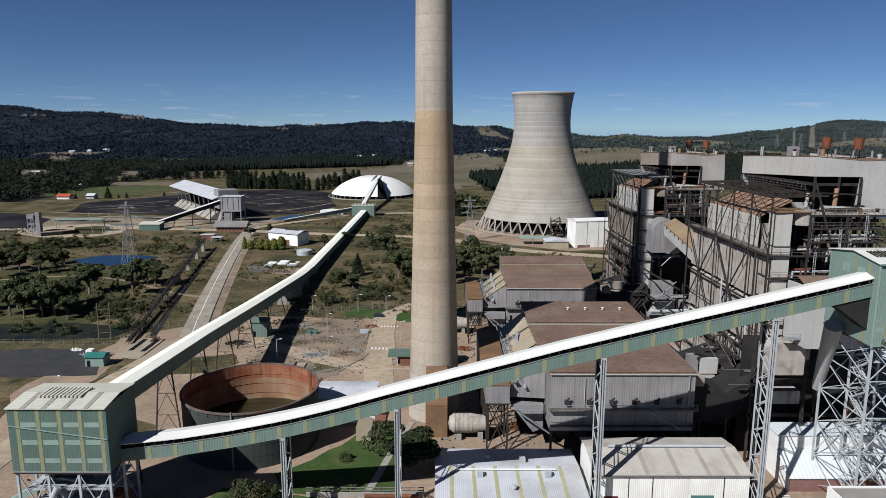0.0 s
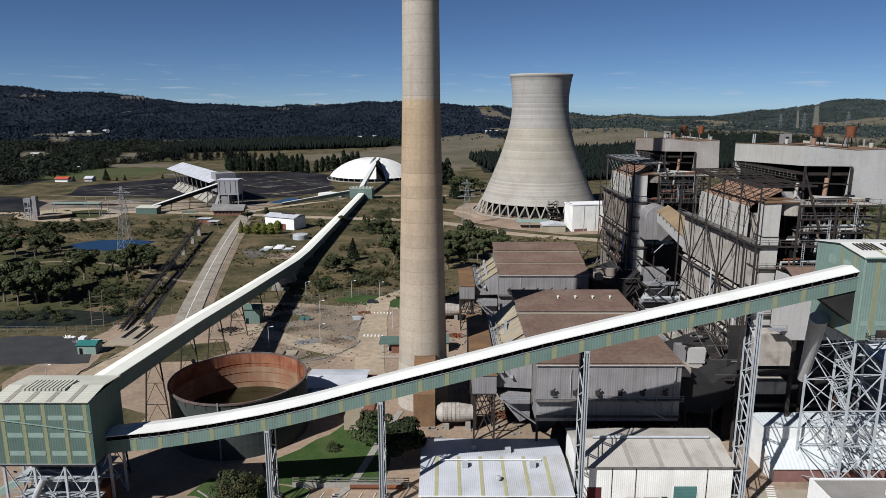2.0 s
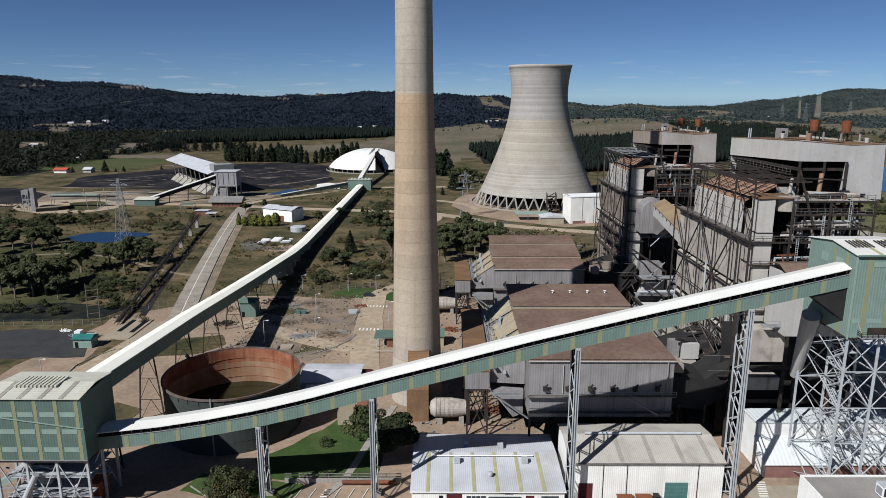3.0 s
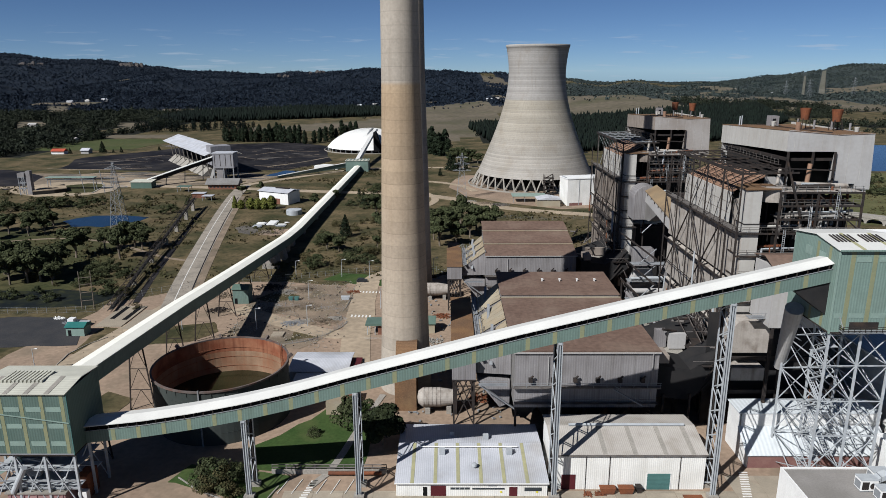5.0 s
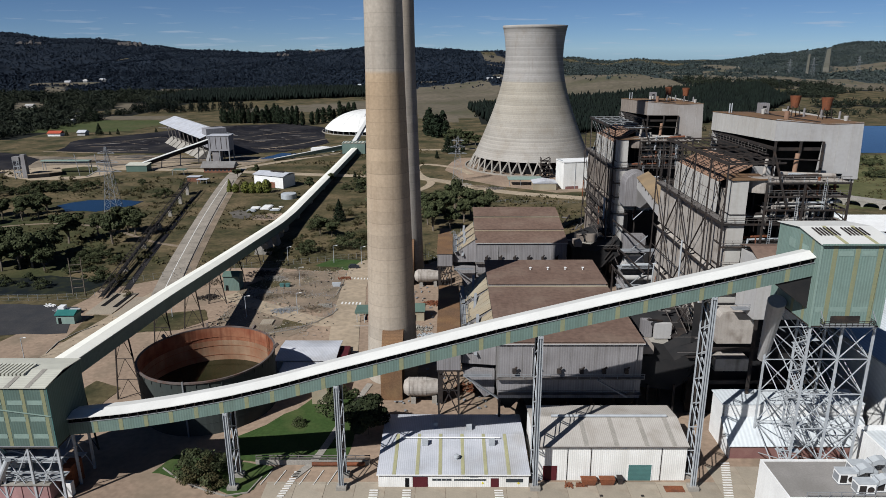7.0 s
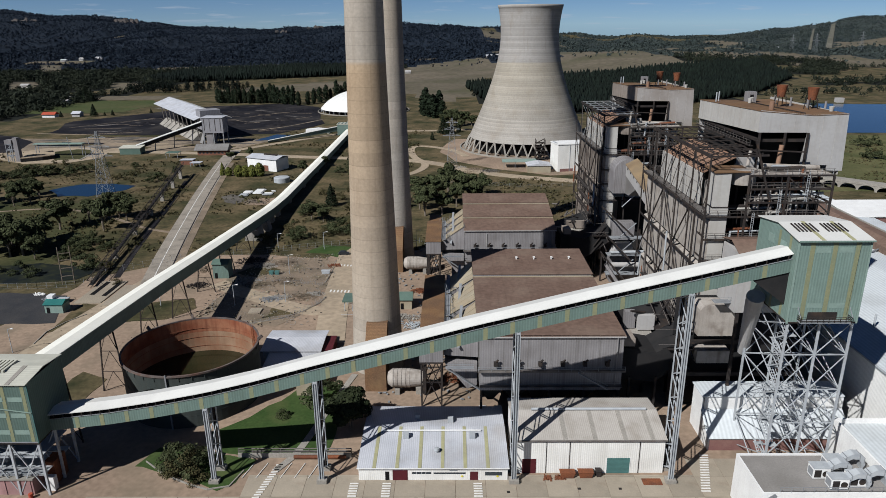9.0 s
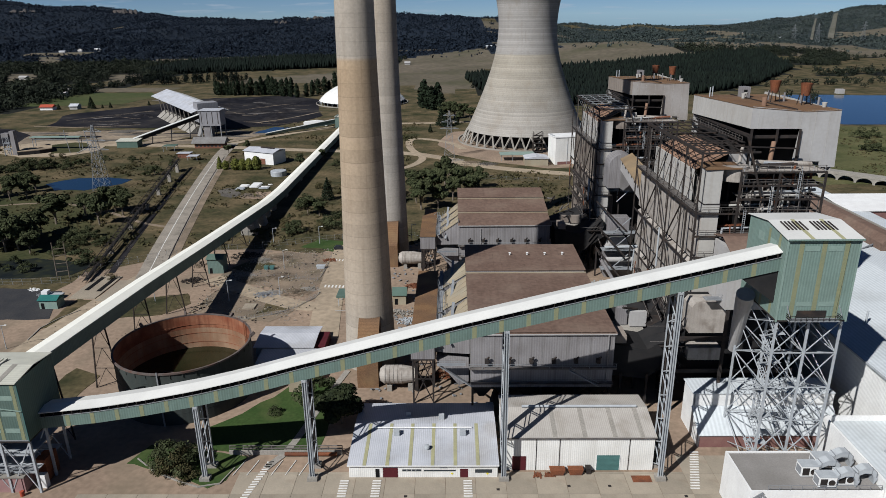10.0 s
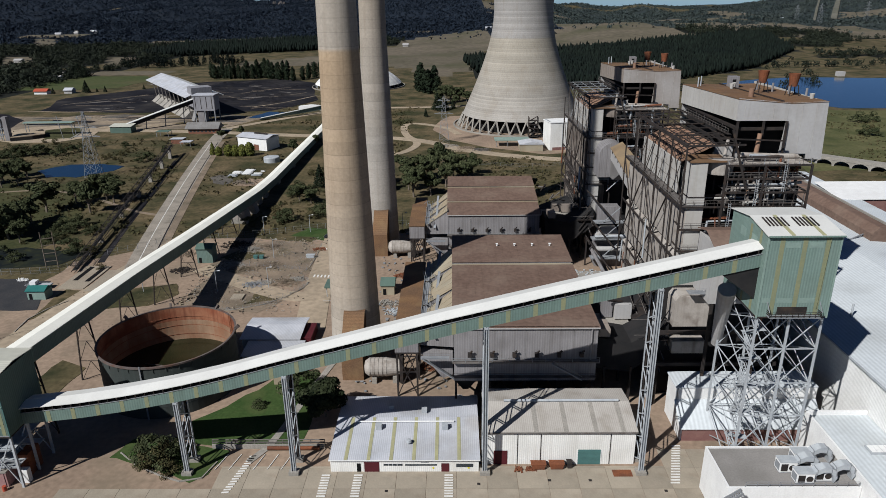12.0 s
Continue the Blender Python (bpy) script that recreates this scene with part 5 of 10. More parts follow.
def building_b():
    t = thing("store_building", 47, -41, 0, "tall white store with a weathered roof and teal door", "building")
    x0, x1, y0, y1 = 31.8, 62.0, -46.7, -32.4
    part("wall", Shape().box(x0, x1, y0, y0 + 0.15, 0, 7.9), M["white_wall_x"], t)
    part("wall", Shape().box(x0, x1, y1 - 0.15, y1, 0, 8.6), M["white_wall_x"], t)
    gab = [(y0 + 0.15, 0), (y1 - 0.15, 0), (y1 - 0.15, 8.5), (-38.5, 9.5), (y0 + 0.15, 7.9)]
    part("wall", Shape().prism(gab, "x", x0, x0 + 0.15), M["white_wall_y"], t)
    part("wall", Shape().prism(gab, "x", x1 - 0.15, x1), M["white_wall_y"], t)
    part("roof", Shape().slab([(x0 - 0.3, y0 - 0.3, 8.0), (x1 + 0.3, y0 - 0.3, 8.0), (x1 + 0.3, -38.5, 9.7), (x0 - 0.3, -38.5, 9.7)], 0.12).slab([(x0 - 0.3, -38.5, 9.7), (x1 + 0.3, -38.5, 9.7), (x1 + 0.3, y1 + 0.3, 8.7), (x0 - 0.3, y1 + 0.3, 8.7)], 0.12), M["dirty_roof"], t, "weathered grey-brown roof sheets")
    for x in (41.5, 47.5, 53.5, 59.0):
        part("roof_strip", Shape().slab([(x, -46.9, 8.06), (x + 0.9, -46.9, 8.06), (x + 0.9, -38.6, 9.73), (x, -38.6, 9.73)], 0.03), M["concrete"], t)
    part("gutter", Shape().box(x0 - 0.3, x1 + 0.3, y0 - 0.5, y0 - 0.31, 7.75, 7.98), M["dull_steel"], t)
    part("ridge_pipe", Shape().tube((36, -38.7, 10.0), (60, -38.7, 10.0), 0.28, n=10), M["light_steel"], t)
    for x in (38.3, 43.0, 57.0):
        part("downpipe", Shape().box(x - 0.06, x + 0.06, y0 - 0.1, y0 - 0.003, 0, 7.8), M["dark_steel"], t)
    td_ = part("roller_door", Shape().box(50.6, 55.2, y0 - 0.07, y0 - 0.003, 0, 3.6), M["teal_door"], t, "teal roller door")
    for x_ in (50.45, 55.2):
        part("door_jamb", Shape().box(x_, x_ + 0.15, y0 - 0.1, y0 - 0.004, 0, 3.7), M["white_plain"], td_)
    part("door", Shape().box(33.5, 36.3, y0 - 0.07, y0 - 0.003, 0, 3.4), M["maroon"], t, "maroon sliding door")


building_b()


# ---- precipitator houses ----
def precip(name, x0, x1, front, roof, base, label):
    """roof: (y, z) line from the front eave to the back."""
    t = thing(name, (x0 + x1) / 2, front, 0, label, "precipitator house", "precipitator houses")
    back = roof[-1][0]
    part("front_wall", Shape().box(x0, x1, front, front + 0.25, base, roof[0][1]), M["clad_grey_x"], t)
    part("back_wall", Shape().box(x0, x1, back - 0.25, back, base, roof[-1][1] - 0.05), M["clad_grey_x"], t)
    side = [(front + 0.25, base), (back - 0.25, base)] + [(y, z - 0.06) for y, z in reversed(roof)]
    side[2] = (back - 0.25, side[2][1])
    side[-1] = (front + 0.25, side[-1][1])
    part("side_wall", Shape().prism(side, "x", x0, x0 + 0.25), M["clad_grey_y"], t)
    part("side_wall", Shape().prism(side, "x", x1 - 0.25, x1), M["clad_grey_y"], t)
    for (ya, za), (yb, zb) in zip(roof, roof[1:]):
        if yb - ya < 0.3:
            part("roof_step", Shape().box(x0, x1, ya - 0.05, ya, za, zb), M["clad_grey_x"], t)
            continue
        part("roof_sheet", Shape().slab([(x0 - 0.4, ya - 0.3, za), (x1 + 0.4, ya - 0.3, za), (x1 + 0.4, yb, zb), (x0 - 0.4, yb, zb)], 0.15), M["rust_roof"], t, "rust-brown roof sheets")
    nh = 6
    w = (x1 - x0) / nh
    for i in range(nh):
        cx = x0 + w * (i + 0.5)
        s = Shape()
        yc = front + 5
        v = [(cx - w / 2 + 0.1, front + 0.3, base), (cx + w / 2 - 0.1, front + 0.3, base), (cx + w / 2 - 0.1, front + 10, base), (cx - w / 2 + 0.1, front + 10, base),
             (cx - 0.6, yc - 0.6, max(0.6, base - 5)), (cx + 0.6, yc - 0.6, max(0.6, base - 5)), (cx + 0.6, yc + 0.6, max(0.6, base - 5)), (cx - 0.6, yc + 0.6, max(0.6, base - 5))]
        s.add(v, [(0, 1, 2, 3), (4, 7, 6, 5), (0, 4, 5, 1), (1, 5, 6, 2), (2, 6, 7, 3), (3, 7, 4, 0)])
        part("hopper", s, M["dark_casing"], t)
    for x in np.linspace(x0 + 0.4, x1 - 0.4, 5):
        for y in np.linspace(front + 0.6, back - 0.6, 4):
            part("leg", Shape().beam((x, y, 0), (x, y, base), 0.5), M["dark_steel"], t)
    part("walkway", Shape().box(x0 - 0.5, x1 + 0.5, front - 1.3, front - 0.004, base + 5.1, base + 5.4), M["dull_steel"], t)
    for z in (0.55, 1.1):
        part("rail", Shape().beam((x0 - 0.5, front - 1.3, base + 5.4 + z), (x1 + 0.5, front - 1.3, base + 5.4 + z), 0.07), M["grey_steel"], t)
    for i in range(6):
        x = x0 + (i + 0.7) * (x1 - x0) / 6.4
        part("rapper_motor", Shape().box(x - 0.4, x + 0.4, front - 1.0, front - 0.01, base + 6.4, base + 7.3).tube((x, front - 0.6, base + 7.3), (x + 0.5, front - 0.9, base + 8.0), 0.22, n=8), M["dark_steel"], t)
    part("eaves_gutter", Shape().box(x0 - 0.3, x1 + 0.3, front - 0.5, front - 0.31, roof[0][1] - 0.35, roof[0][1] - 0.1), M["clad_pale_x"], t)
    part("downpipe", Shape().tube((x1 - 1.4, front - 0.25, roof[0][1] - 0.4), (x1 - 1.4, front - 0.25, base + 0.4), 0.17, n=8), M["clad_grey_x"], t)
    part("downpipe", Shape().tube((x0 + 7.4, front - 0.2, roof[0][1] - 1.2), (x0 + 7.4, front - 0.2, base + 5.6), 0.1, n=8), M["clad_pale_x"], t)
    for i in range(12):
        x = x0 - 0.4 + i * (x1 - x0 + 0.8) / 11
        part("rail_post", Shape().beam((x, front - 1.3, base + 5.4), (x, front - 1.3, base + 6.5), 0.07), M["grey_steel"], t)
    part("lower_walkway", Shape().box(x0, x1, front - 1.2, front - 0.004, base + 1.3, base + 1.42), M["dull_steel"], t)
    for z in (0.55, 1.1):
        part("rail", Shape().beam((x0, front - 1.2, base + 1.4 + z), (x1, front - 1.2, base + 1.4 + z), 0.07), M["dull_steel"], t)
    part("front_stair", Shape().beam((x1 - 10, front - 1.8, base + 5.3), (x1 - 3.4, front - 1.8, base + 1.3), 0.8, 0.18), M["grey_steel"], t)
    part("front_stair_rail", Shape().beam((x1 - 10, front - 2.2, base + 6.3), (x1 - 3.4, front - 2.2, base + 2.3), 0.07), M["grey_steel"], t)
    for i in range(5):
        part("panel_joint", Shape().box(x0 + (i + 1) * (x1 - x0) / 6 - 0.04, x0 + (i + 1) * (x1 - x0) / 6 + 0.04, front - 0.03, front - 0.002, base, roof[0][1] - 0.4), M["clad_grey_y"], t)
    for (ya, za), (yb, zb) in zip(roof, roof[1:]):
        if yb - ya < 0.3:
            part("roof_flashing", Shape().box(x0 - 0.4, x1 + 0.4, ya - 0.7, ya - 0.31, za - 0.02, za + 0.22), M["tan_roof"], t, "pale flashing along the roof step")
        else:
            for i in range(15):
                x = x0 + (i + 0.5) * (x1 - x0) / 15
                part("sheet_lap", Shape().slab([(x - 0.05, ya - 0.3, za + 0.03), (x + 0.05, ya - 0.3, za + 0.03), (x + 0.05, yb, zb + 0.03), (x - 0.05, yb, zb + 0.03)], 0.03), M["rust_roof"], t)
    return t


precip("precipitator_house", 25.6, 57.2, -28.5, [(-28.5, 22.0), (-10, 22.0), (8.5, 21.9), (8.6, 22.6), (29, 22.9)], 8.5, "grey clad precipitator house with a rusty brown roof")
precip("precipitator_house", 24, 54.8, 56.8, [(56.8, 20.4), (66.6, 22.0), (66.7, 22.5), (78, 24.1), (78.1, 24.6), (88, 25.6)], 8.0, "grey clad precipitator house with a stepped rusty roof")


for x in (38, 43, 48, 53):
    solo("roof_vent", Shape().tube((x, 20, 22.7), (x, 20, 23.3), 0.2, n=8).box(x - 0.3, x + 0.3, 19.7, 20.3, 23.3, 23.5), M["white_plain"], "small white capped vent on the rusty roof", "vent", "precipitator roof vents", base=(x, 20, 22.7))


# ---- boiler houses ----
def boiler_house(ox, oy, oz, casing, clad, face, top_steel, label):
    """West frame face at x = 75 + ox; the corner towards the forecourt at y = -19.5 + oy."""
    t = thing("boiler_house", 90 + ox, 0 + oy, 0, label, "boiler house", "boiler houses")
    r = random.Random(int(oy) + 11)
    P3 = lambda x, y, z: (x + ox, y + oy, z + oz)
    B = lambda x0, x1, y0, y1, z0, z1: Shape().box(x0 + ox, x1 + ox, y0 + oy, y1 + oy, max(0, z0 + oz), z1 + oz)
    bm = lambda p, q, w, h=None: Shape().beam(P3(*p), P3(*q), w, h)
    st, gs = M["dark_steel"], M["dull_steel"]
    # bunker house across the top
    part("bunker_wall", Shape().prism([(-12.2 + oy, 63.6 + oz), (25 + oy, 61.9 + oz), (25 + oy, 66.8 + oz), (-12.2 + oy, 68.2 + oz)], "x", 87.4 + ox, 87.7 + ox), clad, t)
    part("bunker_wall", Shape().prism([(87.4 + ox, 63.6 + oz), (98.2 + ox, 63.5 + oz), (97.6 + ox, 56.4 + oz), (103.6 + ox, 56.2 + oz), (103.7 + ox, 55.0 + oz), (107.2 + ox, 54.9 + oz), (106.6 + ox, 67.6 + oz), (99 + ox, 67.3 + oz), (87.4 + ox, 68.4 + oz)], "y", -12.5 + oy, -12.2 + oy), face, t)
    part("bunker_wall", B(106.3, 106.6, -12.2, 25, 54, 67.5), M["clad_pale"], t)
    part("bunker_wall", B(87.7, 106.3, 24.7, 25, 56, 66.6), M["clad_pale_x"], t)
    part("bunker_floor", B(87.8, 106.2, -12.1, 24.6, 61.4, 62.0), st, t)
    part("roof", Shape().slab([P3(87.3, -12.6, 68.3), P3(99, -12.6, 67.3), P3(99, 25.1, 66.7), P3(87.3, 25.1, 66.9)], 0.1).slab([P3(99, -12.6, 67.3), P3(106.7, -12.6, 67.6), P3(106.7, 25.1, 66.9), P3(99, 25.1, 66.7)], 0.1), M["rust_roof_y"], t, "rust-brown flat roof")
    part("roof_joint", bm((97, -12.4, 67.75), (97, 25, 66.95), 0.25, 0.2), st, t)
    cab_ = part("roof_cabin", B(96.8, 99.0, 17, 19.4, 66.5, 69.6), M["clad_grey_x"], t)
    part("cabin_door", B(97.3, 98.2, 16.95, 16.99, 66.9, 68.9), M["black"], cab_)
    for i in range(4):
        part("vent_pipe", Shape().tube(P3(101.5 + i * 1.6, 12 - i * 5, 66.5), P3(101.5 + i * 1.6, 12 - i * 5, 69.2), 0.25, n=8), M["clad_grey_x"], t)
    part("exhaust", Shape().tube(P3(92.5, -6, 67.4), P3(92.5, -6, 69.6), 0.55, n=14), M["rust_tubes"], t)
    for x, y in ((88.6, 17), (90, 19)):
        part("vent_pipe", Shape().tube(P3(x, y, 66), P3(x, y, 69.6), 0.16, n=6), M["light_steel"], t)
    for i in range(12):
        y = -12.2 + (i + 0.5) * 37.2 / 12
        u = (y + 12.2) / 37.2
        part("panel_seam", bm((87.37, y, 63.65 - 1.7 * u), (87.39, y, 68.15 - 1.4 * u), 0.04, 0.05), M["clad_pale_x"] if oy == 0 else M["soot_casing"], t)
    for i in range(6):
        x = 88.9 + i * 3.1
        part("panel_seam", bm((x, -12.53, 63.7 if x < 98 else 56.6), (x, -12.52, 67.2), 0.05, 0.04), M["clad_pale"], t)
    # core, set well back below the bunker house
    # the core's dark colour paints the shade of the cavity
    part("core", B(93, 106, 3, 24, 0, 61.2), M["dark_casing"], t)
    part("core", B(84.6, 105.8, -8, 24, 0, 47), M["dark_casing"], t)
    part("core", B(89, 93, 6, 24, 47, 61.2), M["dark_casing"], t)
    for x in (87.6, 93.2, 98.2):
        part("bunker_post", bm((x, -12.8, 46), (x, -12.8, 63.5), 0.42), st, t)
    part("bunker_post", bm((97.6, -13.0, 56.3), (95.0, -13.0, 51), 0.4), st, t)
    part("rust_pipe", Shape().tube(P3(91, -14.6, 46), P3(92.4, -13.6, 61), 0.5, n=12), M["rust_tubes"], t)
    part("tie_beam", bm((83.5, -14.8, 60.2), (97.5, -14.8, 59.6), 0.2, 0.3), st, t)
    # furnace with exposed tube bank
    part("furnace_casing", B(78.5, 84.6, -8, 25, 6, 52), casing, t)
    part("tube_roof", Shape().slab([P3(77.6, -9, 54.2), P3(84.8, -9, 57.8), P3(84.8, 21, 57.2), P3(77.6, 21, 53.6)], 0.4), M["rust_tubes"], t, "rusty exposed tube bank")
    for i in range(9):
        y = -8.6 + i * 3.6
        part("tube_header", bm((77.5, y, 54.3), (84.9, y, 57.92), 0.16), st, t)
    part("penthouse_wall", B(77.3, 77.6, -9, 21, 46.5, 53.7), M["clad_pale"], t)
    part("penthouse_wall", B(84.8, 85.2, -8, 21, 47, 57.4), M["dark_casing"], t)
    part("stub_wall", B(85.3, 91, -7, -6.6, 52, 57), M["clad_pale_x"], t)
    # west frame
    ysf = np.linspace(-19.5, 30, 6)
    for y in ysf:
        part("column", bm((75, y, -oz), (75, y, 59.6 if y < 24 else 53), 0.3), st, t)
    for z in (12, 22, 34, 46.2):
        part("girder", bm((75, -19.5, z), (75, 30, z), 0.28, 0.42), st, t)
    part("girder", bm((75, -19.5, 59.6), (75, 23, 59.6), 0.45, 0.7), st, t)
    for i, (a, b) in enumerate(zip(ysf, ysf[1:])):
        if b < 24 and i % 2 == 0:
            p, q = ((a, 46.2), (b, 59.6)) if i % 4 == 0 else ((a, 59.6), (b, 46.2))
            part("brace", bm((75, *p), (75, *q), 0.17), st, t)
    for ya, yb in ((ysf[1], ysf[3]), (ysf[3], ysf[5])):
        part("brace", bm((74.95, ya, 22), (74.95, yb, 46.2), 0.26), st, t)
        part("brace", bm((75.05, yb, 22), (75.05, ya, 46.2), 0.26), st, t)
    part("walkway", B(75.2, 77.2, -19.5, 30, 46.3, 46.45), gs, t)
    for k in (0.6, 1.2):
        part("rail", bm((74.7, -19.5, 46.4 + k), (74.7, 30, 46.4 + k), 0.07), gs, t)
    for y in (-19.5, -8, 5, 23):
        part("girder", bm((75, y, 59.6), (87.2, y, 59.8), 0.25, 0.4), st, t)
    for x in np.linspace(76.4, 86, 5 if oy == 0 else 4):
        part("purlin", bm((x, -19.5, 59.9), (x, 23, 59.8), 0.1, 0.2), top_steel, t)
    for y in np.linspace(-18, 21.5, 8 if oy == 0 else 7):
        part("purlin", bm((75, y, 59.9), (86.6, y, 60.0), 0.12, 0.22), top_steel, t)
    part("purlin", bm((76, -19, 60.0), (78, -9, 60.0), 0.14), top_steel, t)
    for i, (a, b) in enumerate(zip(ysf, ysf[1:])):
        for za, zb in ((8, 21), (23, 33.3), (34.8, 45.2)):
            part("casing_panel", B(76.3, 77.0, a + 0.55, b - 0.55, za, zb), casing, t)
    part("back_casing", B(77.2, 78.4, -15, 30, 4, 46), M["dark_casing"], t)
    # ledge under the bunker house, crowded with rails
    part("ledge", B(86.4, 87.3, -11, 24, 60.3, 60.42), st, t)
    for k in range(19):
        y = -11 + k * 1.9
        part("ledge_post", bm((86.5, y, 60.4), (86.5, y, 61.5 + 0.3 * (k % 3)), 0.06), gs, t)
    for k in (0.6, 1.2):
        part("ledge_rail", bm((86.5, -11, 60.4 + k), (86.5, 24, 60.4 + k), 0.06), gs, t)
    # service platforms, stairs and cable trays down the west face
    for k, z in enumerate((6, 9.5, 12.6, 16, 19.4) if oy == 0 else (6, 9.5, 12.6, 16, 19.4, 22.6, 27, 31)):
        ya = -18 + r.uniform(0, 8)
        yb = ya + r.uniform(18, 34)
        yb = min(yb, 29)
        part("service_platform", B(73.0, 74.75, ya, yb, z, z + 0.1), st, t)
        for kk in (0.55, 1.1):
            part("service_rail", bm((73.0, ya, z + kk), (73.0, yb, z + kk), 0.06), gs if kk > 1 else st, t)
        n_ = int((yb - ya) / 2.2)
        for i in range(n_ + 1):
            part("service_post", bm((73.0, ya + i * 2.2, z), (73.0, ya + i * 2.2, z + 1.1), 0.06), gs, t)
        part("cable_tray", bm((74.4, ya, z - 0.9), (74.4, yb, z - 0.7), 0.5, 0.14), gs if k % 3 == 0 else st, t)
        part("zigzag_stair", bm((73.3, ya + 2, z), (73.3, ya + 7, z + 3.4), 0.07, 0.24), gs, t)
        part("zigzag_stair", bm((74.1, ya + 2, z), (74.1, ya + 7, z + 3.4), 0.07, 0.24), st, t)
    for k in range(12):
        y = -18.6 + r.uniform(0, 47)
        za = r.uniform(4, 30)
        part("drop_pipe", Shape().tube(P3(74.3, y, za), P3(74.3 + r.uniform(-0.3, 0.3), y + r.uniform(-0.6, 0.6), za + r.uniform(6, 15)), r.uniform(0.1, 0.28), n=7), (gs, st, M["rust"], M["light_steel"])[k % 4], t)
    for i, (a, b) in enumerate(zip(ysf, ysf[1:])):
        for za, zb in ((8, 21), (23, 33.3), (34.8, 45.2)):
            part("panel_slot", B(76.2, 76.29, (a + b) / 2 - 0.12, (a + b) / 2 + 0.12, zb - 4.6, zb - 0.8), st, t)
            part("panel_cap", Shape().slab([P3(76.1, a + 0.5, zb + 0.02), P3(77.1, a + 0.5, zb + 0.5), P3(77.1, b - 0.5, zb + 0.5), P3(76.1, b - 0.5, zb + 0.02)], 0.1), casing, t)
    # corner ducts
    for k in range(5):
        part("corner_duct", B(76.6 - 0.12 * (k % 2), 80.0 + 0.12 * (k % 2), -19.0, -15.2, 18 + k * 7.6, 25.42 + k * 7.6), M["clad_pale"], t, "pale boxed corner duct")
        part("duct_flange", B(76.4, 80.2, -19.15, -15.05, 25.43 + k * 7.6, 25.59 + k * 7.6), st, t)
    part("duct_cap", Shape().slab([P3(76.2, -19.4, 56.2), P3(84, -19.0, 56.2), P3(84.5, -13, 56.4), P3(76.2, -13, 56.4)], 0.25), M["rust_roof_y"], t)
    part("round_duct", Shape().tube(P3(83.6, -15.6, 53), P3(83.6, -15.6, 56.3), 3.0, n=22), casing, t)
    # solid black block stands in for the shade in the open bay
    part("dark_bay", B(80.2, 90, -13.5, -8.2, 41, 53), M["black"], t)
    # open pipe platforms on the forecourt side
    for x in (75, 83.8, 92, 101.8):
        part("column", bm((x, -19.5, -oz), (x, -19.5, 46 if x < 80 else 55.5), 0.4), st, t)
        part("column", bm((x, -13.6, -oz), (x, -13.6, 46 if x < 80 else 55.5), 0.36), st, t)
    part("raker", bm((84, -19.6, 63), (88.5, -19.6, 50), 0.38), st, t)
    part("raker", bm((92, -19.6, 55), (101.8, -19.6, 47), 0.25), st, t)
    part("raker", bm((83.8, -19.6, 34), (92, -19.6, 44), 0.4), st, t)
    for z in (30, 36, 41, 46.2, 49.4, 52.4, 55.4):
        xa = 75 if z < 47 else 83.8
        part("girder", bm((xa, -19.5, z), (101.8, -19.5, z), 0.25, 0.4), st, t)
        part("girder", bm((101.8, -19.5, z), (101.8, -10, z), 0.25, 0.4), st, t)
        for u in range(3):
            x0 = xa + 1 + u * (101 - xa) / 3
            part("platform", B(x0, x0 + (101 - xa) / 3 * r.uniform(0.5, 0.9), -19.2 + r.uniform(0, 2), -13.2, z - 0.08, z + 0.08), gs if z > 47 else st, t)
        for k in (0.6, 1.15):
            part("rail", bm((xa, -19.5, z + k + 0.3), (101.8, -19.5, z + k + 0.3), 0.07), gs, t)
        for i in range(11):
            x0 = xa + (101.5 - xa) * i / 10
            part("rail_post", bm((x0, -19.5, z), (x0, -19.5, z + 1.45), 0.07), gs, t)
        for i in range(3):
            y, x0, l = r.uniform(-18.5, -14), xa + r.uniform(1, 9), r.uniform(6, 14)
            part("pipe", Shape().tube(P3(x0, y, z + r.uniform(0.6, 1.5)), P3(min(x0 + l, 101.5), y, z + r.uniform(0.6, 1.5)), r.uniform(0.18, 0.42), n=8), (M["light_steel"], M["clad_pale"], M["rust"], st)[r.randrange(4)], t)
        for i in range(3):
            x0, y = xa + r.uniform(2, 24 if xa < 80 else 16), r.uniform(-18.5, -14)
            part("riser_pipe", Shape().tube(P3(x0, y, z - 3), P3(x0 + r.uniform(-0.5, 0.5), y, z + r.uniform(0, 2.2)), r.uniform(0.15, 0.35), n=8), (M["light_steel"], st, M["rust"])[r.randrange(3)], t)
    # lagged pipe runs with bends, hangers and ladders among the decks
    for k in range(26):
        z = r.choice((36, 41, 46.2, 49.4, 52.4))
        x0, y = r.uniform(84.5, 96), r.uniform(-18.8, -14)
        l, rad_ = r.uniform(2.5, 5.5), r.uniform(0.16, 0.34)
        mat_ = (M["clad_pale"], M["dull_steel"], M["boiler_casing"], st, M["rust"])[r.randrange(5)]
        part("bent_pipe", Shape().tube(P3(x0, y, z + 0.5), P3(x0 + l, y, z + 0.7), rad_, n=8).tube(P3(x0 + l, y, z + 0.7 - rad_), P3(x0 + l, y + 0.3, z + 2.6), rad_, n=8).tube(P3(x0, y, z + 0.5 + rad_), P3(x0, y, z - 1.8), rad_, n=8), mat_, t)
    for k in range(9):
        x0 = 84.4 + k * 2.1
        part("hanger", bm((x0, -19.4, 46.2), (x0, -19.4, 55.4 - 3 * (k % 3)), 0.13), st if k % 2 else gs, t)
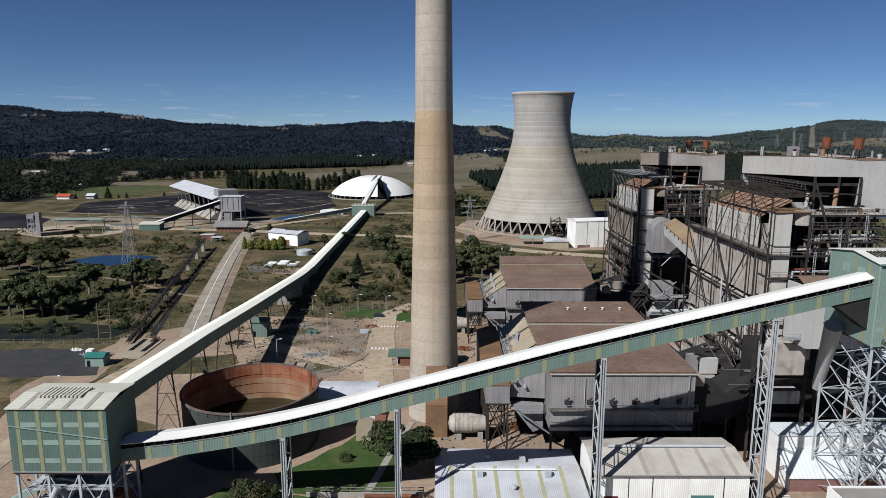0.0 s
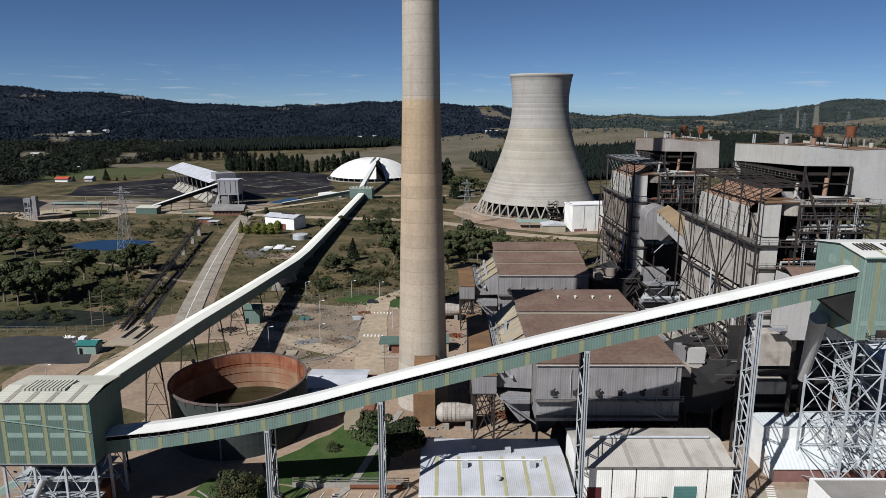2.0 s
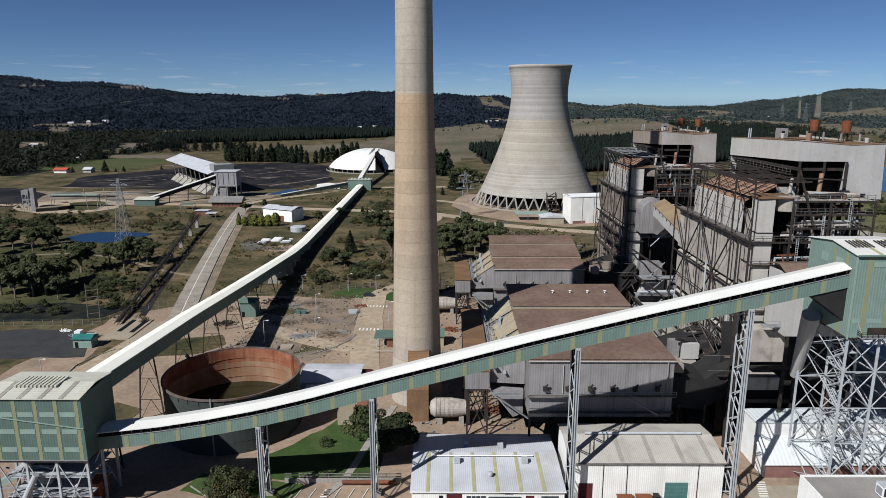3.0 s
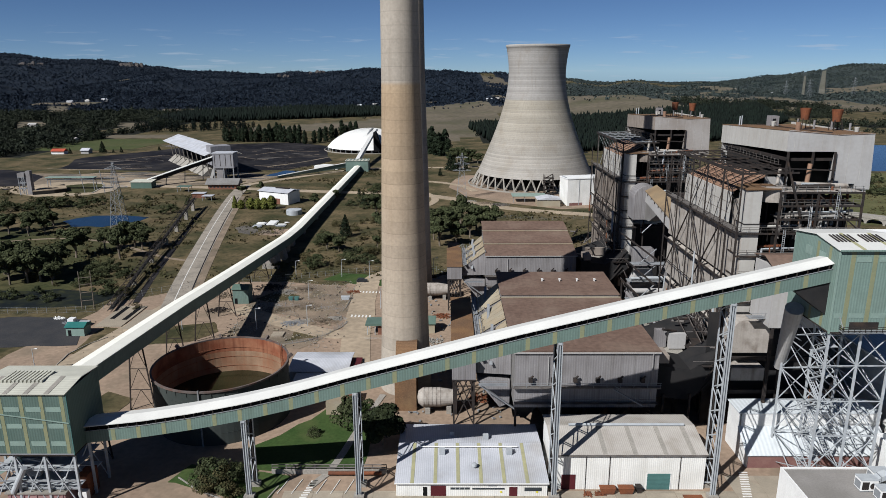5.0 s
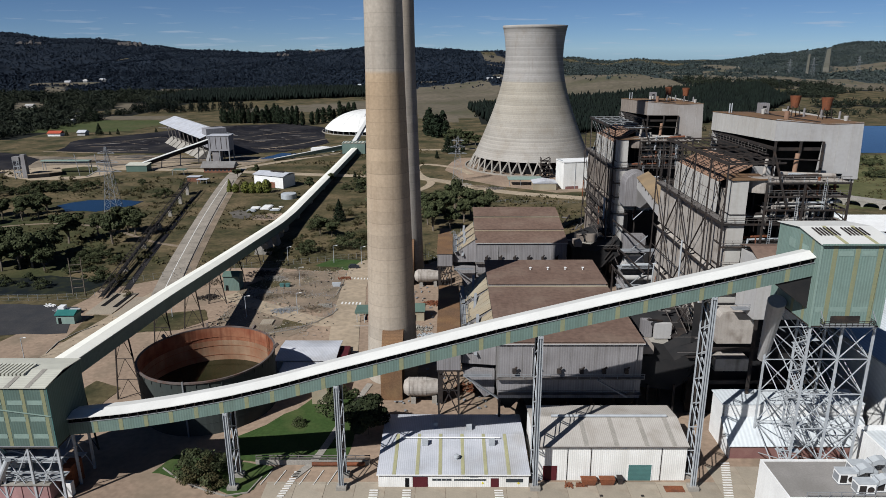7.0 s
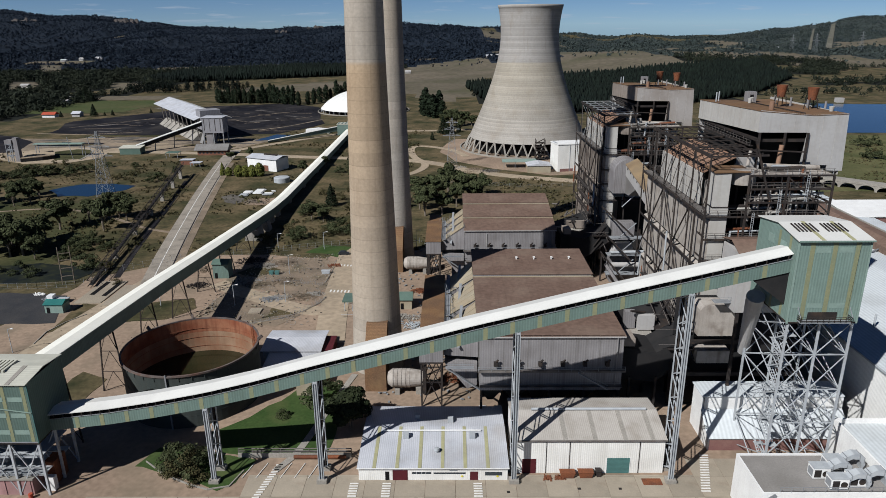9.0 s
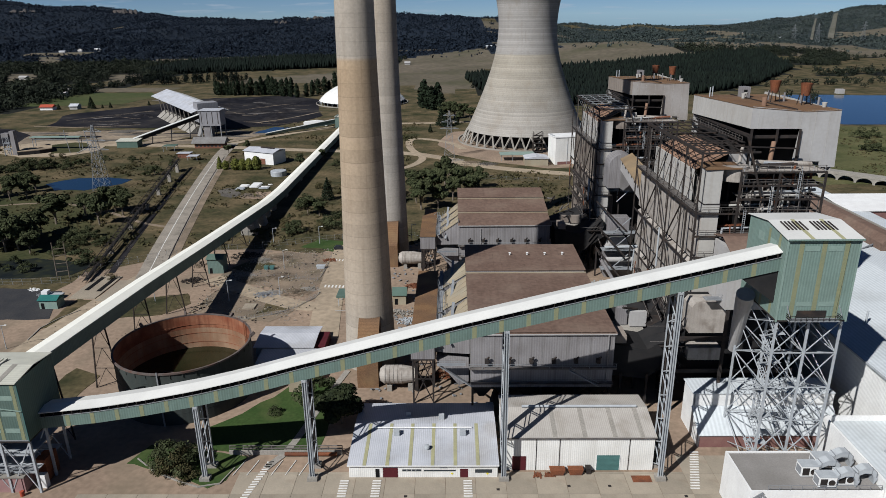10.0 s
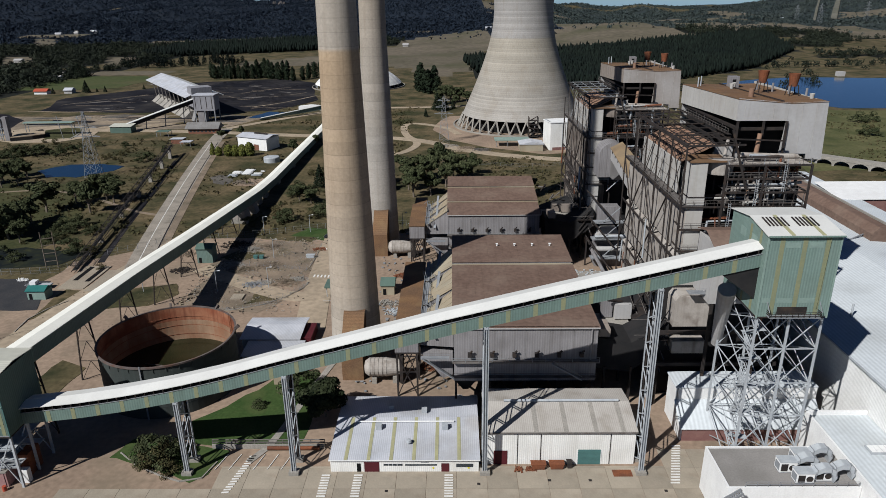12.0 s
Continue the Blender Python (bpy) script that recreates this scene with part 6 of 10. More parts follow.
    for x0, za in ((85.2, 41.2), (90.4, 46.4), (96.0, 49.6), (93.0, 36.2)):
        for dx in (0, 0.5):
            part("ladder_rail", bm((x0 + dx, -19.75, za), (x0 + dx, -19.75, za + 6), 0.07), M["light_steel"], t)
        rungs = Shape()
        for k in range(12):
            rungs.beam(P3(x0, -19.75, za + 0.4 + k * 0.48), P3(x0 + 0.5, -19.75, za + 0.4 + k * 0.48), 0.05)
        part("ladder_rungs", rungs, M["light_steel"], t)
    part("top_deck", B(84.2, 101.6, -19.3, -13.4, 55.45, 55.6), M["boiler_casing"], t, "dusty pale deck plating")
    part("lagged_pipe", Shape().tube(P3(88.5, -14.6, 56.6), P3(101, -14.2, 56.0), 0.55, n=12), M["boiler_casing"], t, "thick pale lagged pipe with rust stains")
    part("lagged_pipe", Shape().tube(P3(84.6, -15.2, 55), P3(85.2, -14.8, 60), 0.38, n=12), M["boiler_casing"], t)
    for k in range(8):
        part("deck_post", bm((84.3 + k * 2.45, -19.4, 55.5), (84.3 + k * 2.45, -19.4, 56.9), 0.08), M["light_steel"], t)
    # frames, ladders and stairs up the west face
    for z in (28,):
        part("sheeting_rail", bm((74.9, -19.5, z), (74.9, 30 if z < 46 else 23, z), 0.12, 0.2), st if z < 50 else top_steel, t)
    for y, za, zb in ((-12.5, 22, 34), (8.2, 34, 46), (17, 46.4, 59), (-5, 46.4, 54)):
        for dy in (0, 0.6):
            part("ladder_rail", bm((74.6, y + dy, za), (74.6, y + dy, zb), 0.07), gs, t)
        rungs = Shape()
        for k in range(int((zb - za) / 0.5)):
            rungs.beam(P3(74.6, y, za + k * 0.5), P3(74.6, y + 0.6, za + k * 0.5), 0.05)
        part("ladder_rungs", rungs, gs, t)
    for i in range(7):
        y = -17 + i * 5.6
        part("stay", bm((75, y, 46.5), (77.4, y + 2.0, 53.5), 0.12), top_steel, t)
        part("stay", bm((75, y + 4, 59.4), (77.4, y + 1, 53.6), 0.1), top_steel, t)
    for k in range(14):
        y, z = -18 + r.uniform(0, 44), r.uniform(5, 20)
        part("tray_arm", bm((75, y, z), (72.4, y + r.uniform(-1, 1), z + r.uniform(-0.6, 1.8)), 0.14), gs if k % 2 else M["light_steel"], t)
    # seams on the penthouse and furnace walls
    for y in np.linspace(-7, 19, 8):
        part("wall_seam", bm((77.28, y, 46.6), (77.28, y, 53.6), 0.05, 0.05), M["soot_casing"], t)
    for z in (48.8, 51.2):
        part("wall_seam", bm((77.27, -9, z), (77.27, 21, z), 0.05, 0.06), M["soot_casing"], t)
    # boxes on the forecourt side
    if oy == 0:
        part("mill_house", B(79.5, 92, -30, -20.5, 28, 41), M["clad_pale_x"], t)
        part("mill_house_roof", Shape().slab([P3(79, -30.4, 41.1), P3(92.4, -30.4, 41.1), P3(92.4, -25.4, 43), P3(79, -25.4, 43)], 0.15).slab([P3(79, -25.4, 43), P3(92.4, -25.4, 43), P3(92.4, -20.4, 42), P3(79, -20.4, 42)], 0.15), M["rust_roof"], t)
        part("mill_leg", bm((80.5, -29.5, -oz), (80.5, -29.5, 28), 0.6), st, t)
        part("mill_leg", bm((91, -29.5, -oz), (91, -29.5, 28), 0.6), st, t)
    # ventilators
    for x, y, s in ((100, 6, 0.91), (104, -1, 0.91), (95.2, 12, 0.4), (105.6, -7, 0.4), (97, 15, 0.36)):
        zb = 67.3 if s < 0.9 else 69.4
        vent_ = part("ventilator", Shape().lathe(x + ox, y + oy, [(0.95 * s, zb + oz), (1.1 * s, zb + 1.2 * s + oz), (1.42 * s, zb + 3.1 * s + oz), (1.2 * s, zb + 3.1 * s + oz), (0.8 * s, zb + oz)], 16), M["rust"] if s > 0.9 else M["clad_pale"], t, "rusty flared roof ventilator" if s > 0.9 else "")
        if s > 0.9:
            for a in (-1.0, 1.0):
                for b in (-1.0, 1.0):
                    part("ventilator_leg", bm((x + a * 1.1, y + b * 1.1, 67.2), (x + a * 0.8, y + b * 0.8, zb + 0.4), 0.16), st, vent_)
    return t


boiler_house(0, 0, 0, M["boiler_casing"], M["clad_pale"], M["clad_pale_x"], M["dark_steel"], "open-framed boiler house with rusty roof and pale bunker walls")
boiler_house(-3.6, 87.5, -2.4, M["soot_casing"], M["soot_clad"], M["soot_face"], M["grey_steel"], "open-framed boiler house, sooty, standing behind the other")


# ---- white halls by the forecourt ----
def halls():
    t = thing("turbine_hall", 140, 0, 0, "huge white turbine hall with a pale flat roof", "building")
    part("wall", Shape().box(108.5, 108.8, -70, 120, 0, 18), M["white_wall_y"], t)
    part("wall", Shape().box(108.8, 175, -70, -69.7, 0, 18), M["white_wall_x"], t)
    part("roof", Shape().slab([(108.2, -70.3, 18.1), (140, -70.3, 20.5), (140, 120, 20.5), (108.2, 120, 18.1)], 0.2).slab([(140, -70.3, 20.5), (175, -70.3, 18.1), (175, 120, 18.1), (140, 120, 20.5)], 0.2), M["hall_roof"], t, "pale blue-grey sheet roof")
    t2 = thing("office_block", 112, -80, 0, "white office block with a parapet and flat grey roof", "building")
    part("wall", Shape().box(96, 96.4, -110, -44.2, 0, 11.2), M["white_plain"], t2)
    part("wall", Shape().box(96.4, 108.4, -44.6, -44.2, 0, 11.2), M["white_plain"], t2)
    part("roof", Shape().box(96.4, 108.4, -110, -44.6, 9.8, 10.2), M["hall_roof"], t2)
    for i in range(5):
        part("window", Shape().box(95.95, 95.996, -74 + i * 1.7, -72.6 + i * 1.7, 5, 6.6), M["glass"], t2)
    t3 = thing("office_annex", 84, -60, 0, "low white annex with a flat gritty roof and rails", "building")
    part("wall", Shape().box(73, 95.9, -65, -64.7, 0, 9.6), M["white_plain"], t3)
    part("wall", Shape().box(73, 73.3, -64.7, -53.6, 0, 9.6), M["white_plain"], t3)
    part("wall", Shape().box(73.3, 95.9, -53.9, -53.6, 0, 9.6), M["white_plain"], t3)
    part("roof", Shape().box(73.3, 95.9, -64.7, -53.9, 9.0, 9.3), M["roof_grit"], t3)
    t4 = thing("switch_building", 86, -30, 0, "pale building with maroon brick base beside the tower", "building")
    part("wall", Shape().box(74.2, 104, -33.9, -33.6, 4.0, 9.9), M["white_plain"], t4)
    part("wall", Shape().prism([(-38.9, 0), (-28, 0), (-28, 9.9), (-33.6, 9.9), (-33.6, 7.0), (-38.9, 3.2)], "x", 73.8, 74.1), M["white_plain"], t4)
    part("roof", Shape().box(73.5, 104, -34.1, -27.6, 9.95, 10.2), M["hall_roof"], t4)
    part("lower_roof", Shape().slab([(73.5, -39.4, 3.15), (104, -39.4, 3.15), (104, -33.95, 7.0), (73.5, -33.95, 7.0)], 0.15), M["hall_roof"], t4, "pale sloping lower roof")
    part("wall", Shape().box(74.1, 104, -28.0, -27.7, 0, 9.9), M["white_plain"], t4)
    part("lower_wall", Shape().box(74.1, 104, -39.1, -38.8, 0, 2.95), M["maroon_brick"], t4)
        # casings and beams in the dark bay between the switch building and the boiler
    cb_ = thing("ash_hopper_bay", 79, -23, 0, "pale ash hopper casings hung in a dark steel bay", "hopper")
    part("casing", Shape().prism([(74.2, 20.4), (82.4, 20.4), (82.4, 26.4), (81, 27.6), (75, 27.6), (74.2, 26.6)], "y", -25.6, -20.5), M["boiler_casing"], cb_)
    part("casing", Shape().box(74.6, 82, -25.5, -20.5, 13.6, 16.6), M["boiler_casing"], cb_)
    part("chute", Shape().tube((77.6, -42.5, 37), (80.6, -34, 21), 1.7, 1.0, n=16), M["clad_pale_x"], cb_, "pale tapered round chute")
    for z_ in (19.4, 11.4):
        part("beam", Shape().beam((70, -26.4, z_), (98, -26.4, z_), 0.5, 0.9), M["dark_steel"], cb_)
    for x_ in (70.4, 84.6, 97):
        part("column", Shape().beam((x_, -26.4, 0), (x_, -26.4, 34), 0.5), M["dark_steel"], cb_)
    part("platform", Shape().box(76, 90, -28.2, -26.2, 29.4, 29.55), M["grey_steel"], cb_)
    for k_ in (0.6, 1.2):
        part("rail", Shape().beam((76, -28.2, 29.5 + k_), (90, -28.2, 29.5 + k_), 0.07), M["grey_steel"], cb_)
    part("stair", Shape().beam((80, -27.6, 29.4), (88, -27.6, 24.2), 0.8, 0.2), M["grey_steel"], cb_)
    part("drain_pipe", Shape().tube((91, -28, 0), (92.5, -28, 30), 0.3, n=8), M["rust"], cb_)
    # near-black wall added for the shade deep in the bay
    part("back_wall", Shape().box(70.6, 98, -20.3, -20, 0, 28), M["dark_casing"], cb_)


halls()



# ---- coal handling plant and dome ----
def dome():
    cx, cy = -74, 570
    t = thing("storage_dome", cx, cy, 0, "white shallow storage dome for coal", "dome")
    top = 19.0
    prof = [(45.5 * math.sin(a) / math.sin(1.05), 3.4 + top * (math.cos(a) - math.cos(1.05)) / (1 - math.cos(1.05))) for a in np.linspace(1.05, 0.02, 12)]
    part("shell", Shape().lathe(cx, cy, prof, 40), M["canopy"], t)
    # black cylinder gives the gap under the dome its shade
    part("skirt", Shape().lathe(cx, cy, [(42, 0), (42, 4.0)], 40), M["black"], t, "open skirt, the shade inside painted as a black wall")
    for i in range(40):
        a = 2 * math.pi * i / 40
        part("skirt_post", Shape().beam((cx + 45 * math.cos(a), cy + 45 * math.sin(a), 0), (cx + 45 * math.cos(a), cy + 45 * math.sin(a), 3.6), 0.4), M["light_steel"], t)
    part("ring_wall", Shape().lathe(cx, cy, [(49, 0), (49, 0.9), (48.4, 0.9), (48.4, 0)], 48), M["concrete"], t)
    inc = Shape().prism([(408, 6), (412, 6), (564, 20.4), (564, 22.9), (408, 9.2)], "x", -68.3, -65.0)
    part("feed_gallery", inc, M["canopy"], t, "white inclined feed gallery")
    # the portal is a black solid with the opening's shade as colour
    part("portal", Shape().prism([(-65, 2), (-55, 3), (-62.5, 20.5), (-65, 21.5)], "y", 524, 545), M["black"], t, "portal under the feed gallery, its inner shade painted black")
    part("portal_edge", Shape().beam((-54.6, 523, 2), (-62.6, 540, 21.6), 0.8), M["canopy"], t)
    for i in range(28):
        a = 2 * math.pi * (i + 0.5) / 28
        seam = Shape()
        for (ra, za), (rb, zb) in zip(prof[:-1], prof[1:]):
            seam.beam((cx + ra * math.cos(a), cy + ra * math.sin(a), za + 0.05), (cx + rb * math.cos(a), cy + rb * math.sin(a), zb + 0.05), 0.22, 0.12)
        part("roof_seam", seam, M["canopy"], t)
    stair = Shape()
    for i in range(26):
        u = i / 25
        stair.box(-78 + 8 * u, -76.6 + 8 * u, 526 + 36 * u, 527.6 + 36 * u, 4 + 18 * math.sin(u * 1.5), 5.4 + 18 * math.sin(u * 1.5))
    part("roof_stair", stair, M["grey_steel"], t)


dome()
dh = thing("drive_house", -65, 404, 0, "green conveyor drive house near the dome", "building")
part("wall", Shape().box(-75, -56, 398, 410, 0, 9), M["green_x"], dh)
part("roof", Shape().box(-75.4, -55.6, 397.6, 410.4, 9, 9.3), M["roof_cream"], dh)
for i in range(7):
    part("roof_rib", Shape().box(-74.6 + i * 2.9, -73.8 + i * 2.9, 398, 410, 9.31, 9.6), M["green_x"], dh)
sg = thing("side_conveyor", -98, 386, 0, "low white-roofed conveyor feeding the drive house", "conveyor")
part("gallery", sweep_profile((0, 1), lambda u: [(-124 + 50 * u, 364 + 38 * u - 1.6, 0.3 + 3.0 * u), (-124 + 50 * u, 364 + 38 * u - 1.6, 1.5 + 5.5 * u), (-124 + 50 * u, 364 + 38 * u + 1.6, 1.5 + 5.5 * u), (-124 + 50 * u, 364 + 38 * u + 1.6, 0.3 + 3.0 * u)]), M["green_x"], sg)
part("roof", sweep_profile((0, 1), lambda u: [(-124 + 50 * u, 364 + 38 * u - 2, 1.52 + 5.5 * u), (-124 + 50 * u, 364 + 38 * u - 2, 1.8 + 5.5 * u), (-124 + 50 * u, 364 + 38 * u + 2, 1.8 + 5.5 * u), (-124 + 50 * u, 364 + 38 * u + 2, 1.52 + 5.5 * u)]), M["roof_white"], sg)
solo("shed", Shape().prism([(-104, 0), (-84, 0), (-84, 3.2), (-94, 4.2), (-104, 3.2)], "y", 410, 416), M["white_plain"], "long low white shed beside the drive house", "shed", base=(-94, 413, 0))


def coal_shed():
    A, B = Vector((-183.5, 372.6, 0)), Vector((-267, 496, 0))
    d = (B - A).normalized()
    q = Vector((d.y, -d.x, 0))
    t = thing("coal_shed", -220, 440, 0, "long open-sided coal shed with a pale roof", "shed")
    pt = lambda u, w, z: tuple(A + d * u + q * w + Vector((0, 0, z)))
    L = (B - A).length
    part("roof", Shape().slab([pt(-2, -1, 17), pt(L, -1, 17), pt(L, 14, 22.5), pt(-2, 14, 22.5)], 0.4), M["grey_roof_x"], t, "pale corrugated roof")
    part("roof", Shape().slab([pt(-2, 14, 22.5), pt(L, 14, 22.5), pt(L, 29, 17), pt(-2, 29, 17)], 0.4), M["roof_white"], t)
    # dark sheet behind the bins paints the shade inside the shed
    part("inner_wall", Shape().slab([pt(0, 13, 0), pt(L - 22, 13, 0), pt(L - 22, 13, 21.6), pt(0, 13, 21.6)], 0.3), M["dark_casing"], t)
    for i in range(9):
        u = 3 + i * (L - 26) / 8
        part("column", Shape().beam(pt(u, 3, 0), pt(u, 1, 17), 0.7), M["dull_steel"], t)
        if i < 8:
            w = (L - 26) / 8
            s = Shape().add([pt(u + 1.2, -3, 0), pt(u + w - 1.2, -3, 0), pt(u + w - 1.2, 4, 5.6), pt(u + 1.2, 4, 5.6), pt(u + 1.2, 6, 0), pt(u + w - 1.2, 6, 0), pt(u + w - 1.2, 6, 5.6), pt(u + 1.2, 6, 5.6)],
                            [(0, 1, 2, 3), (4, 7, 6, 5), (0, 3, 7, 4), (1, 5, 6, 2), (3, 2, 6, 7), (0, 4, 5, 1)])
            part("sloped_bin_wall", s, M["concrete"], t)
    part("head_house", Shape().add([pt(-3, 4, 9), pt(10, 4, 9), pt(10, 20, 9), pt(-3, 20, 9), pt(-3, 4, 24), pt(10, 4, 24), pt(10, 20, 24), pt(-3, 20, 24)], [(0, 3, 2, 1), (4, 5, 6, 7), (0, 1, 5, 4), (1, 2, 6, 5), (2, 3, 7, 6), (3, 0, 4, 7)]), M["clad_lilac"], t)
    c = thing("coal_tower", -163, 362, 0, "pale boxed coal transfer tower on legs", "tower")
    part("house", Shape().box(-172, -156, 356, 368, 9, 20.4), M["clad_lilac"], c)
    part("roof", Shape().box(-172.5, -155.5, 355.5, 368.5, 20.4, 20.9), M["grey_roof_x"], c)
    for i in range(4):
        part("wall_slot", Shape().box(-170.6 + i * 4.2, -170.2 + i * 4.2, 355.9, 355.996, 10.5, 19.5), M["dark_steel"], c)
    part("lower_wall", Shape().box(-170, -165, 357, 367, 0, 9), M["clad_grey_x"], c)
    for x in (-171.5, -164, -156.5):
        for y in (356.5, 367.5):
            part("leg", Shape().beam((x, y, 0), (x, y, 9), 0.7), M["grey_steel"], c)
    part("chute", Shape().beam((-176, 362, 0.5), (-171, 362, 13), 2.2), M["clad_pale_x"], c)
    k = thing("inclined_conveyor", -190, 340, 0, "inclined conveyor from a green shed to the coal tower", "conveyor")
    p, e = Vector((-212, 321, 3)), Vector((-170, 360, 17))
    part("gallery", Shape().beam(p, e, 3.0, 2.6), M["dark_casing"], k)
    part("roof", Shape().beam(p + Vector((0, 0, 1.55)), e + Vector((0, 0, 1.55)), 3.6, 0.35), M["roof_white"], k)
    for u in (0.3, 0.55, 0.8):
        m_ = p.lerp(e, u)
        part("bent", Shape().beam((m_.x - 1, m_.y, 0), (m_.x, m_.y, m_.z - 1.2), 0.5), M["grey_steel"], k)
    g_ = thing("green_shed", -210, 320, 0, "green sheet shed at the foot of a conveyor", "shed")
    part("wall_shell", Shape().box(-219, -204, 316, 324, 0, 4.6), M["green_roof"], g_)
    part("roof", Shape().slab([(-219.5, 315.5, 4.65), (-203.5, 315.5, 4.65), (-203.5, 324.5, 5.6), (-219.5, 324.5, 5.6)], 0.2), M["roof_cream"], g_)
    b_ = thing("brick_office", -152, 316, 0, "low brick building with a grey roof", "building")
    part("wall_shell", Shape().box(-161, -141, 311, 321, 0, 3.4), M["brick"], b_)
    part("roof", Shape().prism([(309.8, 3.4), (322.2, 3.4), (322.2, 3.7), (316, 7.4), (309.8, 3.7)], "x", -163, -139), M["clad_grey_y"], b_)
    for i in range(7):
        part("window", Shape().box(-160 + i * 2.7, -158.6 + i * 2.7, 310.95, 310.996, 1.2, 2.4), M["glass"], b_)


coal_shed()
for x0, x1, y0, y1, h_, nm in ((-179, -171, 300, 306, 3.6, "carport"), (-160, -152, 277, 282, 3.0, "brick_store"), (-150, -144, 268, 273, 2.8, "shelter")):
    t = thing(nm, x0, y0, 0, {"carport": "open green-roofed carport on posts", "brick_store": "small red brick store", "shelter": "small open shelter with a flat roof"}[nm], nm.replace("_", " "))
    if nm == "brick_store":
        part("wall_shell", Shape().box(x0, x1, y0, y1, 0, h_), M["brick"], t)
    else:
        for x in (x0, x1):
            for y in (y0, y1):
                part("post", Shape().beam((x, y, 0), (x, y, h_), 0.25), M["grey_steel"], t)
    part("roof", Shape().box(x0 - 0.5, x1 + 0.5, y0 - 0.5, y1 + 0.5, h_, h_ + 0.25), M["green_roof"] if nm == "carport" else M["grey_roof_x"], t)


def white_hut():
    t = thing("white_shed", -102, 262, 0, "white sheet-metal shed with a pale roof", "shed")
    c = Vector((-110.9, 262.0, 0))
    u, v = Vector((21.0, -10.2, 0)), Vector((4.6, 13.0, 0))
    P = lambda a, b, z: tuple(c + u * a + v * b + Vector((0, 0, z)))
    s = Shape().add([P(0, 0, 0), P(1, 0, 0), P(1, 1, 0), P(0, 1, 0), P(0, 0, 7.6), P(1, 0, 7.6), P(1, 1, 7.6), P(0, 1, 7.6)], [(0, 3, 2, 1), (4, 5, 6, 7), (0, 1, 5, 4), (1, 2, 6, 5), (2, 3, 7, 6), (3, 0, 4, 7)])
    part("wall_shell", s, M["white_plain"], t)
    part("roof", Shape().slab([P(-0.03, -0.05, 7.7), P(1.03, -0.05, 7.7), P(1.03, 0.5, 9.0), P(-0.03, 0.5, 9.0)], 0.2).slab([P(-0.03, 0.5, 9.0), P(1.03, 0.5, 9.0), P(1.03, 1.05, 7.7), P(-0.03, 1.05, 7.7)], 0.2), M["grey_roof_x"], t)
    part("ridge_vent", Shape().slab([P(0.4, 0.44, 9.5), P(0.85, 0.44, 9.5), P(0.85, 0.56, 9.5), P(0.4, 0.56, 9.5)], 0.7), M["dark_steel"], t, "dark ridge ventilator")
    part("roller_door", Shape().add([P(0.55, -0.012, 0), P(0.72, -0.012, 0), P(0.72, -0.012, 3.6), P(0.55, -0.012, 3.6)], [(0, 1, 2, 3)]), M["brick"], t, "rust-red roller door")
    w = solo("water_tank", Shape().lathe(-80, 224, [(4.6, 0), (4.6, 2.6), (4.4, 2.9), (0.05, 3.3)], 28), M["light_steel"], "squat round pale water tank", "water tank", base=(-80, 224, 0))
    for x0, x1, y0, y1, mat in ((-94.6, -90.2, 188, 193, "light_steel"), (-94.2, -89.8, 194.4, 199.4, "white_plain"), (-88.6, -83.8, 193, 203.6, "white_plain"), (-82.6, -77.6, 190, 192.6, "light_steel"), (-82.2, -77.8, 193.4, 195.4, "white_plain"), (-79.6, -77.4, 198.4, 199.8, "white_plain")):
        st = thing("sheet_stack", (x0 + x1) / 2, (y0 + y1) / 2, 0.1, "flat stack of pale roofing sheets on timber bearers", "sheet stack", "sheet stacks")
        for k in range(3):
            part("bearer", Shape().box(x0 + 0.2, x1 - 0.2, y0 + 0.3 + k * (y1 - y0 - 0.9) / 2, y0 + 0.6 + k * (y1 - y0 - 0.9) / 2, 0.05, 0.3), M["dark_steel"], st)
            part("sheet", Shape().box(x0 - 0.12 * k, x1 - 0.3 * k, y0 + 0.1 * k, y1 - 0.14 * k, 0.31 + 0.16 * k, 0.44 + 0.16 * k), M[mat], st)


white_hut()

# ---- cooling tower surroundings ----
wb = thing("white_pump_house", 98, 255, 0, "tall white box-shaped pump house beside the cooling tower", "building")
wc, wu, wv = Vector((85, 247, 0)), Vector((0.976, 0.217, 0)), Vector((-0.217, 0.976, 0))


def pump_box(u0, u1, v0, v1, z0, z1):
    c = [wc + wu * u_ + wv * v_ for u_, v_ in ((u0, v0), (u1, v0), (u1, v1), (u0, v1))]
    return Shape().add([(p.x, p.y, z0) for p in c] + [(p.x, p.y, z1) for p in c], [(0, 3, 2, 1), (4, 5, 6, 7), (0, 1, 5, 4), (1, 2, 6, 5), (2, 3, 7, 6), (3, 0, 4, 7)])


part("wall_shell", pump_box(0, 32, 0, 13, 0, 16.6), M["white_wall_x"], wb)
part("roof", pump_box(-0.3, 32.3, -0.3, 13.3, 16.6, 17.1), M["white_plain"], wb)
part("base_course", pump_box(1.5, 10, -0.09, -0.01, 0, 1.8), M["maroon_brick"], wb)
for u_ in (7.5, 15.2, 23):
    part("downpipe", pump_box(u_, u_ + 0.25, -0.2, -0.1, 0.2, 16.5), M["light_steel"], wb)
part("roof_vent", pump_box(-0.1, 0.5, 3, 10, 17.1, 17.6), M["light_steel"], wb)

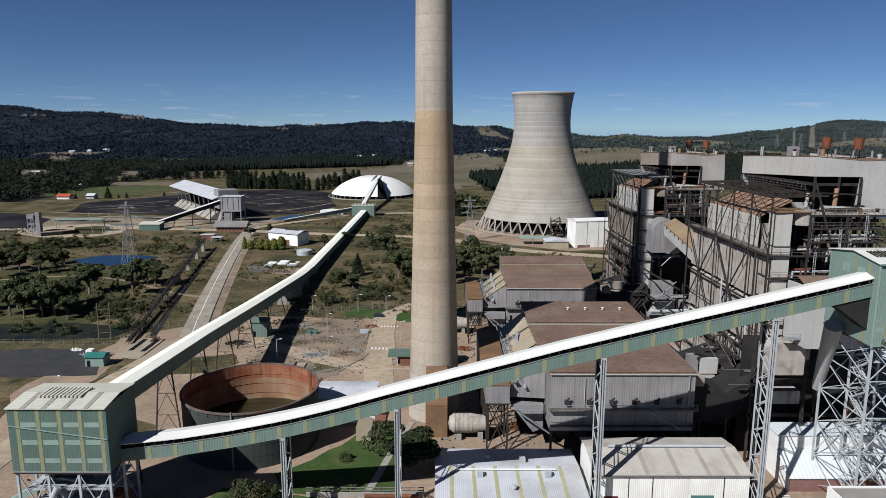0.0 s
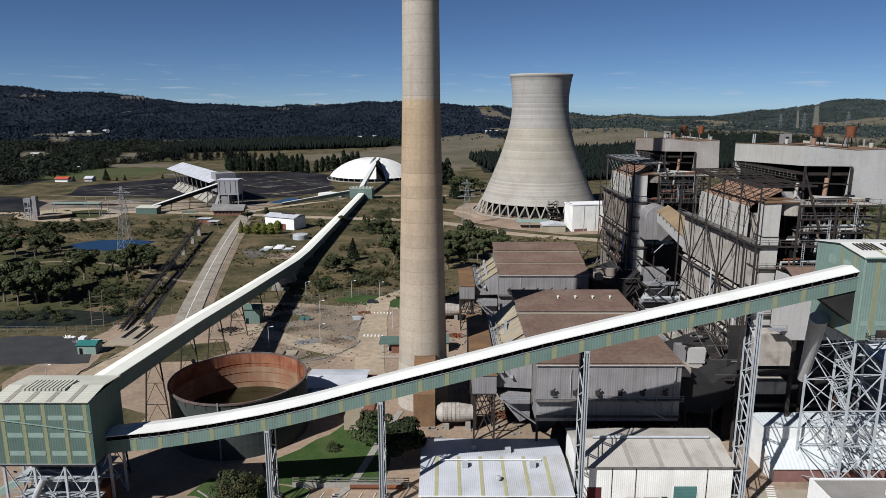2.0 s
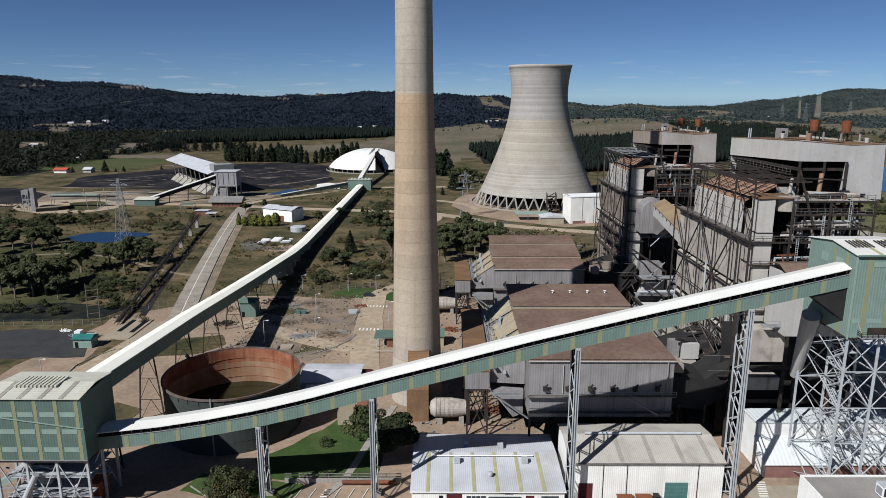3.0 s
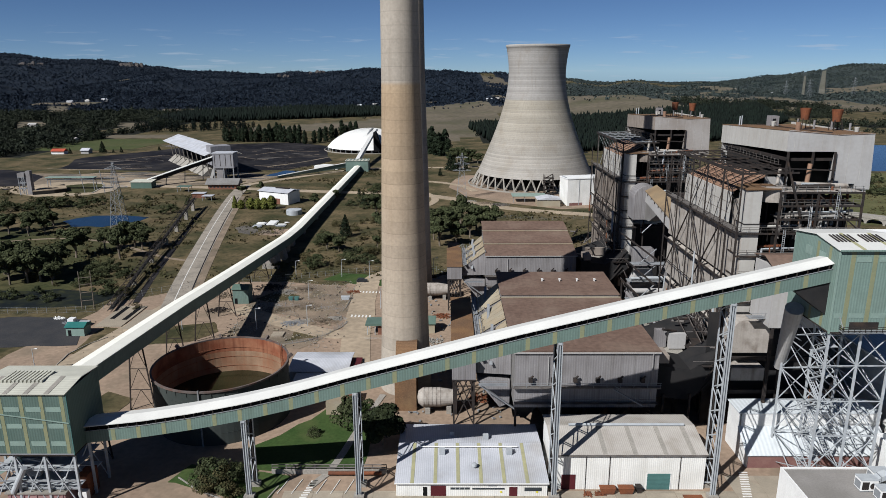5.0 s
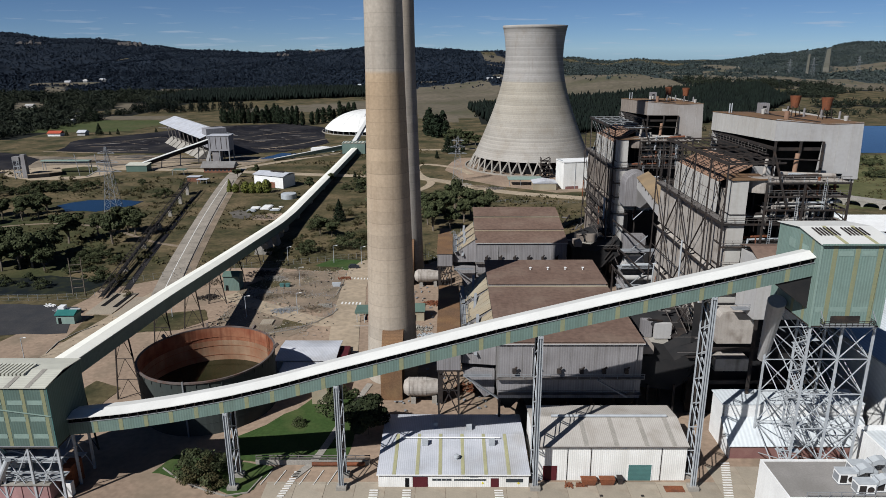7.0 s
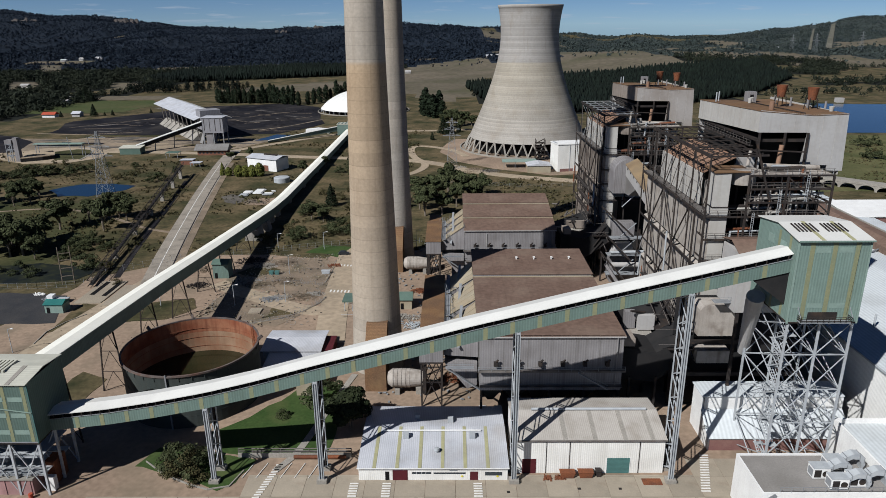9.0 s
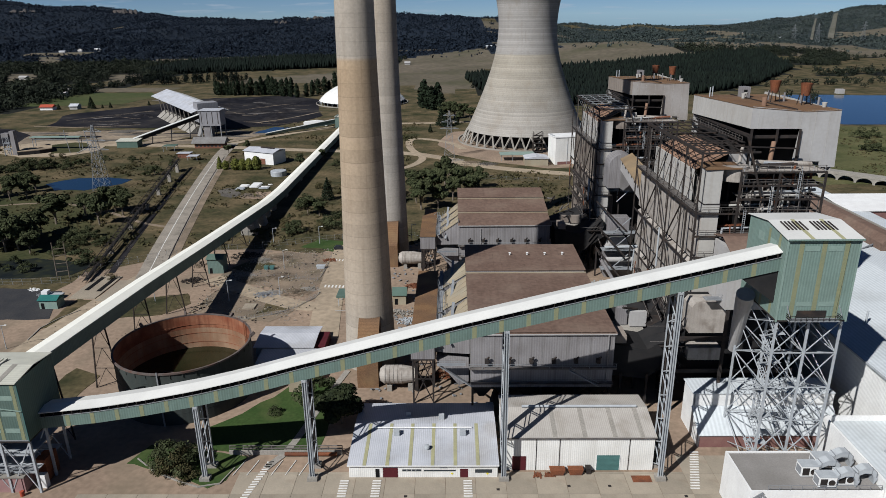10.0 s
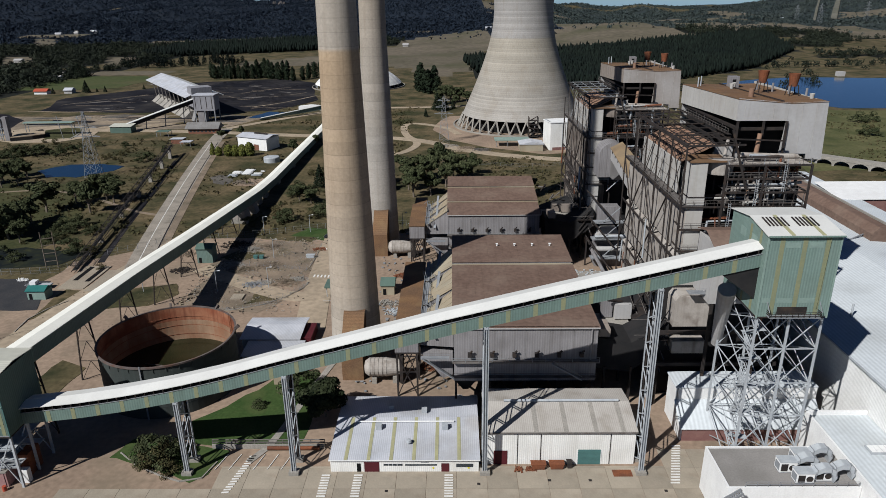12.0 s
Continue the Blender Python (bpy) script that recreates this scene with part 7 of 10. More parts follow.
hb = thing("pump_shed", 70, 250, 0, "small cream shed near the cooling tower", "shed")
part("wall_shell", Shape().box(66.5, 80.5, 245, 256, 0, 4.2), M["tan_roof"], hb)
part("roof", Shape().prism([(66, 4.2), (81, 4.2), (81, 4.5), (73.5, 5.8), (66, 4.5)], "y", 244.6, 256.4), M["grey_roof_x"], hb)
cb = thing("flat_canopy", 54, 262, 0, "long flat canopy on posts by the cooling tower", "canopy")
part("roof", Shape().box(52, 74, 258, 268, 4.0, 4.4), M["pale_sheet"], cb)
for x in (53, 60, 67, 73):
    part("post", Shape().beam((x, 259, 0), (x, 259, 4), 0.3), M["grey_steel"], cb)
stt = thing("stair_tower", 80, 287, 0, "dark steel stair tower against the cooling tower", "stair tower")
for x in (76, 82):
    for y in (284, 289):
        part("post", Shape().beam((x, y, 0), (x, y, 14), 0.4), M["dark_steel"], stt)
for i in range(5):
    part("landing", Shape().box(76, 82, 284, 289, 2.6 * i + 1, 2.6 * i + 1.2), M["dark_steel"], stt)
    part("flight", Shape().beam((76, 285, 2.6 * i + 1), (82, 288, 2.6 * i + 3.6), 0.9, 0.25), M["dark_steel"], stt)


def pylon(x, y, h, w, group, z=0.0):
    t = thing("transmission_pylon", x, y, z, "grey lattice transmission pylon with cross-arms", "pylon", group)
    st = M["grey_steel"]
    half = lambda u: (w / 2) * (1 - u) + 0.35
    n = 9
    for sx in (-1, 1):
        for sy in (-1, 1):
            part("leg", Shape().beam((x + sx * half(0), y + sy * half(0), z), (x + sx * half(1), y + sy * half(1), z + h), 0.17), st, t)
    for i in range(n):
        a, b = i / n, (i + 1) / n
        for f in range(4):
            c = [(-1, -1), (1, -1), (1, 1), (-1, 1)]
            p, q = c[f], c[(f + 1) % 4]
            part("brace", Shape().beam((x + p[0] * half(a), y + p[1] * half(a), z + h * a), (x + q[0] * half(b), y + q[1] * half(b), z + h * b), 0.09), st, t)
            part("brace", Shape().beam((x + q[0] * half(a), y + q[1] * half(a), z + h * a), (x + p[0] * half(b), y + p[1] * half(b), z + h * b), 0.09), st, t)
    for u, l in ((0.62, 0.20), (0.76, 0.17), (0.9, 0.13)):
        part("cross_arm", Shape().beam((x - h * l, y, z + h * u), (x + h * l, y, z + h * u), 0.3).beam((x - h * l, y, z + h * u), (x, y, z + h * (u + 0.05)), 0.18).beam((x + h * l, y, z + h * u), (x, y, z + h * (u + 0.05)), 0.18), st, t)
    return t


pylon(-168.5, 192.5, 35, 6.5, "pylons")
pylon(20, 274, 30, 6, "pylons")
for px, py in ((880, 1500), (1010, 1540), (1180, 1650), (1420, 1900), (960, 1780)):
    pylon(px, py, 44, 9, "pylons", float(ground_z(px, py)))

# ---- silo, loading bridge and open belt on the left ----
so = thing("loading_tower", -277, 292, 0, "grey loading tower with open steel frame", "tower")
part("shaft", Shape().box(-278.4, -275.4, 290.4, 293.6, 0, 16.4), M["clad_grey_x"], so)
for x in (-283.4, -279.4):
    for y in (290, 294):
        part("post", Shape().beam((x, y, 0), (x, y, 12), 0.4), M["grey_steel"], so)
for z in (4, 8, 12):
    part("deck", Shape().box(-283.7, -278.9, 289.7, 294.3, z, z + 0.4), M["grey_steel"], so)
for z in (0, 4, 8):
    part("brace", Shape().beam((-283.4, 290, z), (-279.4, 290, z + 4), 0.25), M["grey_steel"], so)
part("cabin", Shape().box(-283.7, -278.9, 289.7, 294.3, 12.5, 15.0), M["clad_grey_x"], so)
br = thing("loading_bridge", -255, 300, 0, "teal-roofed overhead loading bridge", "bridge")
part("roof", Shape().box(-276, -241, 308, 313, 8.9, 9.4), M["pale_sheet"], br)
part("deck", Shape().box(-275, -242, 309, 312.5, 7.4, 7.8), M["grey_steel"], br)
for x in (-275, -242):
    for y in (309, 312.5):
        part("post", Shape().beam((x, y, 0), (x, y, 8.9), 0.35), M["grey_steel"], br)
for x in (-242, -228):
    part("tie_pole", Shape().beam((x, 296, 0), (x - 2, 296, 16), 0.3), M["grey_steel"], br)
ld = thing("loading_deck", -268, 306, 0, "raised pale loading deck with a dark retaining face", "ramp")
DECK = [(-274.2, 288.5), (-277.1, 299.9), (-271.9, 310.8), (-269.1, 318.9), (-264.1, 312.2), (-257.1, 300.8), (-262.6, 294.9)]
# dark colour carries the shade of the wall's front face
part("retaining_wall", Shape().prism(DECK, "z", 0, 2.5), M["dark_casing"], ld, "retaining wall with its face's shade put into a dark colour")
part("deck", Shape().prism(DECK, "z", 2.5, 2.9), M["sand_pale"], ld)


def open_belt():
    t = thing("open_belt_conveyor", -125, 150, 0, "dark open truss conveyor raised on short piers", "conveyor")
    A, B = Vector((-107, 56, 0.8)), Vector((-145.5, 243, 6.0))
    d = (B - A)
    q = Vector((d.y, -d.x, 0)).normalized() * 1.2
    for s_ in (-1, 1):
        for dz in (0, 2.2):
            part("chord", Shape().beam(A + q * s_ + Vector((0, 0, dz)), B + q * s_ + Vector((0, 0, dz)), 0.2), M["dark_steel"], t)
    n = 44
    for i in range(n):
        p, e = A.lerp(B, i / n), A.lerp(B, (i + 1) / n)
        br_ = Shape()
        for s_ in (-1, 1):
            br_.beam(p + q * s_ + Vector((0, 0, 0 if i % 2 else 2.2)), e + q * s_ + Vector((0, 0, 2.2 if i % 2 else 0)), 0.12)
        br_.beam(p + q + Vector((0, 0, 2.2)), p - q + Vector((0, 0, 2.2)), 0.16)
        part("lattice", br_, M["dark_steel"], t)
    part("belt", Shape().beam(A + Vector((0, 0, 0.4)), B + Vector((0, 0, 0.4)), 1.5, 0.12), M["rubber"], t)
    for u in (0.17, 0.34, 0.51, 0.66, 0.82, 0.95):
        p = A.lerp(B, u)
        part("pier", Shape().box(p.x - 0.9, p.x + 0.9, p.y - 0.5, p.y + 0.5, 0, p.z - 0.15), M["concrete"], t)


open_belt()
strip("ditch", [(-103, 66), (-112, 105), (-121, 150), (-138, 228)], 2.4, M["coal"], 0.09, "coal-stained ditch beside the open conveyor", "ditch")
strip("road_shoulder", [(-80.6, 58), (-90, 97), (-110, 191), (-128, 283)], 3.2, M["rubble"], 0.11, "gravel shoulder beside the worn road", "shoulder")
strip("wheel_rut", [(-83.2, 62), (-92.6, 100), (-112.4, 190), (-130, 280)], 0.5, M["coal"], 0.18, "dark rut along the road edge", "rut")
strip("road_line", [(-88.3, 62), (-97.5, 100), (-117.2, 190), (-134.5, 280)], 0.28, M["line_white"], 0.175, "faded white road line", "road marking")

# ---- viaduct and lakeside ----
va = thing("viaduct", 255, 190, 0, "low arched stone viaduct across the marsh", "viaduct")
deckA, deckB = Vector((215, 222, 0)), Vector((310, 128, 0))
dv = (deckB - deckA).normalized()
qv = Vector((-dv.y, dv.x, 0))
part("deck", Shape().beam(deckA + Vector((0, 0, 3.6)) + qv * 3, deckB + Vector((0, 0, 3.6)) + qv * 3, 9, 0.9), M["concrete"], va)
na = 15
for i in range(na):
    p = deckA.lerp(deckB, i / na)
    e = deckA.lerp(deckB, (i + 1) / na)
    w = (deckB - deckA).length / na
    c = [p - dv * 0.6 - qv * 1.3, p + dv * 0.6 - qv * 1.3, p + dv * 0.6 + qv * 7.3, p - dv * 0.6 + qv * 7.3]
    part("pier", Shape().add([(k.x, k.y, 0) for k in c] + [(k.x, k.y, 3.15) for k in c], [(0, 3, 2, 1), (4, 5, 6, 7), (0, 1, 5, 4), (1, 2, 6, 5), (2, 3, 7, 6), (3, 0, 4, 7)]), M["concrete"], va)
    m_ = p.lerp(e, 0.5)
    r = w / 2 - 0.6
    sp = Shape()
    for k in range(10):
        a0, a1 = math.pi * k / 10, math.pi * (k + 1) / 10
        p0, p1 = m_ + dv * (r * math.cos(a0)) - qv * 1.35, m_ + dv * (r * math.cos(a1)) - qv * 1.35
        q0, q1 = p0 + qv * 8.6, p1 + qv * 8.6
        z0_, z1_ = 0.6 + r * 0.62 * math.sin(a0), 0.6 + r * 0.62 * math.sin(a1)
        sp.add([(p0.x, p0.y, z0_), (p1.x, p1.y, z1_), (p1.x, p1.y, 3.2), (p0.x, p0.y, 3.2)], [(0, 1, 2, 3)])
        sp.add([(p0.x, p0.y, z0_), (p1.x, p1.y, z1_), (q1.x, q1.y, z1_), (q0.x, q0.y, z0_)], [(0, 1, 2, 3)])
    part("arch", sp, M["concrete"], va)
part("parapet", Shape().beam(deckA + Vector((0, 0, 4.3)) - qv * 1.3, deckB + Vector((0, 0, 4.3)) - qv * 1.3, 0.4, 0.6), M["concrete"], va)
solo("boat_house", Shape().box(454, 462, 612, 618, 0, 5), M["clad_pale_x"], "pale block-shaped intake house at the water's edge", "building", base=(458, 618, 0))
for hx, hy, hw in ((-392, 532, 13), ):
    t = thing("farm_house", hx, hy, 0, "long low farm house with a bright red roof", "house")
    part("wall_shell", Shape().box(hx - hw / 2, hx + hw / 2, hy - 4, hy + 4, 0, 3), M["white_plain"], t)
    part("roof", Shape().prism([(hy - 5, 3), (hy + 5, 3), (hy, 5.4)], "x", hx - hw / 2 - 0.6, hx + hw / 2 + 0.6), M["red_roof"], t)
HOUSES = [(-366, 536), (-445, 655), (-462, 700)] + [(-930 + 17 * i + (i * 29) % 11, 1540 + (i * 37) % 60) for i in range(5)] + [(980, 1960), (1010, 1965), (900, 1990), (-160, 1420), (-190, 1400), (-60, 1130), (-640, 900), (110, 1480), (130, 1490)]
for i, (hx, hy) in enumerate(HOUSES):
    z = float(ground_z(hx, hy))
    w = 4 + (i * 5) % 4
    t = thing("farm_house", hx, hy, z, "small pale farm house among trees", "house", "farm houses")
    part("wall_shell", Shape().box(hx - w, hx + w, hy - 4, hy + 4, z - 2, z + 3.2), M["clad_pale_x"], t)
    part("roof", Shape().prism([(hy - 5, z + 3.2), (hy + 5, z + 3.2), (hy, z + 5.6)], "x", hx - w - 0.6, hx + w + 0.6), M["clad_pale_x"] if i % 3 else M["grey_roof_x"], t)


for slope, half_w in ((0.5395, 9), (0.5130, 4)):
    rib = Shape()
    steps = np.linspace(1750, 3060, 60)
    for yy in steps:
        xx = 12 + slope * (yy + 165)
        rib.v += [(xx - half_w, yy, float(ground_z(xx - half_w, yy)) + 6), (xx + half_w, yy, float(ground_z(xx + half_w, yy)) + 6)]
    rib.f = [(2 * i, 2 * i + 1, 2 * i + 3, 2 * i + 2) for i in range(len(steps) - 1)]
    solo("cutting", rib, M["cleared"], "bare pale power-line cutting up the wooded hill", "cutting", kind="structure")
M["rock"] = material("sandstone", (0.19, 0.17, 0.155), (0.11, 0.10, 0.095), 0.05, 0.9, fine=0.3)

# ---- vegetation ----
rng = random.Random(5)


def clump(s, c, r, size, k):
    """k small leaf sprays scattered in an ellipsoid."""
    for _ in range(k):
        a, b, w = rng.uniform(0, 2 * math.pi), math.acos(rng.uniform(-0.9, 1)), rng.uniform(0.55, 1) ** 0.6
        p = Vector((c[0] + r[0] * w * math.sin(b) * math.cos(a), c[1] + r[1] * w * math.sin(b) * math.sin(a), c[2] + r[2] * w * math.cos(b)))
        face = Vector((math.sin(b) * math.cos(a) + rng.gauss(0, 0.4), math.sin(b) * math.sin(a) + rng.gauss(0, 0.4), math.cos(b) + rng.gauss(0, 0.4) + 0.2))
        u = face.cross(Vector((rng.gauss(0, 1), rng.gauss(0, 1), rng.gauss(0, 1)))).normalized()
        v = face.cross(u).normalized() * size * rng.uniform(0.5, 1.0)
        u = u * size * rng.uniform(0.6, 1.3)
        s.add([p - u, p + v * 0.9, p + u, p - v], [(0, 1, 2, 3)])


def tree_kind(name, seed, h, spread, lobes, leaves, mat, label, category, conifer=False, trunk=True, low=0.34):
    rng.seed(seed)
    t = thing(name, 0, 0, 0, label, category)
    s = Shape()
    if trunk:
        tr = Shape().tube((0, 0, -0.2), (0.1 * h * rng.uniform(-0.5, 0.5), 0, h * 0.45), 0.03 * h, 0.018 * h, 7)
        if conifer:
            tr = Shape().tube((0, 0, -0.2), (0, 0, h * 0.9), 0.022 * h, 0.006 * h, 7)
    if conifer:
        for i in range(9):
            u = i / 8
            z, r = h * (0.12 + 0.83 * u), spread * (1 - u) ** 0.85 + 0.25
            for k in range(max(4, int(9 * (1 - u)))):
                a = 2 * math.pi * k / max(4, int(9 * (1 - u))) + i
                clump(s, (r * 0.62 * math.cos(a), r * 0.62 * math.sin(a), z), (r * 0.45, r * 0.45, h * 0.05), 0.03 * h, leaves)
    else:
        for i in range(lobes):
            a, d = 2 * math.pi * i / lobes + rng.uniform(-0.5, 0.5), spread * rng.uniform(0.15, 0.8) if i else 0
            z = h * (rng.uniform(low, 0.8) if i else 0.8)
            r = spread * rng.uniform(0.22, 0.46)
            c = (d * math.cos(a), d * math.sin(a), z)
            if trunk:
                tr.tube((0, 0, h * rng.uniform(0.22, 0.4)), (c[0] * 0.9, c[1] * 0.9, z), 0.014 * h, 0.004 * h, 5)
            clump(s, c, (r, r, min(r * 0.72, h * 0.2)), 0.04 * h, leaves)
    if trunk:
        part("trunk", tr, M["bark"], t)
    part("crown", s, mat, t)
    return t


def clipped(name, seed, h, r, taper, label, mat="leaf_bright", size=0.32, ragged=0.15, category="shrub", k=110):
    """A dense shrub or conifer with leaves down to the ground, as one upright egg of small sprays."""
    rng.seed(seed)
    t = thing(name, 0, 0, 0, label, category)
    s = Shape()
    for i in range(15):
        u = i / 14
        rr = r * (math.sin(math.pi * (0.16 + 0.78 * u)) ** 0.6 if taper < 1 else (1 - u) ** 0.6 + 0.08)
        clump(s, (rng.uniform(-ragged, ragged), rng.uniform(-ragged, ragged), h * (0.06 + 0.88 * u)), (rr, rr, h * 0.09), size, k)
    part("crown", s, M[mat], t)
    return t


M["leaf_dense"] = material("dense_dark_leaves", (0.020, 0.028, 0.012), (0.034, 0.042, 0.018), 0.6, 0.8, fine=2.0, bump=0, island=0.35)
KINDS = {
    "gum": [tree_kind("gum_tree", k, 10, 3.7, 20, 120, M["leaf"], "spreading dark olive gum tree with a pale trunk", "tree", low=0.46) for k in (1, 2, 3)],
    "pine": [tree_kind("pine_tree", k, 11, 3.0, 0, 34, M["leaf_dark"], "dark conical pine tree with drooping boughs", "tree", conifer=True) for k in (4, 5)],
    "shade": [tree_kind("shade_tree", 12, 9, 5.0, 30, 330, M["leaf_dense"], "round dense dark shade tree beside the workshop", "tree")],
    "bush": [tree_kind("bush", k, 3.2, 2.4, 9, 150, M["leaf"], "rounded dark green leafy bush", "bush", trunk=False, low=0.15) for k in (6, 7)],
    "shrub": [tree_kind("shrub", 8, 3.2, 2.4, 9, 150, M["leaf_brown"], "brownish olive shrub in rough grass", "shrub", trunk=False, low=0.15)],
    "bright": [clipped("hedge_shrub", 9, 5.0, 2.1, 0.55, "bright yellow-green rounded garden shrub")],
    "spire": [clipped("hedge_conifer", 10, 8.6, 1.9, 1.0, "bright yellow-green columnar garden conifer")],
    "row": [clipped("windbreak_pine", k, 18, 3.6 + 0.5 * (k - 15), 0.6, "tall dark ragged pine in a windbreak row", "leaf_dark", 0.8, 1.0, "tree", 60) for k in (14, 15, 16)],
}
used = set()


def grow(kind, x, y, s=1.0):
    i = int(abs(x * 7 + y * 3)) % len(KINDS[kind])
    src = KINDS[kind][i]
    m = Matrix.Translation((x, y, 0)) @ Matrix.Rotation((x * 1.7 + y) % 6.28, 4, "Z") @ Matrix.Diagonal((s, s, s * (0.9 + 0.2 * ((x * 13) % 1)), 1))
    if (kind, i) not in used:
        used.add((kind, i))
        src.matrix_basis = m
        return src
    return copy_thing(src, m)


more = random.Random(21)
for kind, places in {
    "gum": [(-212 - more.uniform(0, 70), 70 + more.uniform(0, 98), more.uniform(0.8, 1.5)) for _ in range(14)] + [(-158, 128, 1.4), (-156, 113, 1.05), (-137.6, 127, 1.3), (-151, 141, 1.1), (-140, 147, 1.25), (-144, 146, 1.2), (-134, 142, 1.1),
            (-153, 92, 1.3), (-157, 90, 1.3), (-150, 96, 1.15), (-154, 102, 1.3), (-161, 97, 1.35), (-165, 104, 1.3), (-163, 88, 1.2), (-171, 92, 1.3), (-174, 102, 1.3), (-178, 112, 1.2), (-146, 88, 0.9), (-199, 174, 1.0), (-205, 170, 1.1), (-202, 187, 1.0), (-211, 181, 1.1), (-218, 174, 1.1), (-212, 193, 1.0), (-230, 178, 1.2), (-240, 190, 1.1), (-256, 186, 1.2),
            (-31, 221, 1.3), (-27, 214, 1.1), (-20, 160, 1.5), (-16, 168, 1.4),
            (-12, 156, 1.3), (-23, 146, 0.6), (-46, 141, 0.9), (-40, 138, 0.75), (7, 148, 1.5), (13, 168, 1.6), (18, 196, 1.5), (26, 182, 1.4), (10, 182, 1.3), (22, 165, 1.2), (32, 172, 1.2), (4, 160, 1.2), (15, 150, 1.1), (36, 190, 1.1), (2, 176, 1.3),
            (57, 150, 0.9), (62, 152, 0.85), (14, 436, 1.3), (24, 446, 1.4), (32, 452, 1.3), (38, 446, 1.0), (28, 420, 1.0), (20, 462, 1.4), (-120, 300, 0.7), (-131, 292, 0.6), (-154, 226, 0.6), (-147, 236, 0.7),
            (-72, 246, 0.8), (-62, 268, 0.7)],
    "shade": [(-3.8, -30, 1.08)],
    "pine": [(-41.3, 167.5, 1.15), (-42, 252, 0.8), (16.5, 399, 1.5), (13, 402, 1.4), (20, 404, 1.3), (4.6, 372, 0.8), (26, 412, 1.0), (-435, 686, 1.7), (-428, 686, 1.9), (-444, 690, 1.5), (-349, 536, 1.2), (-380, 530, 0.9), (-340, 540, 0.6), (-332, 541, 0.6), (-300, 560, 0.7), (-50, 290, 0.6)],
    "bush": [(-252, 237, 1.7), (-248, 240, 1.8), (-244, 240, 1.7), (-240, 243, 1.8), (-236, 244, 1.7), (-232, 247, 1.6), (-230, 250, 1.4), (-217, 245, 1.3), (-212, 253, 1.2), (-137, 105, 1.2), (-132, 108, 1.25), (-120, 77, 1.4), (-116, 76, 1.3), (-257, 232, 1.6), (-262, 240, 1.6), (-188, 271, 0.8), (-154, 232, 0.9), (-46, 113, 1.4),
             (-29, 121, 1.6), (-34, 124, 1.1), (-13, -19.5, 1.6), (-36, -46, 1.35), (-38.8, -44.6, 1.2), (-33.6, -45.4, 1.0), (-48, 112, 1.1), (-60, 107, 1.0), (-23, 118, 1.0), (-40, 296, 1.2), (-52, 150, 0.9), (-20, -26, 0.5), (297, 285, 1.6), (303, 282, 1.4), (320, 332, 1.8), (332, 336, 1.6), (340, 300, 1.4)],
    "shrub": [(-37.4, -47.8, 1.2), (-34.4, -47.6, 1.3), (-32, -49.4, 0.9), (-36, 116, 1.2), (-26, 130, 1.3), (-52, 122, 1.1), (-20, 135, 1.2), (-16, 128, 1.0), (-30, 200, 1.2), (-45, 190, 1.3), (-38, 180, 1.1), (-110, 74, 1.0), (-100, 60, 0.7), (310, 300, 1.2), (350, 320, 1.3)],
    "spire": [(-121, 243, 1.0)],
    "bright": [(-116.6, 241, 1.15), (-110, 239.6, 1.4), (-105.6, 239, 1.3), (-101.6, 239.4, 1.35), (-97.4, 240.4, 1.4)],
    "row": [(x, y + more.uniform(-5, 5), more.uniform(0.75, 1.2)) for x, y in [(-262 + 5.2 * i + more.uniform(-2, 2), 654 - 0.5 * i) for i in range(15)] + [(-184 + 5.5 * i + more.uniform(-2, 2), 644 - 3.5 * i) for i in range(6)] + [(-146 + 4.5 * i, 632 + 12 * i) for i in range(9)]]
           + [(-5, 520, 1.35), (-1, 512, 1.3), (3, 506, 1.4), (7, 514, 1.25), (11, 503, 1.1), (-8, 528, 1.2)],
}.items():
    for x, y, s in places:
        grow(kind, x, y, s)
heath = random.Random(44)
for _ in range(260):
    x, y = (heath.uniform(-320, -128), heath.uniform(80, 290)) if heath.random() < 0.62 else (heath.uniform(-56, -6), heath.uniform(108, 330))
    if noise.noise(Vector((x / 26, y / 26, 9.0))) < -0.02 or inside(x, y, [(-218, 200), (-202, 230), (-156, 222), (-156, 198), (-178, 182), (-204, 186)]) or (-150 < x < -104 and abs(x + 86 + (y - 56) * 0.213) < 12) or abs(x + 107 + (y - 56) * 0.206) < 6:
        continue
    grow("bush" if heath.random() < 0.55 else "shrub", x, y, heath.uniform(0.35, 1.15))
for _ in range(14):
    x, y = heath.uniform(-168, -112), heath.uniform(64, 104)
    if abs(x + 107 + (y - 56) * 0.206) > 5:
        grow("bush", x, y, heath.uniform(0.5, 1.0))
for x, y, s in ((-180, 66, 1.0), (-188, 84, 1.2), (-186, 100, 1.1)):
    grow("gum", x, y, s)


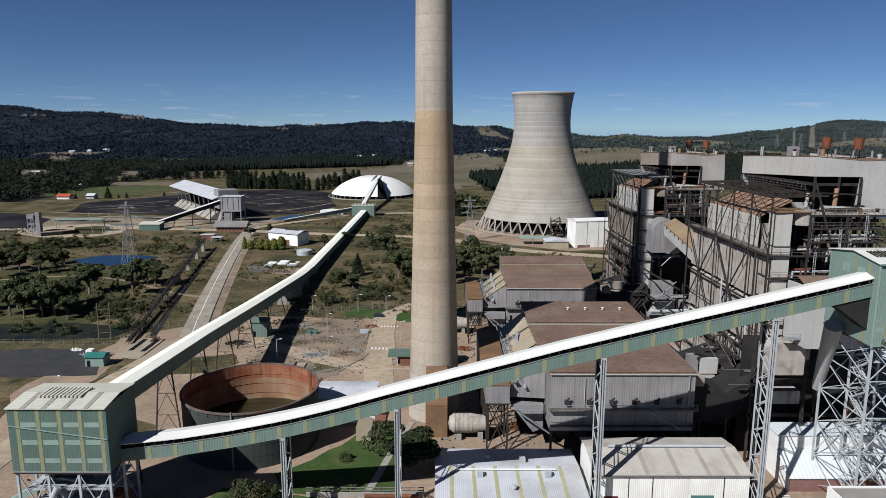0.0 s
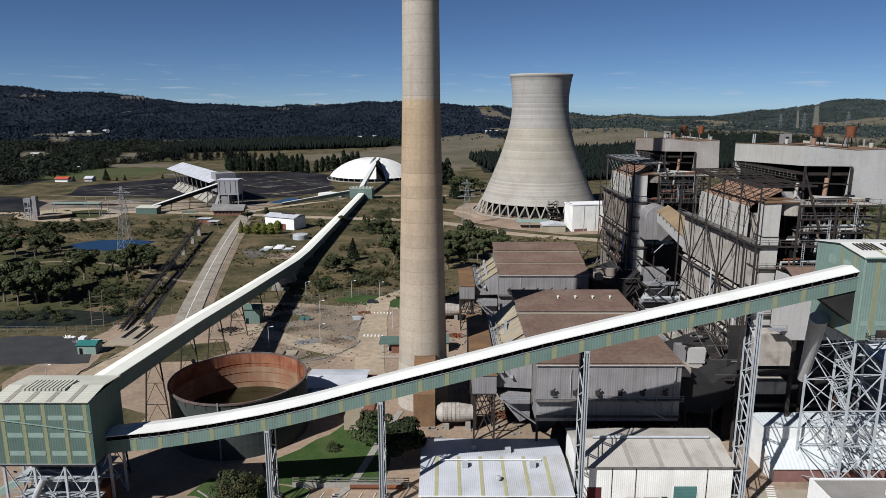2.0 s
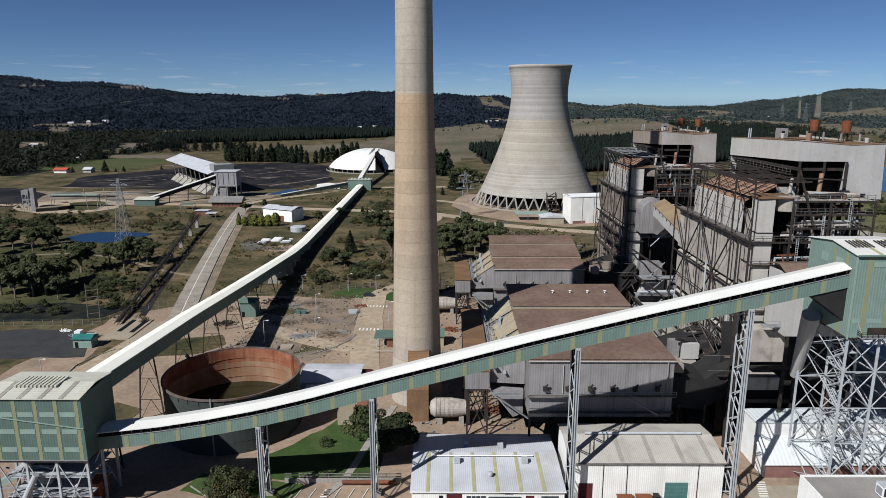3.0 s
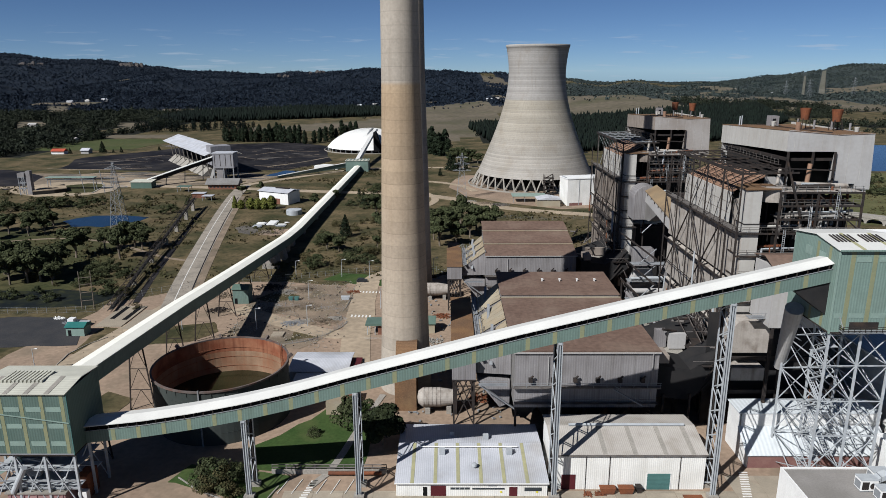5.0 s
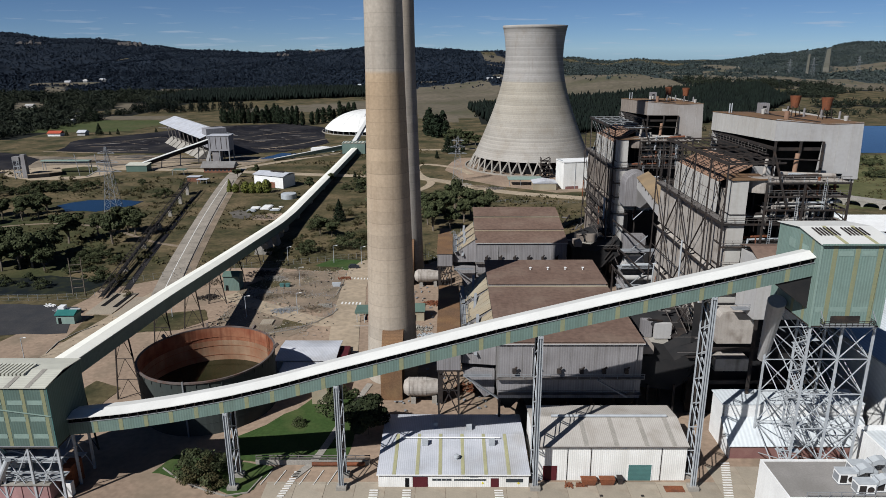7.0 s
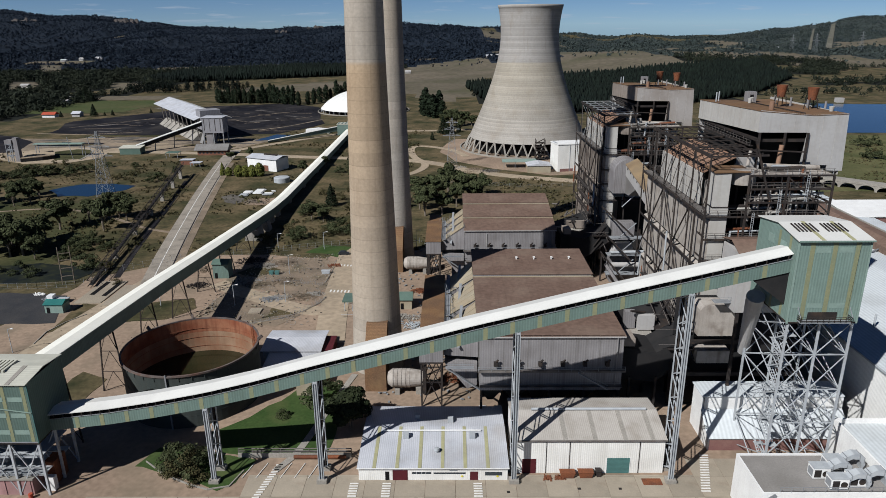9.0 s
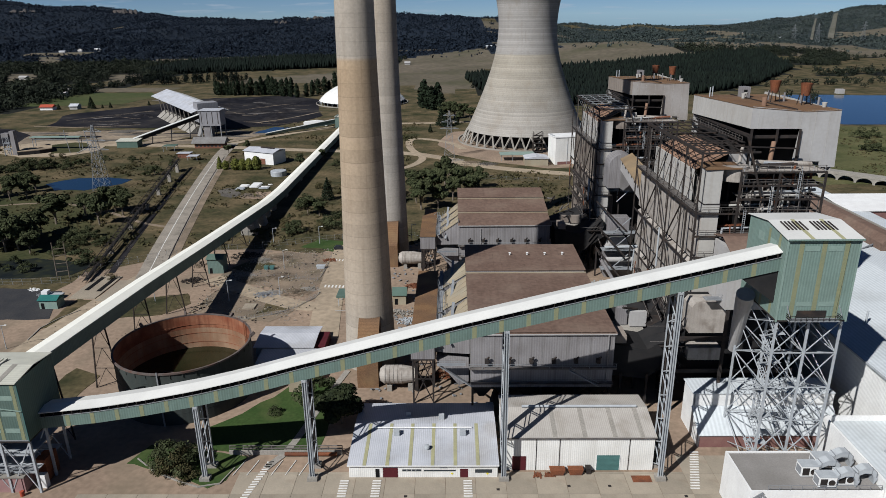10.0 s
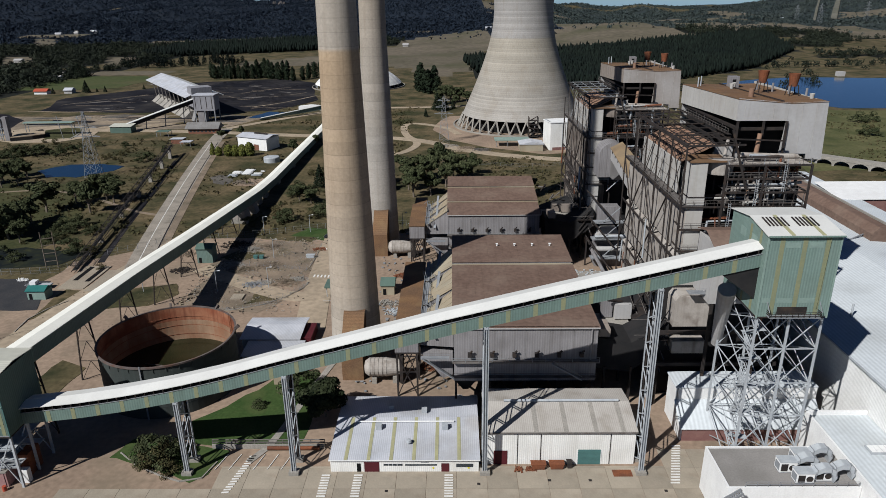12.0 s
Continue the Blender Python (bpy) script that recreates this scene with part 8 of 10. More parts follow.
def woods(name, spots, mat, label, conifer, lobes=1, wide=1.0):
    """A whole wood as one mesh: every tree a few uneven crowns."""
    phi = (1 + 5 ** 0.5) / 2
    ico = np.array([(-1, phi, 0), (1, phi, 0), (-1, -phi, 0), (1, -phi, 0), (0, -1, phi), (0, 1, phi), (0, -1, -phi), (0, 1, -phi), (phi, 0, -1), (phi, 0, 1), (-phi, 0, -1), (-phi, 0, 1)]) / 1.9
    tri = np.array([(0, 11, 5), (0, 5, 1), (0, 1, 7), (0, 7, 10), (0, 10, 11), (1, 5, 9), (5, 11, 4), (11, 10, 2), (10, 7, 6), (7, 1, 8), (3, 9, 4), (3, 4, 2), (3, 2, 6), (3, 6, 8), (3, 8, 9), (4, 9, 5), (2, 4, 11), (6, 2, 10), (8, 6, 7), (9, 8, 1)])
    gen = np.random.default_rng(3)
    sp = np.array(spots)
    n = len(sp)
    vs, fs = [], []
    for k in range(lobes):
        hgt = sp[:, 3] * gen.uniform(0.8, 1.25, n)
        wid = wide * hgt * gen.uniform(0.26, 0.42, n) * (0.62 if conifer else 1) * (1.0 if lobes == 1 else 0.72)
        off = gen.normal(0, 0.28, (n, 2)) * wid[:, None] * (0 if lobes == 1 else 2.2)
        mul = gen.uniform(0.75, 1.2, (n, 12, 1))
        v = ico[None] * mul
        if conifer:
            up = (v[:, :, 2:3] + 1) / 2
            v = np.concatenate([v[:, :, :2] * np.clip(1.35 - up * 1.2, 0.12, 2), v[:, :, 2:3]], 2)
        v = v * np.stack([wid, wid, hgt * (0.5 if conifer else 0.36) * (1 if lobes == 1 else 0.75)], 1)[:, None]
        v[:, :, 0] += (sp[:, 0] + off[:, 0])[:, None]
        v[:, :, 1] += (sp[:, 1] + off[:, 1])[:, None]
        v[:, :, 2] += (sp[:, 2] + hgt * (0.5 if conifer else gen.uniform(0.5, 0.72, n)))[:, None]
        base = (len(vs) and sum(len(q) for q in vs)) or 0
        vs.append(v.reshape(-1, 3))
        fs.append((tri[None] + (np.arange(n) * 12)[:, None, None]).reshape(-1, 3) + base)
    me = bpy.data.meshes.new(name)
    V, F = np.concatenate(vs), np.concatenate(fs)
    me.vertices.add(len(V))
    me.vertices.foreach_set("co", V.ravel().astype(np.float32))
    me.loops.add(len(F) * 3)
    me.loops.foreach_set("vertex_index", F.ravel().astype(np.int32))
    me.polygons.add(len(F))
    me.polygons.foreach_set("loop_start", np.arange(0, len(F) * 3, 3, dtype=np.int32))
    me.update(calc_edges=True)
    me.shade_smooth()
    me.materials.append(mat)
    ob = new(name, me)
    return tagged(ob, label, "woodland", kind="stuff")


def leafy(name, spots, mat, label, sprays, wide=0.36, size=0.2, lift=0.6, tall=0.4, seed=3):
    """A whole wood as one mesh: every tree a loose crown of leaf sprays that face outwards, in three lobes."""
    gen = np.random.default_rng(seed)
    sp = np.repeat(np.array(spots), sprays, axis=0)
    n, trees = len(sp), len(spots)
    hgt = np.repeat(np.array(spots)[:, 3] * gen.uniform(0.8, 1.25, trees), sprays)
    rad = hgt * np.repeat(wide * gen.uniform(0.75, 1.3, trees), sprays)
    lobe = gen.integers(0, 3, n)
    off = np.repeat(gen.normal(0, 0.45, (trees, 1, 3, 3)), sprays, axis=1).reshape(n, 3, 3)[np.arange(n), lobe]
    way = gen.normal(0, 1, (n, 3))
    way[:, 2] = np.abs(way[:, 2]) * 0.9 - 0.25
    way /= np.linalg.norm(way, axis=1)[:, None]
    c = sp[:, :3] + way * np.stack([rad * 0.72, rad * 0.72, hgt * tall * 0.8], 1) * gen.uniform(0.75, 1.1, (n, 1))
    c += off * np.stack([rad * 0.6, rad * 0.6, hgt * tall * 0.35], 1)
    c[:, 2] += hgt * lift
    nrm = way + gen.normal(0, 0.42, (n, 3))
    u = np.cross(nrm, gen.normal(0, 1, (n, 3)))
    u /= np.linalg.norm(u, axis=1)[:, None]
    v = np.cross(nrm, u)
    v /= np.linalg.norm(v, axis=1)[:, None]
    u *= (hgt * size * gen.uniform(0.7, 1.3, n))[:, None]
    v *= (hgt * size * gen.uniform(0.5, 1.0, n))[:, None]
    V = np.stack([c - u, c + v * 0.9 + u * 0.2, c + u, c - v], 1).reshape(-1, 3)
    me = bpy.data.meshes.new(name)
    me.vertices.add(4 * n)
    me.vertices.foreach_set("co", V.ravel().astype(np.float32))
    me.loops.add(4 * n)
    me.loops.foreach_set("vertex_index", np.arange(4 * n, dtype=np.int32))
    me.polygons.add(n)
    me.polygons.foreach_set("loop_start", np.arange(0, 4 * n, 4, dtype=np.int32))
    me.update(calc_edges=True)
    me.materials.append(mat)
    return tagged(new(name, me), label, "woodland", kind="stuff")


M["leaf_mid"] = material("valley_eucalypt_canopy", (0.014, 0.019, 0.013), (0.030, 0.036, 0.022), 0.03, 0.9, fine=0.25, bump=0, island=0.3)
# leaf_far carries the same painted blue haze as canopy_far
M["leaf_far"] = material("hazed_eucalypt_canopy", (0.0103, 0.0170, 0.0288), (0.0193, 0.0277, 0.0410), 0.012, 0.95, fine=0.25, bump=0, island=0.3)
# leaf_east is leaf_far lightened, with sun and haze in the tone
M["leaf_east"] = material("lightened_eastern_canopy", (0.032, 0.045, 0.045), (0.062, 0.075, 0.066), 0.012, 0.95, fine=0.25, bump=0, island=0.3)
M["pine_far"] = material("distant_pine_canopy", (0.0052, 0.0092, 0.0072), (0.0085, 0.0138, 0.0095), 0.01, 0.9, fine=0.25, bump=0, island=0.4)
far_spots, near_spots, pine_spots, row_spots = [], [], [], []
y = 470.0
while y < 3350:
    dy = 9.5 if y < 2000 else 12.5
    half = (y + 170) * 0.86 + 90
    x = -half
    while x < half:
        px, py = x + rng.uniform(-0.8, 0.8) * dy, y + rng.uniform(-0.8, 0.8) * dy
        kind_here = cover(px, py)
        h_ = (rng.uniform(6, 13) if py < 1250 else rng.uniform(4.5, 9)) * (1 + 0.5 * noise.noise(Vector((px / 60, py / 60, 2.0))))
        if kind_here == "forest" and (py < 1250 or rng.random() < 0.85):
            (near_spots if py < 1250 else far_spots).append((px, py, float(ground_z(px, py)) - 1.0, h_))
        elif kind_here == "dry" and rng.random() < 0.045 and py > 1250:
            far_spots.append((px, py, float(ground_z(px, py)) - 1.0, h_))
        elif kind_here == "open" and rng.random() < (0.02 if py < 1150 else 0.1) and px > -330 and not inside(px, py, [(300, 330), (620, 320), (1200, 420), (1200, 700), (560, 680), (330, 480)]) and not (-430 < px < 20 and py < 760):
            near_spots.append((px, py, float(ground_z(px, py)) - 1.0, h_ * 0.8))
        x += dy
    y += dy
y = 515.0
while y < 1340:
    for i in range(270):
        px, py = -520 + i * 4.4 + rng.uniform(-1.6, 1.6), y + rng.uniform(-1.6, 1.6)
        if cover(px, py) == "pine":
            pine_spots.append((px, py, float(ground_z(px, py)) - 0.5, rng.uniform(9, 13.5)))
    y += 4.9
for i in range(46):
    row_spots.append((-430 + i * 3.4 + rng.uniform(-3, 3), 800 + i * 0.8 + rng.uniform(-22, 22), -0.5, rng.uniform(11, 18)))
for i in range(40):
    near_spots.append((410 + i * 9 + rng.uniform(-4, 4), 700 + i * 1.5 + rng.uniform(-12, 12), -0.5, rng.uniform(7, 13)))
leafy("far_forest", [p for p in far_spots if p[0] > 260], M["leaf_east"], "eucalypt forest on the eastern hills, haze and sunlight in its colour", 7, 0.5, 0.3, 0.35, 0.6, 5)
leafy("far_forest", [p for p in far_spots if p[0] <= 260], M["leaf_far"], "eucalypt forest covering the hills, tinted blue for distance haze", 7, 0.5, 0.3, 0.35, 0.6)
leafy("near_forest", near_spots, M["leaf_mid"], "scattered eucalypt woodland on the valley floor", 50, 0.45, 0.11, 0.36, 0.6)
leafy("windbreak", row_spots, M["pine_far"], "dark windbreak of tall uneven trees behind the coal yard", 170, 0.25, 0.055, 0.3, 0.8)
woods("pine_plantation", pine_spots, M["pine_far"], "dense dark pine plantation and windbreaks", True)

scrub = []
for _ in range(24000):
    x, y = rng.uniform(-330, 420), rng.uniform(95, 420)
    n1 = noise.noise(Vector((x / 40, y / 40, 1.0)))
    if n1 < -0.05 or abs(x + (86 + (y - 56) * 0.213)) < 7 or abs(x + 65) < 5 or (x > 20 and y < 130 and x < 200) or (-5 < x < 150 and 228 < y < 410) or inside(x, y, [(-216, 203), (-200, 224), (-158, 220), (-158, 198), (-178, 186), (-202, 190)]) or (x > 306 and y > 372) or (x < -120 and y > 325) or (-290 < x < -80 and 290 < y < 345):
        continue
    scrub.append((x, y, -0.2, rng.uniform(0.4, 1.5) * (1.4 if n1 > 0.3 else 1)))
M["scrub"] = material("dry_scrub", (0.052, 0.052, 0.022), (0.11, 0.09, 0.045), 0.05, 0.95, fine=1.0, bump=0, island=0.45)
leafy("scrub", scrub, M["scrub"], "low dry tussocks and scrub over the pasture", 7, 0.6, 0.38, 0.3, 0.5, 9)

rocks = random.Random(8)
for cx, cy, n in ((-1820, 2560, 9), (-1650, 2600, 8), (-1395, 2920, 12), (-700, 2880, 5), (-560, 2900, 5), (-1900, 2500, 7)):
    s_ = Shape()
    for _ in range(n):
        x, y = cx + rocks.uniform(-45, 45), cy + rocks.uniform(-8, 8)
        z = float(ground_z(x, y))
        hh, ww = rocks.uniform(8, 20), rocks.uniform(4, 12)
        s_.prism([(x - ww, z - 3), (x + ww, z - 3), (x + ww * 0.8, z + hh * 0.8), (x + ww * 0.1, z + hh), (x - ww * 0.7, z + hh * 0.7)], "y", y - 4, y + 4)
    solo("rock_outcrop", s_, M["rock"], "pale sandstone outcrop below the ridge", "rocks", "rock outcrops", kind="stuff")

M["slab"] = material("concrete_slab", (0.395, 0.338, 0.262), (0.335, 0.29, 0.225), 0.25, 0.85, stain=(0.24, 0.17, 0.12), stain_amount=0.5, stain_scale=0.2)
info = M["slab"].node_tree.nodes.new("ShaderNodeObjectInfo")
vary = M["slab"].node_tree.nodes.new("ShaderNodeMapRange")
vary.inputs["To Min"].default_value, vary.inputs["To Max"].default_value = 0.86, 1.1
grey = M["slab"].node_tree.nodes.new("ShaderNodeCombineColor")
times_ = M["slab"].node_tree.nodes.new("ShaderNodeMix")
times_.data_type, times_.blend_type = "RGBA", "MULTIPLY"
times_.inputs["Factor"].default_value = 1.0
slab_bsdf = M["slab"].node_tree.nodes["Principled BSDF"]
slab_links = M["slab"].node_tree.links
slab_links.new(info.outputs["Random"], vary.inputs["Value"])
for i in range(3):
    slab_links.new(vary.outputs["Result"], grey.inputs[i])
slab_links.new(slab_bsdf.inputs["Base Color"].links[0].from_socket, times_.inputs["A"])
slab_links.new(grey.outputs["Color"], times_.inputs["B"])
slab_links.new(times_.outputs["Result"], slab_bsdf.inputs["Base Color"])

# ---- wings, nozzles and ducts of the precipitators ----
clut = random.Random(31)


def wing(x0, x1, y0, y1, z, fx, fz, label):
    t = thing("outlet_wing", x0, y0, 0, label, "duct", "precipitator outlet wings")
    part("roof", Shape().slab([(x0 - 0.2, y0 - 0.2, z), (x1 + 0.2, y0 - 0.2, z), (x1 + 0.2, y1, z + 0.3), (x0 - 0.2, y1, z + 0.3)], 0.12), M["rust_roof_y"], t, "rust-tan roof sheets")
    part("wall", Shape().box(x0, x1, y0, y0 + 0.2, z - 4.5, z - 0.13), M["clad_grey_x"], t)
    part("wall", Shape().box(x0, x0 + 0.2, y0 + 0.2, y1, z - 4.5, z - 0.13), M["clad_grey_y"], t)
    part("wall", Shape().box(x1 - 0.2, x1, y0 + 0.2, y1, z - 4.5, z - 0.13), M["clad_grey_y"], t)
    part("floor", Shape().box(x0, x1, y0, y1, z - 4.9, z - 4.52), M["dark_steel"], t)
    n = max(2, int((y1 - y0) / 7))
    for i in range(n + 1):
        y = y0 + 0.4 + (y1 - y0 - 0.8) * i / n
        for x in (x0 + 0.4, x1 - 0.4):
            part("leg", Shape().beam((x, y, 0), (x, y, z - 4.9), 0.4), M["dark_steel"], t)
        part("brace", Shape().beam((x0 + 0.4, y, 0.3), (x1 - 0.4, y, z - 5.2), 0.22), M["dark_steel"], t)
        part("brace", Shape().beam((x1 - 0.4, y, 0.3), (x0 + 0.4, y, z - 5.2), 0.22), M["dark_steel"], t)
        part("strut", Shape().beam((x0 + 0.4, y, z * 0.4), (x1 - 0.4, y, z * 0.4), 0.22), M["dark_steel"], t)
    k = 3
    w = (y1 - y0) / k
    for i in range(k):
        a = y0 + i * w + 0.5
        b = a + w - 1.0
        s = Shape().add([(x1 + 0.1, a + 1.8, z - 3.8), (x1 + 0.1, b - 1.8, z - 3.8), (x1 + 0.1, b - 1.8, z - 0.8), (x1 + 0.1, a + 1.8, z - 0.8), (fx, a + 0.3, fz - 9), (fx, b - 0.3, fz - 9), (fx, b - 0.3, fz - 0.75), (fx, a + 0.3, fz - 0.75)],
                        [(0, 3, 2, 1), (4, 5, 6, 7), (0, 1, 5, 4), (1, 2, 6, 5), (2, 3, 7, 6), (3, 0, 4, 7)])
        part("outlet_nozzle", s, M["clad_grey_x"], t)
        part("nozzle_top", Shape().slab([(x1 + 0.3, a + 1.6, z - 0.7), (x1 + 0.3, b - 1.6, z - 0.7), (fx - 0.3, b - 0.1, fz - 0.65), (fx - 0.3, a + 0.1, fz - 0.65)], 0.1), M["tan_roof"], t, "tan sheet-metal nozzle top")
        for u in range(5):
            yy = a + 0.6 + (b - a - 1.2) * u / 4
            part("nozzle_rib", Shape().beam((x1 + 0.5, yy * 0.6 + (a + b) * 0.2, z - 0.62), (fx - 0.3, yy, fz - 0.55), 0.1), M["tan_roof"], t)
        part("catwalk", Shape().box(x1 + 0.6, x1 + 1.7, a, b, z + 0.4, z + 0.48), M["grey_steel"], t)
        for zz in (1.0, 1.5):
            part("catwalk_rail", Shape().beam((x1 + 0.4, a, z + zz), (x1 + 0.4, b, z + zz), 0.07), M["grey_steel"], t)
            part("catwalk_rail", Shape().beam((x1 + 2.2, a, z + zz), (x1 + 2.2, b, z + zz), 0.07), M["grey_steel"], t)
        for u in range(4):
            part("rail_post", Shape().beam((x1 + 0.4, a + (b - a) * u / 3, z + 0.4), (x1 + 0.4, a + (b - a) * u / 3, z + 1.5), 0.07), M["grey_steel"], t)
        part("stair", Shape().beam((x1 + 3.5, a, z - 1), (x1 + 4.5, b - 1, z + 4), 0.7, 0.16), M["grey_steel"], t)
        for u in range(7):
            xx, yy, hh = clut.uniform(x1 + 0.3, x1 + 3.5), clut.uniform(a, b), clut.uniform(0.8, 3.0)
            part("gantry_bar", Shape().beam((xx, yy, z - 1.0), (xx + clut.uniform(-0.5, 0.5), yy, z + hh), 0.12), M["grey_steel"] if u % 2 else M["dull_steel"], t)
            part("gantry_bar", Shape().beam((xx, yy, z + hh), (xx + clut.uniform(-2, 2), yy + clut.uniform(-3, 3), z + hh * clut.uniform(0.5, 1.1)), 0.1), M["grey_steel"], t)
    part("front_platform", Shape().box(x1 + 0.6, fx - 1, y0 - 2.4, y0 - 1, z - 5, z - 4.9), M["grey_steel"], t)
    for zz in (0.6, 1.2):
        part("front_rail", Shape().beam((x1 + 0.6, y0 - 2.4, z - 5 + zz), (fx - 1, y0 - 2.4, z - 5 + zz), 0.07), M["grey_steel"], t)
    part("front_stair", Shape().beam((x1 + 1, y0 - 2, z - 5), (fx + 1, y0 - 2, z - 11), 0.8, 0.2), M["grey_steel"], t)
    part("hopper_side", Shape().prism([(x1 + 0.4, z - 5.2), (fx - 0.2, z - 5.2), (fx - 0.2, z - 11), (fx - 2.5, z - 12)], "y", y0 + 1, y1 - 1), M["clad_grey_x"], t)
    return t


wing(11.8, 17.3, -22, 23, 16.6, 25.5, 22, "rust-roofed outlet wing on dark steel legs")
wing(10.6, 15.7, 57.5, 82, 16.2, 23.9, 22, "rust-roofed outlet wing on dark steel legs")
solo("outlet_bay", Shape().box(10.8, 15.5, 84, 98, 8, 14.5), M["rust_roof_y"], "small rust-brown bay behind the outlet wing", "duct", base=(13, 91, 8))
for y0, tag in ((-28, 0), (58, 1)):
    t = thing("flue_duct", 63, y0 + 10, 0, "grey sloping flue duct between precipitator and boiler", "duct", "flue ducts")
    part("duct", Shape().prism([(57.5, 9), (66, 8), (74, 14), (74, 20), (66, 15.5), (57.5, 17)], "y", y0 + 4, y0 + 13), M["dark_casing"], t)
    part("duct", Shape().prism([(57.5, 8), (74, 14), (74, 19), (57.5, 13)], "y", y0 + 20, y0 + 32), M["dark_casing"], t)
    for x in (60, 66, 72):
        for y in (y0 + 3, y0 + 13, y0 + 24):
            part("leg", Shape().beam((x, y, 0), (x, y, 10), 0.5), M["dark_steel"], t)
    part("fan_box", Shape().box(64.6, 68.6, y0 + 15.4, y0 + 16.6, 15.8, 19.6 - tag), M["soot_clad"] if tag else M["clad_pale_x"], t, "boxed fan cabinet")
    part("fan_box", Shape().box(61.6, 64.2, y0 + 16.4, y0 + 18, 15.8, 20.2 - 2 * tag), M["soot_casing"] if tag else M["clad_grey_x"], t)
    part("lean_to_wall", Shape().box(58.2, 67.8, y0 + 13.6, y0 + 13.9, 5.6, 14.6), M["clad_grey_x"], t)
    part("lean_to_roof", Shape().slab([(57.6, y0 + 13.4, 15.1), (68, y0 + 13.4, 15.1), (68, y0 + 18.4, 15.9), (57.6, y0 + 18.4, 15.9)], 0.2), M["concrete"], t, "pale gritty lean-to roof")
    part("fan_box", Shape().box(58.5, 61, y0 + 4, y0 + 9, 17.1, 19.0), M["soot_clad"], t)
    part("deck", Shape().box(68.4, 74, y0 + 3, y0 + 20, 16.6, 16.72), M["dark_steel"], t)
    for i in range(3):
        za = 12 + i * 3.4
        part("cable_ladder", Shape().beam((69.5 + i * 0.8, y0 + 24 - i, za + 8), (73 + i * 0.4, y0 + 2, za - 4), 0.45, 0.12), M["dark_steel"], t)
        part("cable_ladder_rail", Shape().beam((69.0 + i * 0.8, y0 + 24 - i, za + 9), (72.5 + i * 0.4, y0 + 2, za - 3), 0.1), M["dull_steel"], t)
    rr = random.Random(tag)
    for i in range(9):
        x, y, z = rr.uniform(58, 73), rr.uniform(y0 + 1, y0 + 30), rr.uniform(17, 24)
        part("pipe", Shape().tube((x, y, z), (x + rr.uniform(-5, 5), y + rr.uniform(-4, 8), z + rr.uniform(-3, 3)), rr.uniform(0.15, 0.35), n=8), (M["dull_steel"], M["dark_steel"], M["dark_steel"])[i % 3], t)
    for i in range(4):
        z = 18 + i * 2.4
        part("rail", Shape().beam((66, y0 + 3 + i * 3, z), (74, y0 + 3 + i * 3, z), 0.08), M["dull_steel"], t)
        part("stair", Shape().beam((68 + i, y0 + 3.5, 10 + i * 3), (72 + i * 0.5, y0 + 3.5, 15 + i * 3), 0.25, 0.15), M["dark_steel"], t)
t = thing("cross_duct", 82, 44, 0, "pale boxed duct with a tan sloping roof between boilers", "duct")
part("roof", Shape().slab([(77.8, 60.8, 42.1), (77.8, 31.5, 38.0), (82.6, 31.5, 40.8), (81.6, 60.8, 44.0)], 0.25), M["tan_duct"], t)
part("duct", Shape().slab([(78.0, 60.4, 41.7), (78.0, 31.5, 37.6), (82.4, 31.5, 40.4), (81.4, 60.4, 43.6)], 3.4), M["clad_pale_x"], t)
part("hopper", Shape().prism([(60.2, 38.4), (47.0, 36.6), (55.0, 32.6), (60.2, 32.2)], "x", 78.1, 81.2), M["clad_grey_y"], t)
for k_ in range(7):
    part("duct_clip", Shape().box(77.86, 77.98, 33.6 + k_ * 4, 34.2 + k_ * 4, 37.3 + k_ * 0.56, 38.0 + k_ * 0.56), M["dark_steel"], t)
arch = [(74.2, 32), (83.5, 32)] + [(78.9 + 4.6 * math.cos(a), 39.2 + 4.4 * math.sin(a)) for a in np.linspace(0, math.pi, 12)]
part("vaulted_casing", Shape().prism(arch, "y", 60.6, 68), M["clad_grey_x"], t)
part("strut", Shape().beam((77, 58, 28), (80, 55, 32.6), 0.25), M["light_steel"], t)
for z_ in (10, 18, 26):
    part("cross_beam", Shape().beam((74, 31, z_), (72, 66, z_), 0.3, 0.5), M["dark_steel"], t)
gp = thing("ash_plant", 84, 58, 0, "grey ash casings and pipes between the boiler houses", "machinery")
part("casing", Shape().box(75, 86, 60, 66, 0, 9), M["clad_grey_x"], gp)
part("casing", Shape().prism([(75, 9), (84, 9), (82, 14), (77, 14)], "y", 60.5, 65.5), M["clad_pale_x"], gp)
part("casing", Shape().box(75.5, 83, 62, 66.5, 15, 21), M["clad_grey_x"], gp)
part("casing", Shape().box(86.2, 94, 58, 66, 0, 14), M["clad_grey_x"], gp)
part("pipe", Shape().tube((75, 58.6, 7), (94, 58.6, 7), 0.9, n=14), M["clad_pale_x"], gp)
part("pipe", Shape().tube((74, 57, 12), (92, 57, 12.6), 0.5, n=12), M["light_steel"], gp)
for z_ in (4, 11, 17):
    part("deck", Shape().box(73, 86, 56.4, 60, z_, z_ + 0.12), M["grey_steel"], gp)
    for k_ in (0.55, 1.1):
        part("rail", Shape().beam((73, 56.4, z_ + k_), (86, 56.4, z_ + k_), 0.06), M["light_steel"], gp)
    part("stair", Shape().beam((76, 56.8, z_), (82, 56.8, z_ + 5.6), 0.5, 0.14), M["grey_steel"], gp)
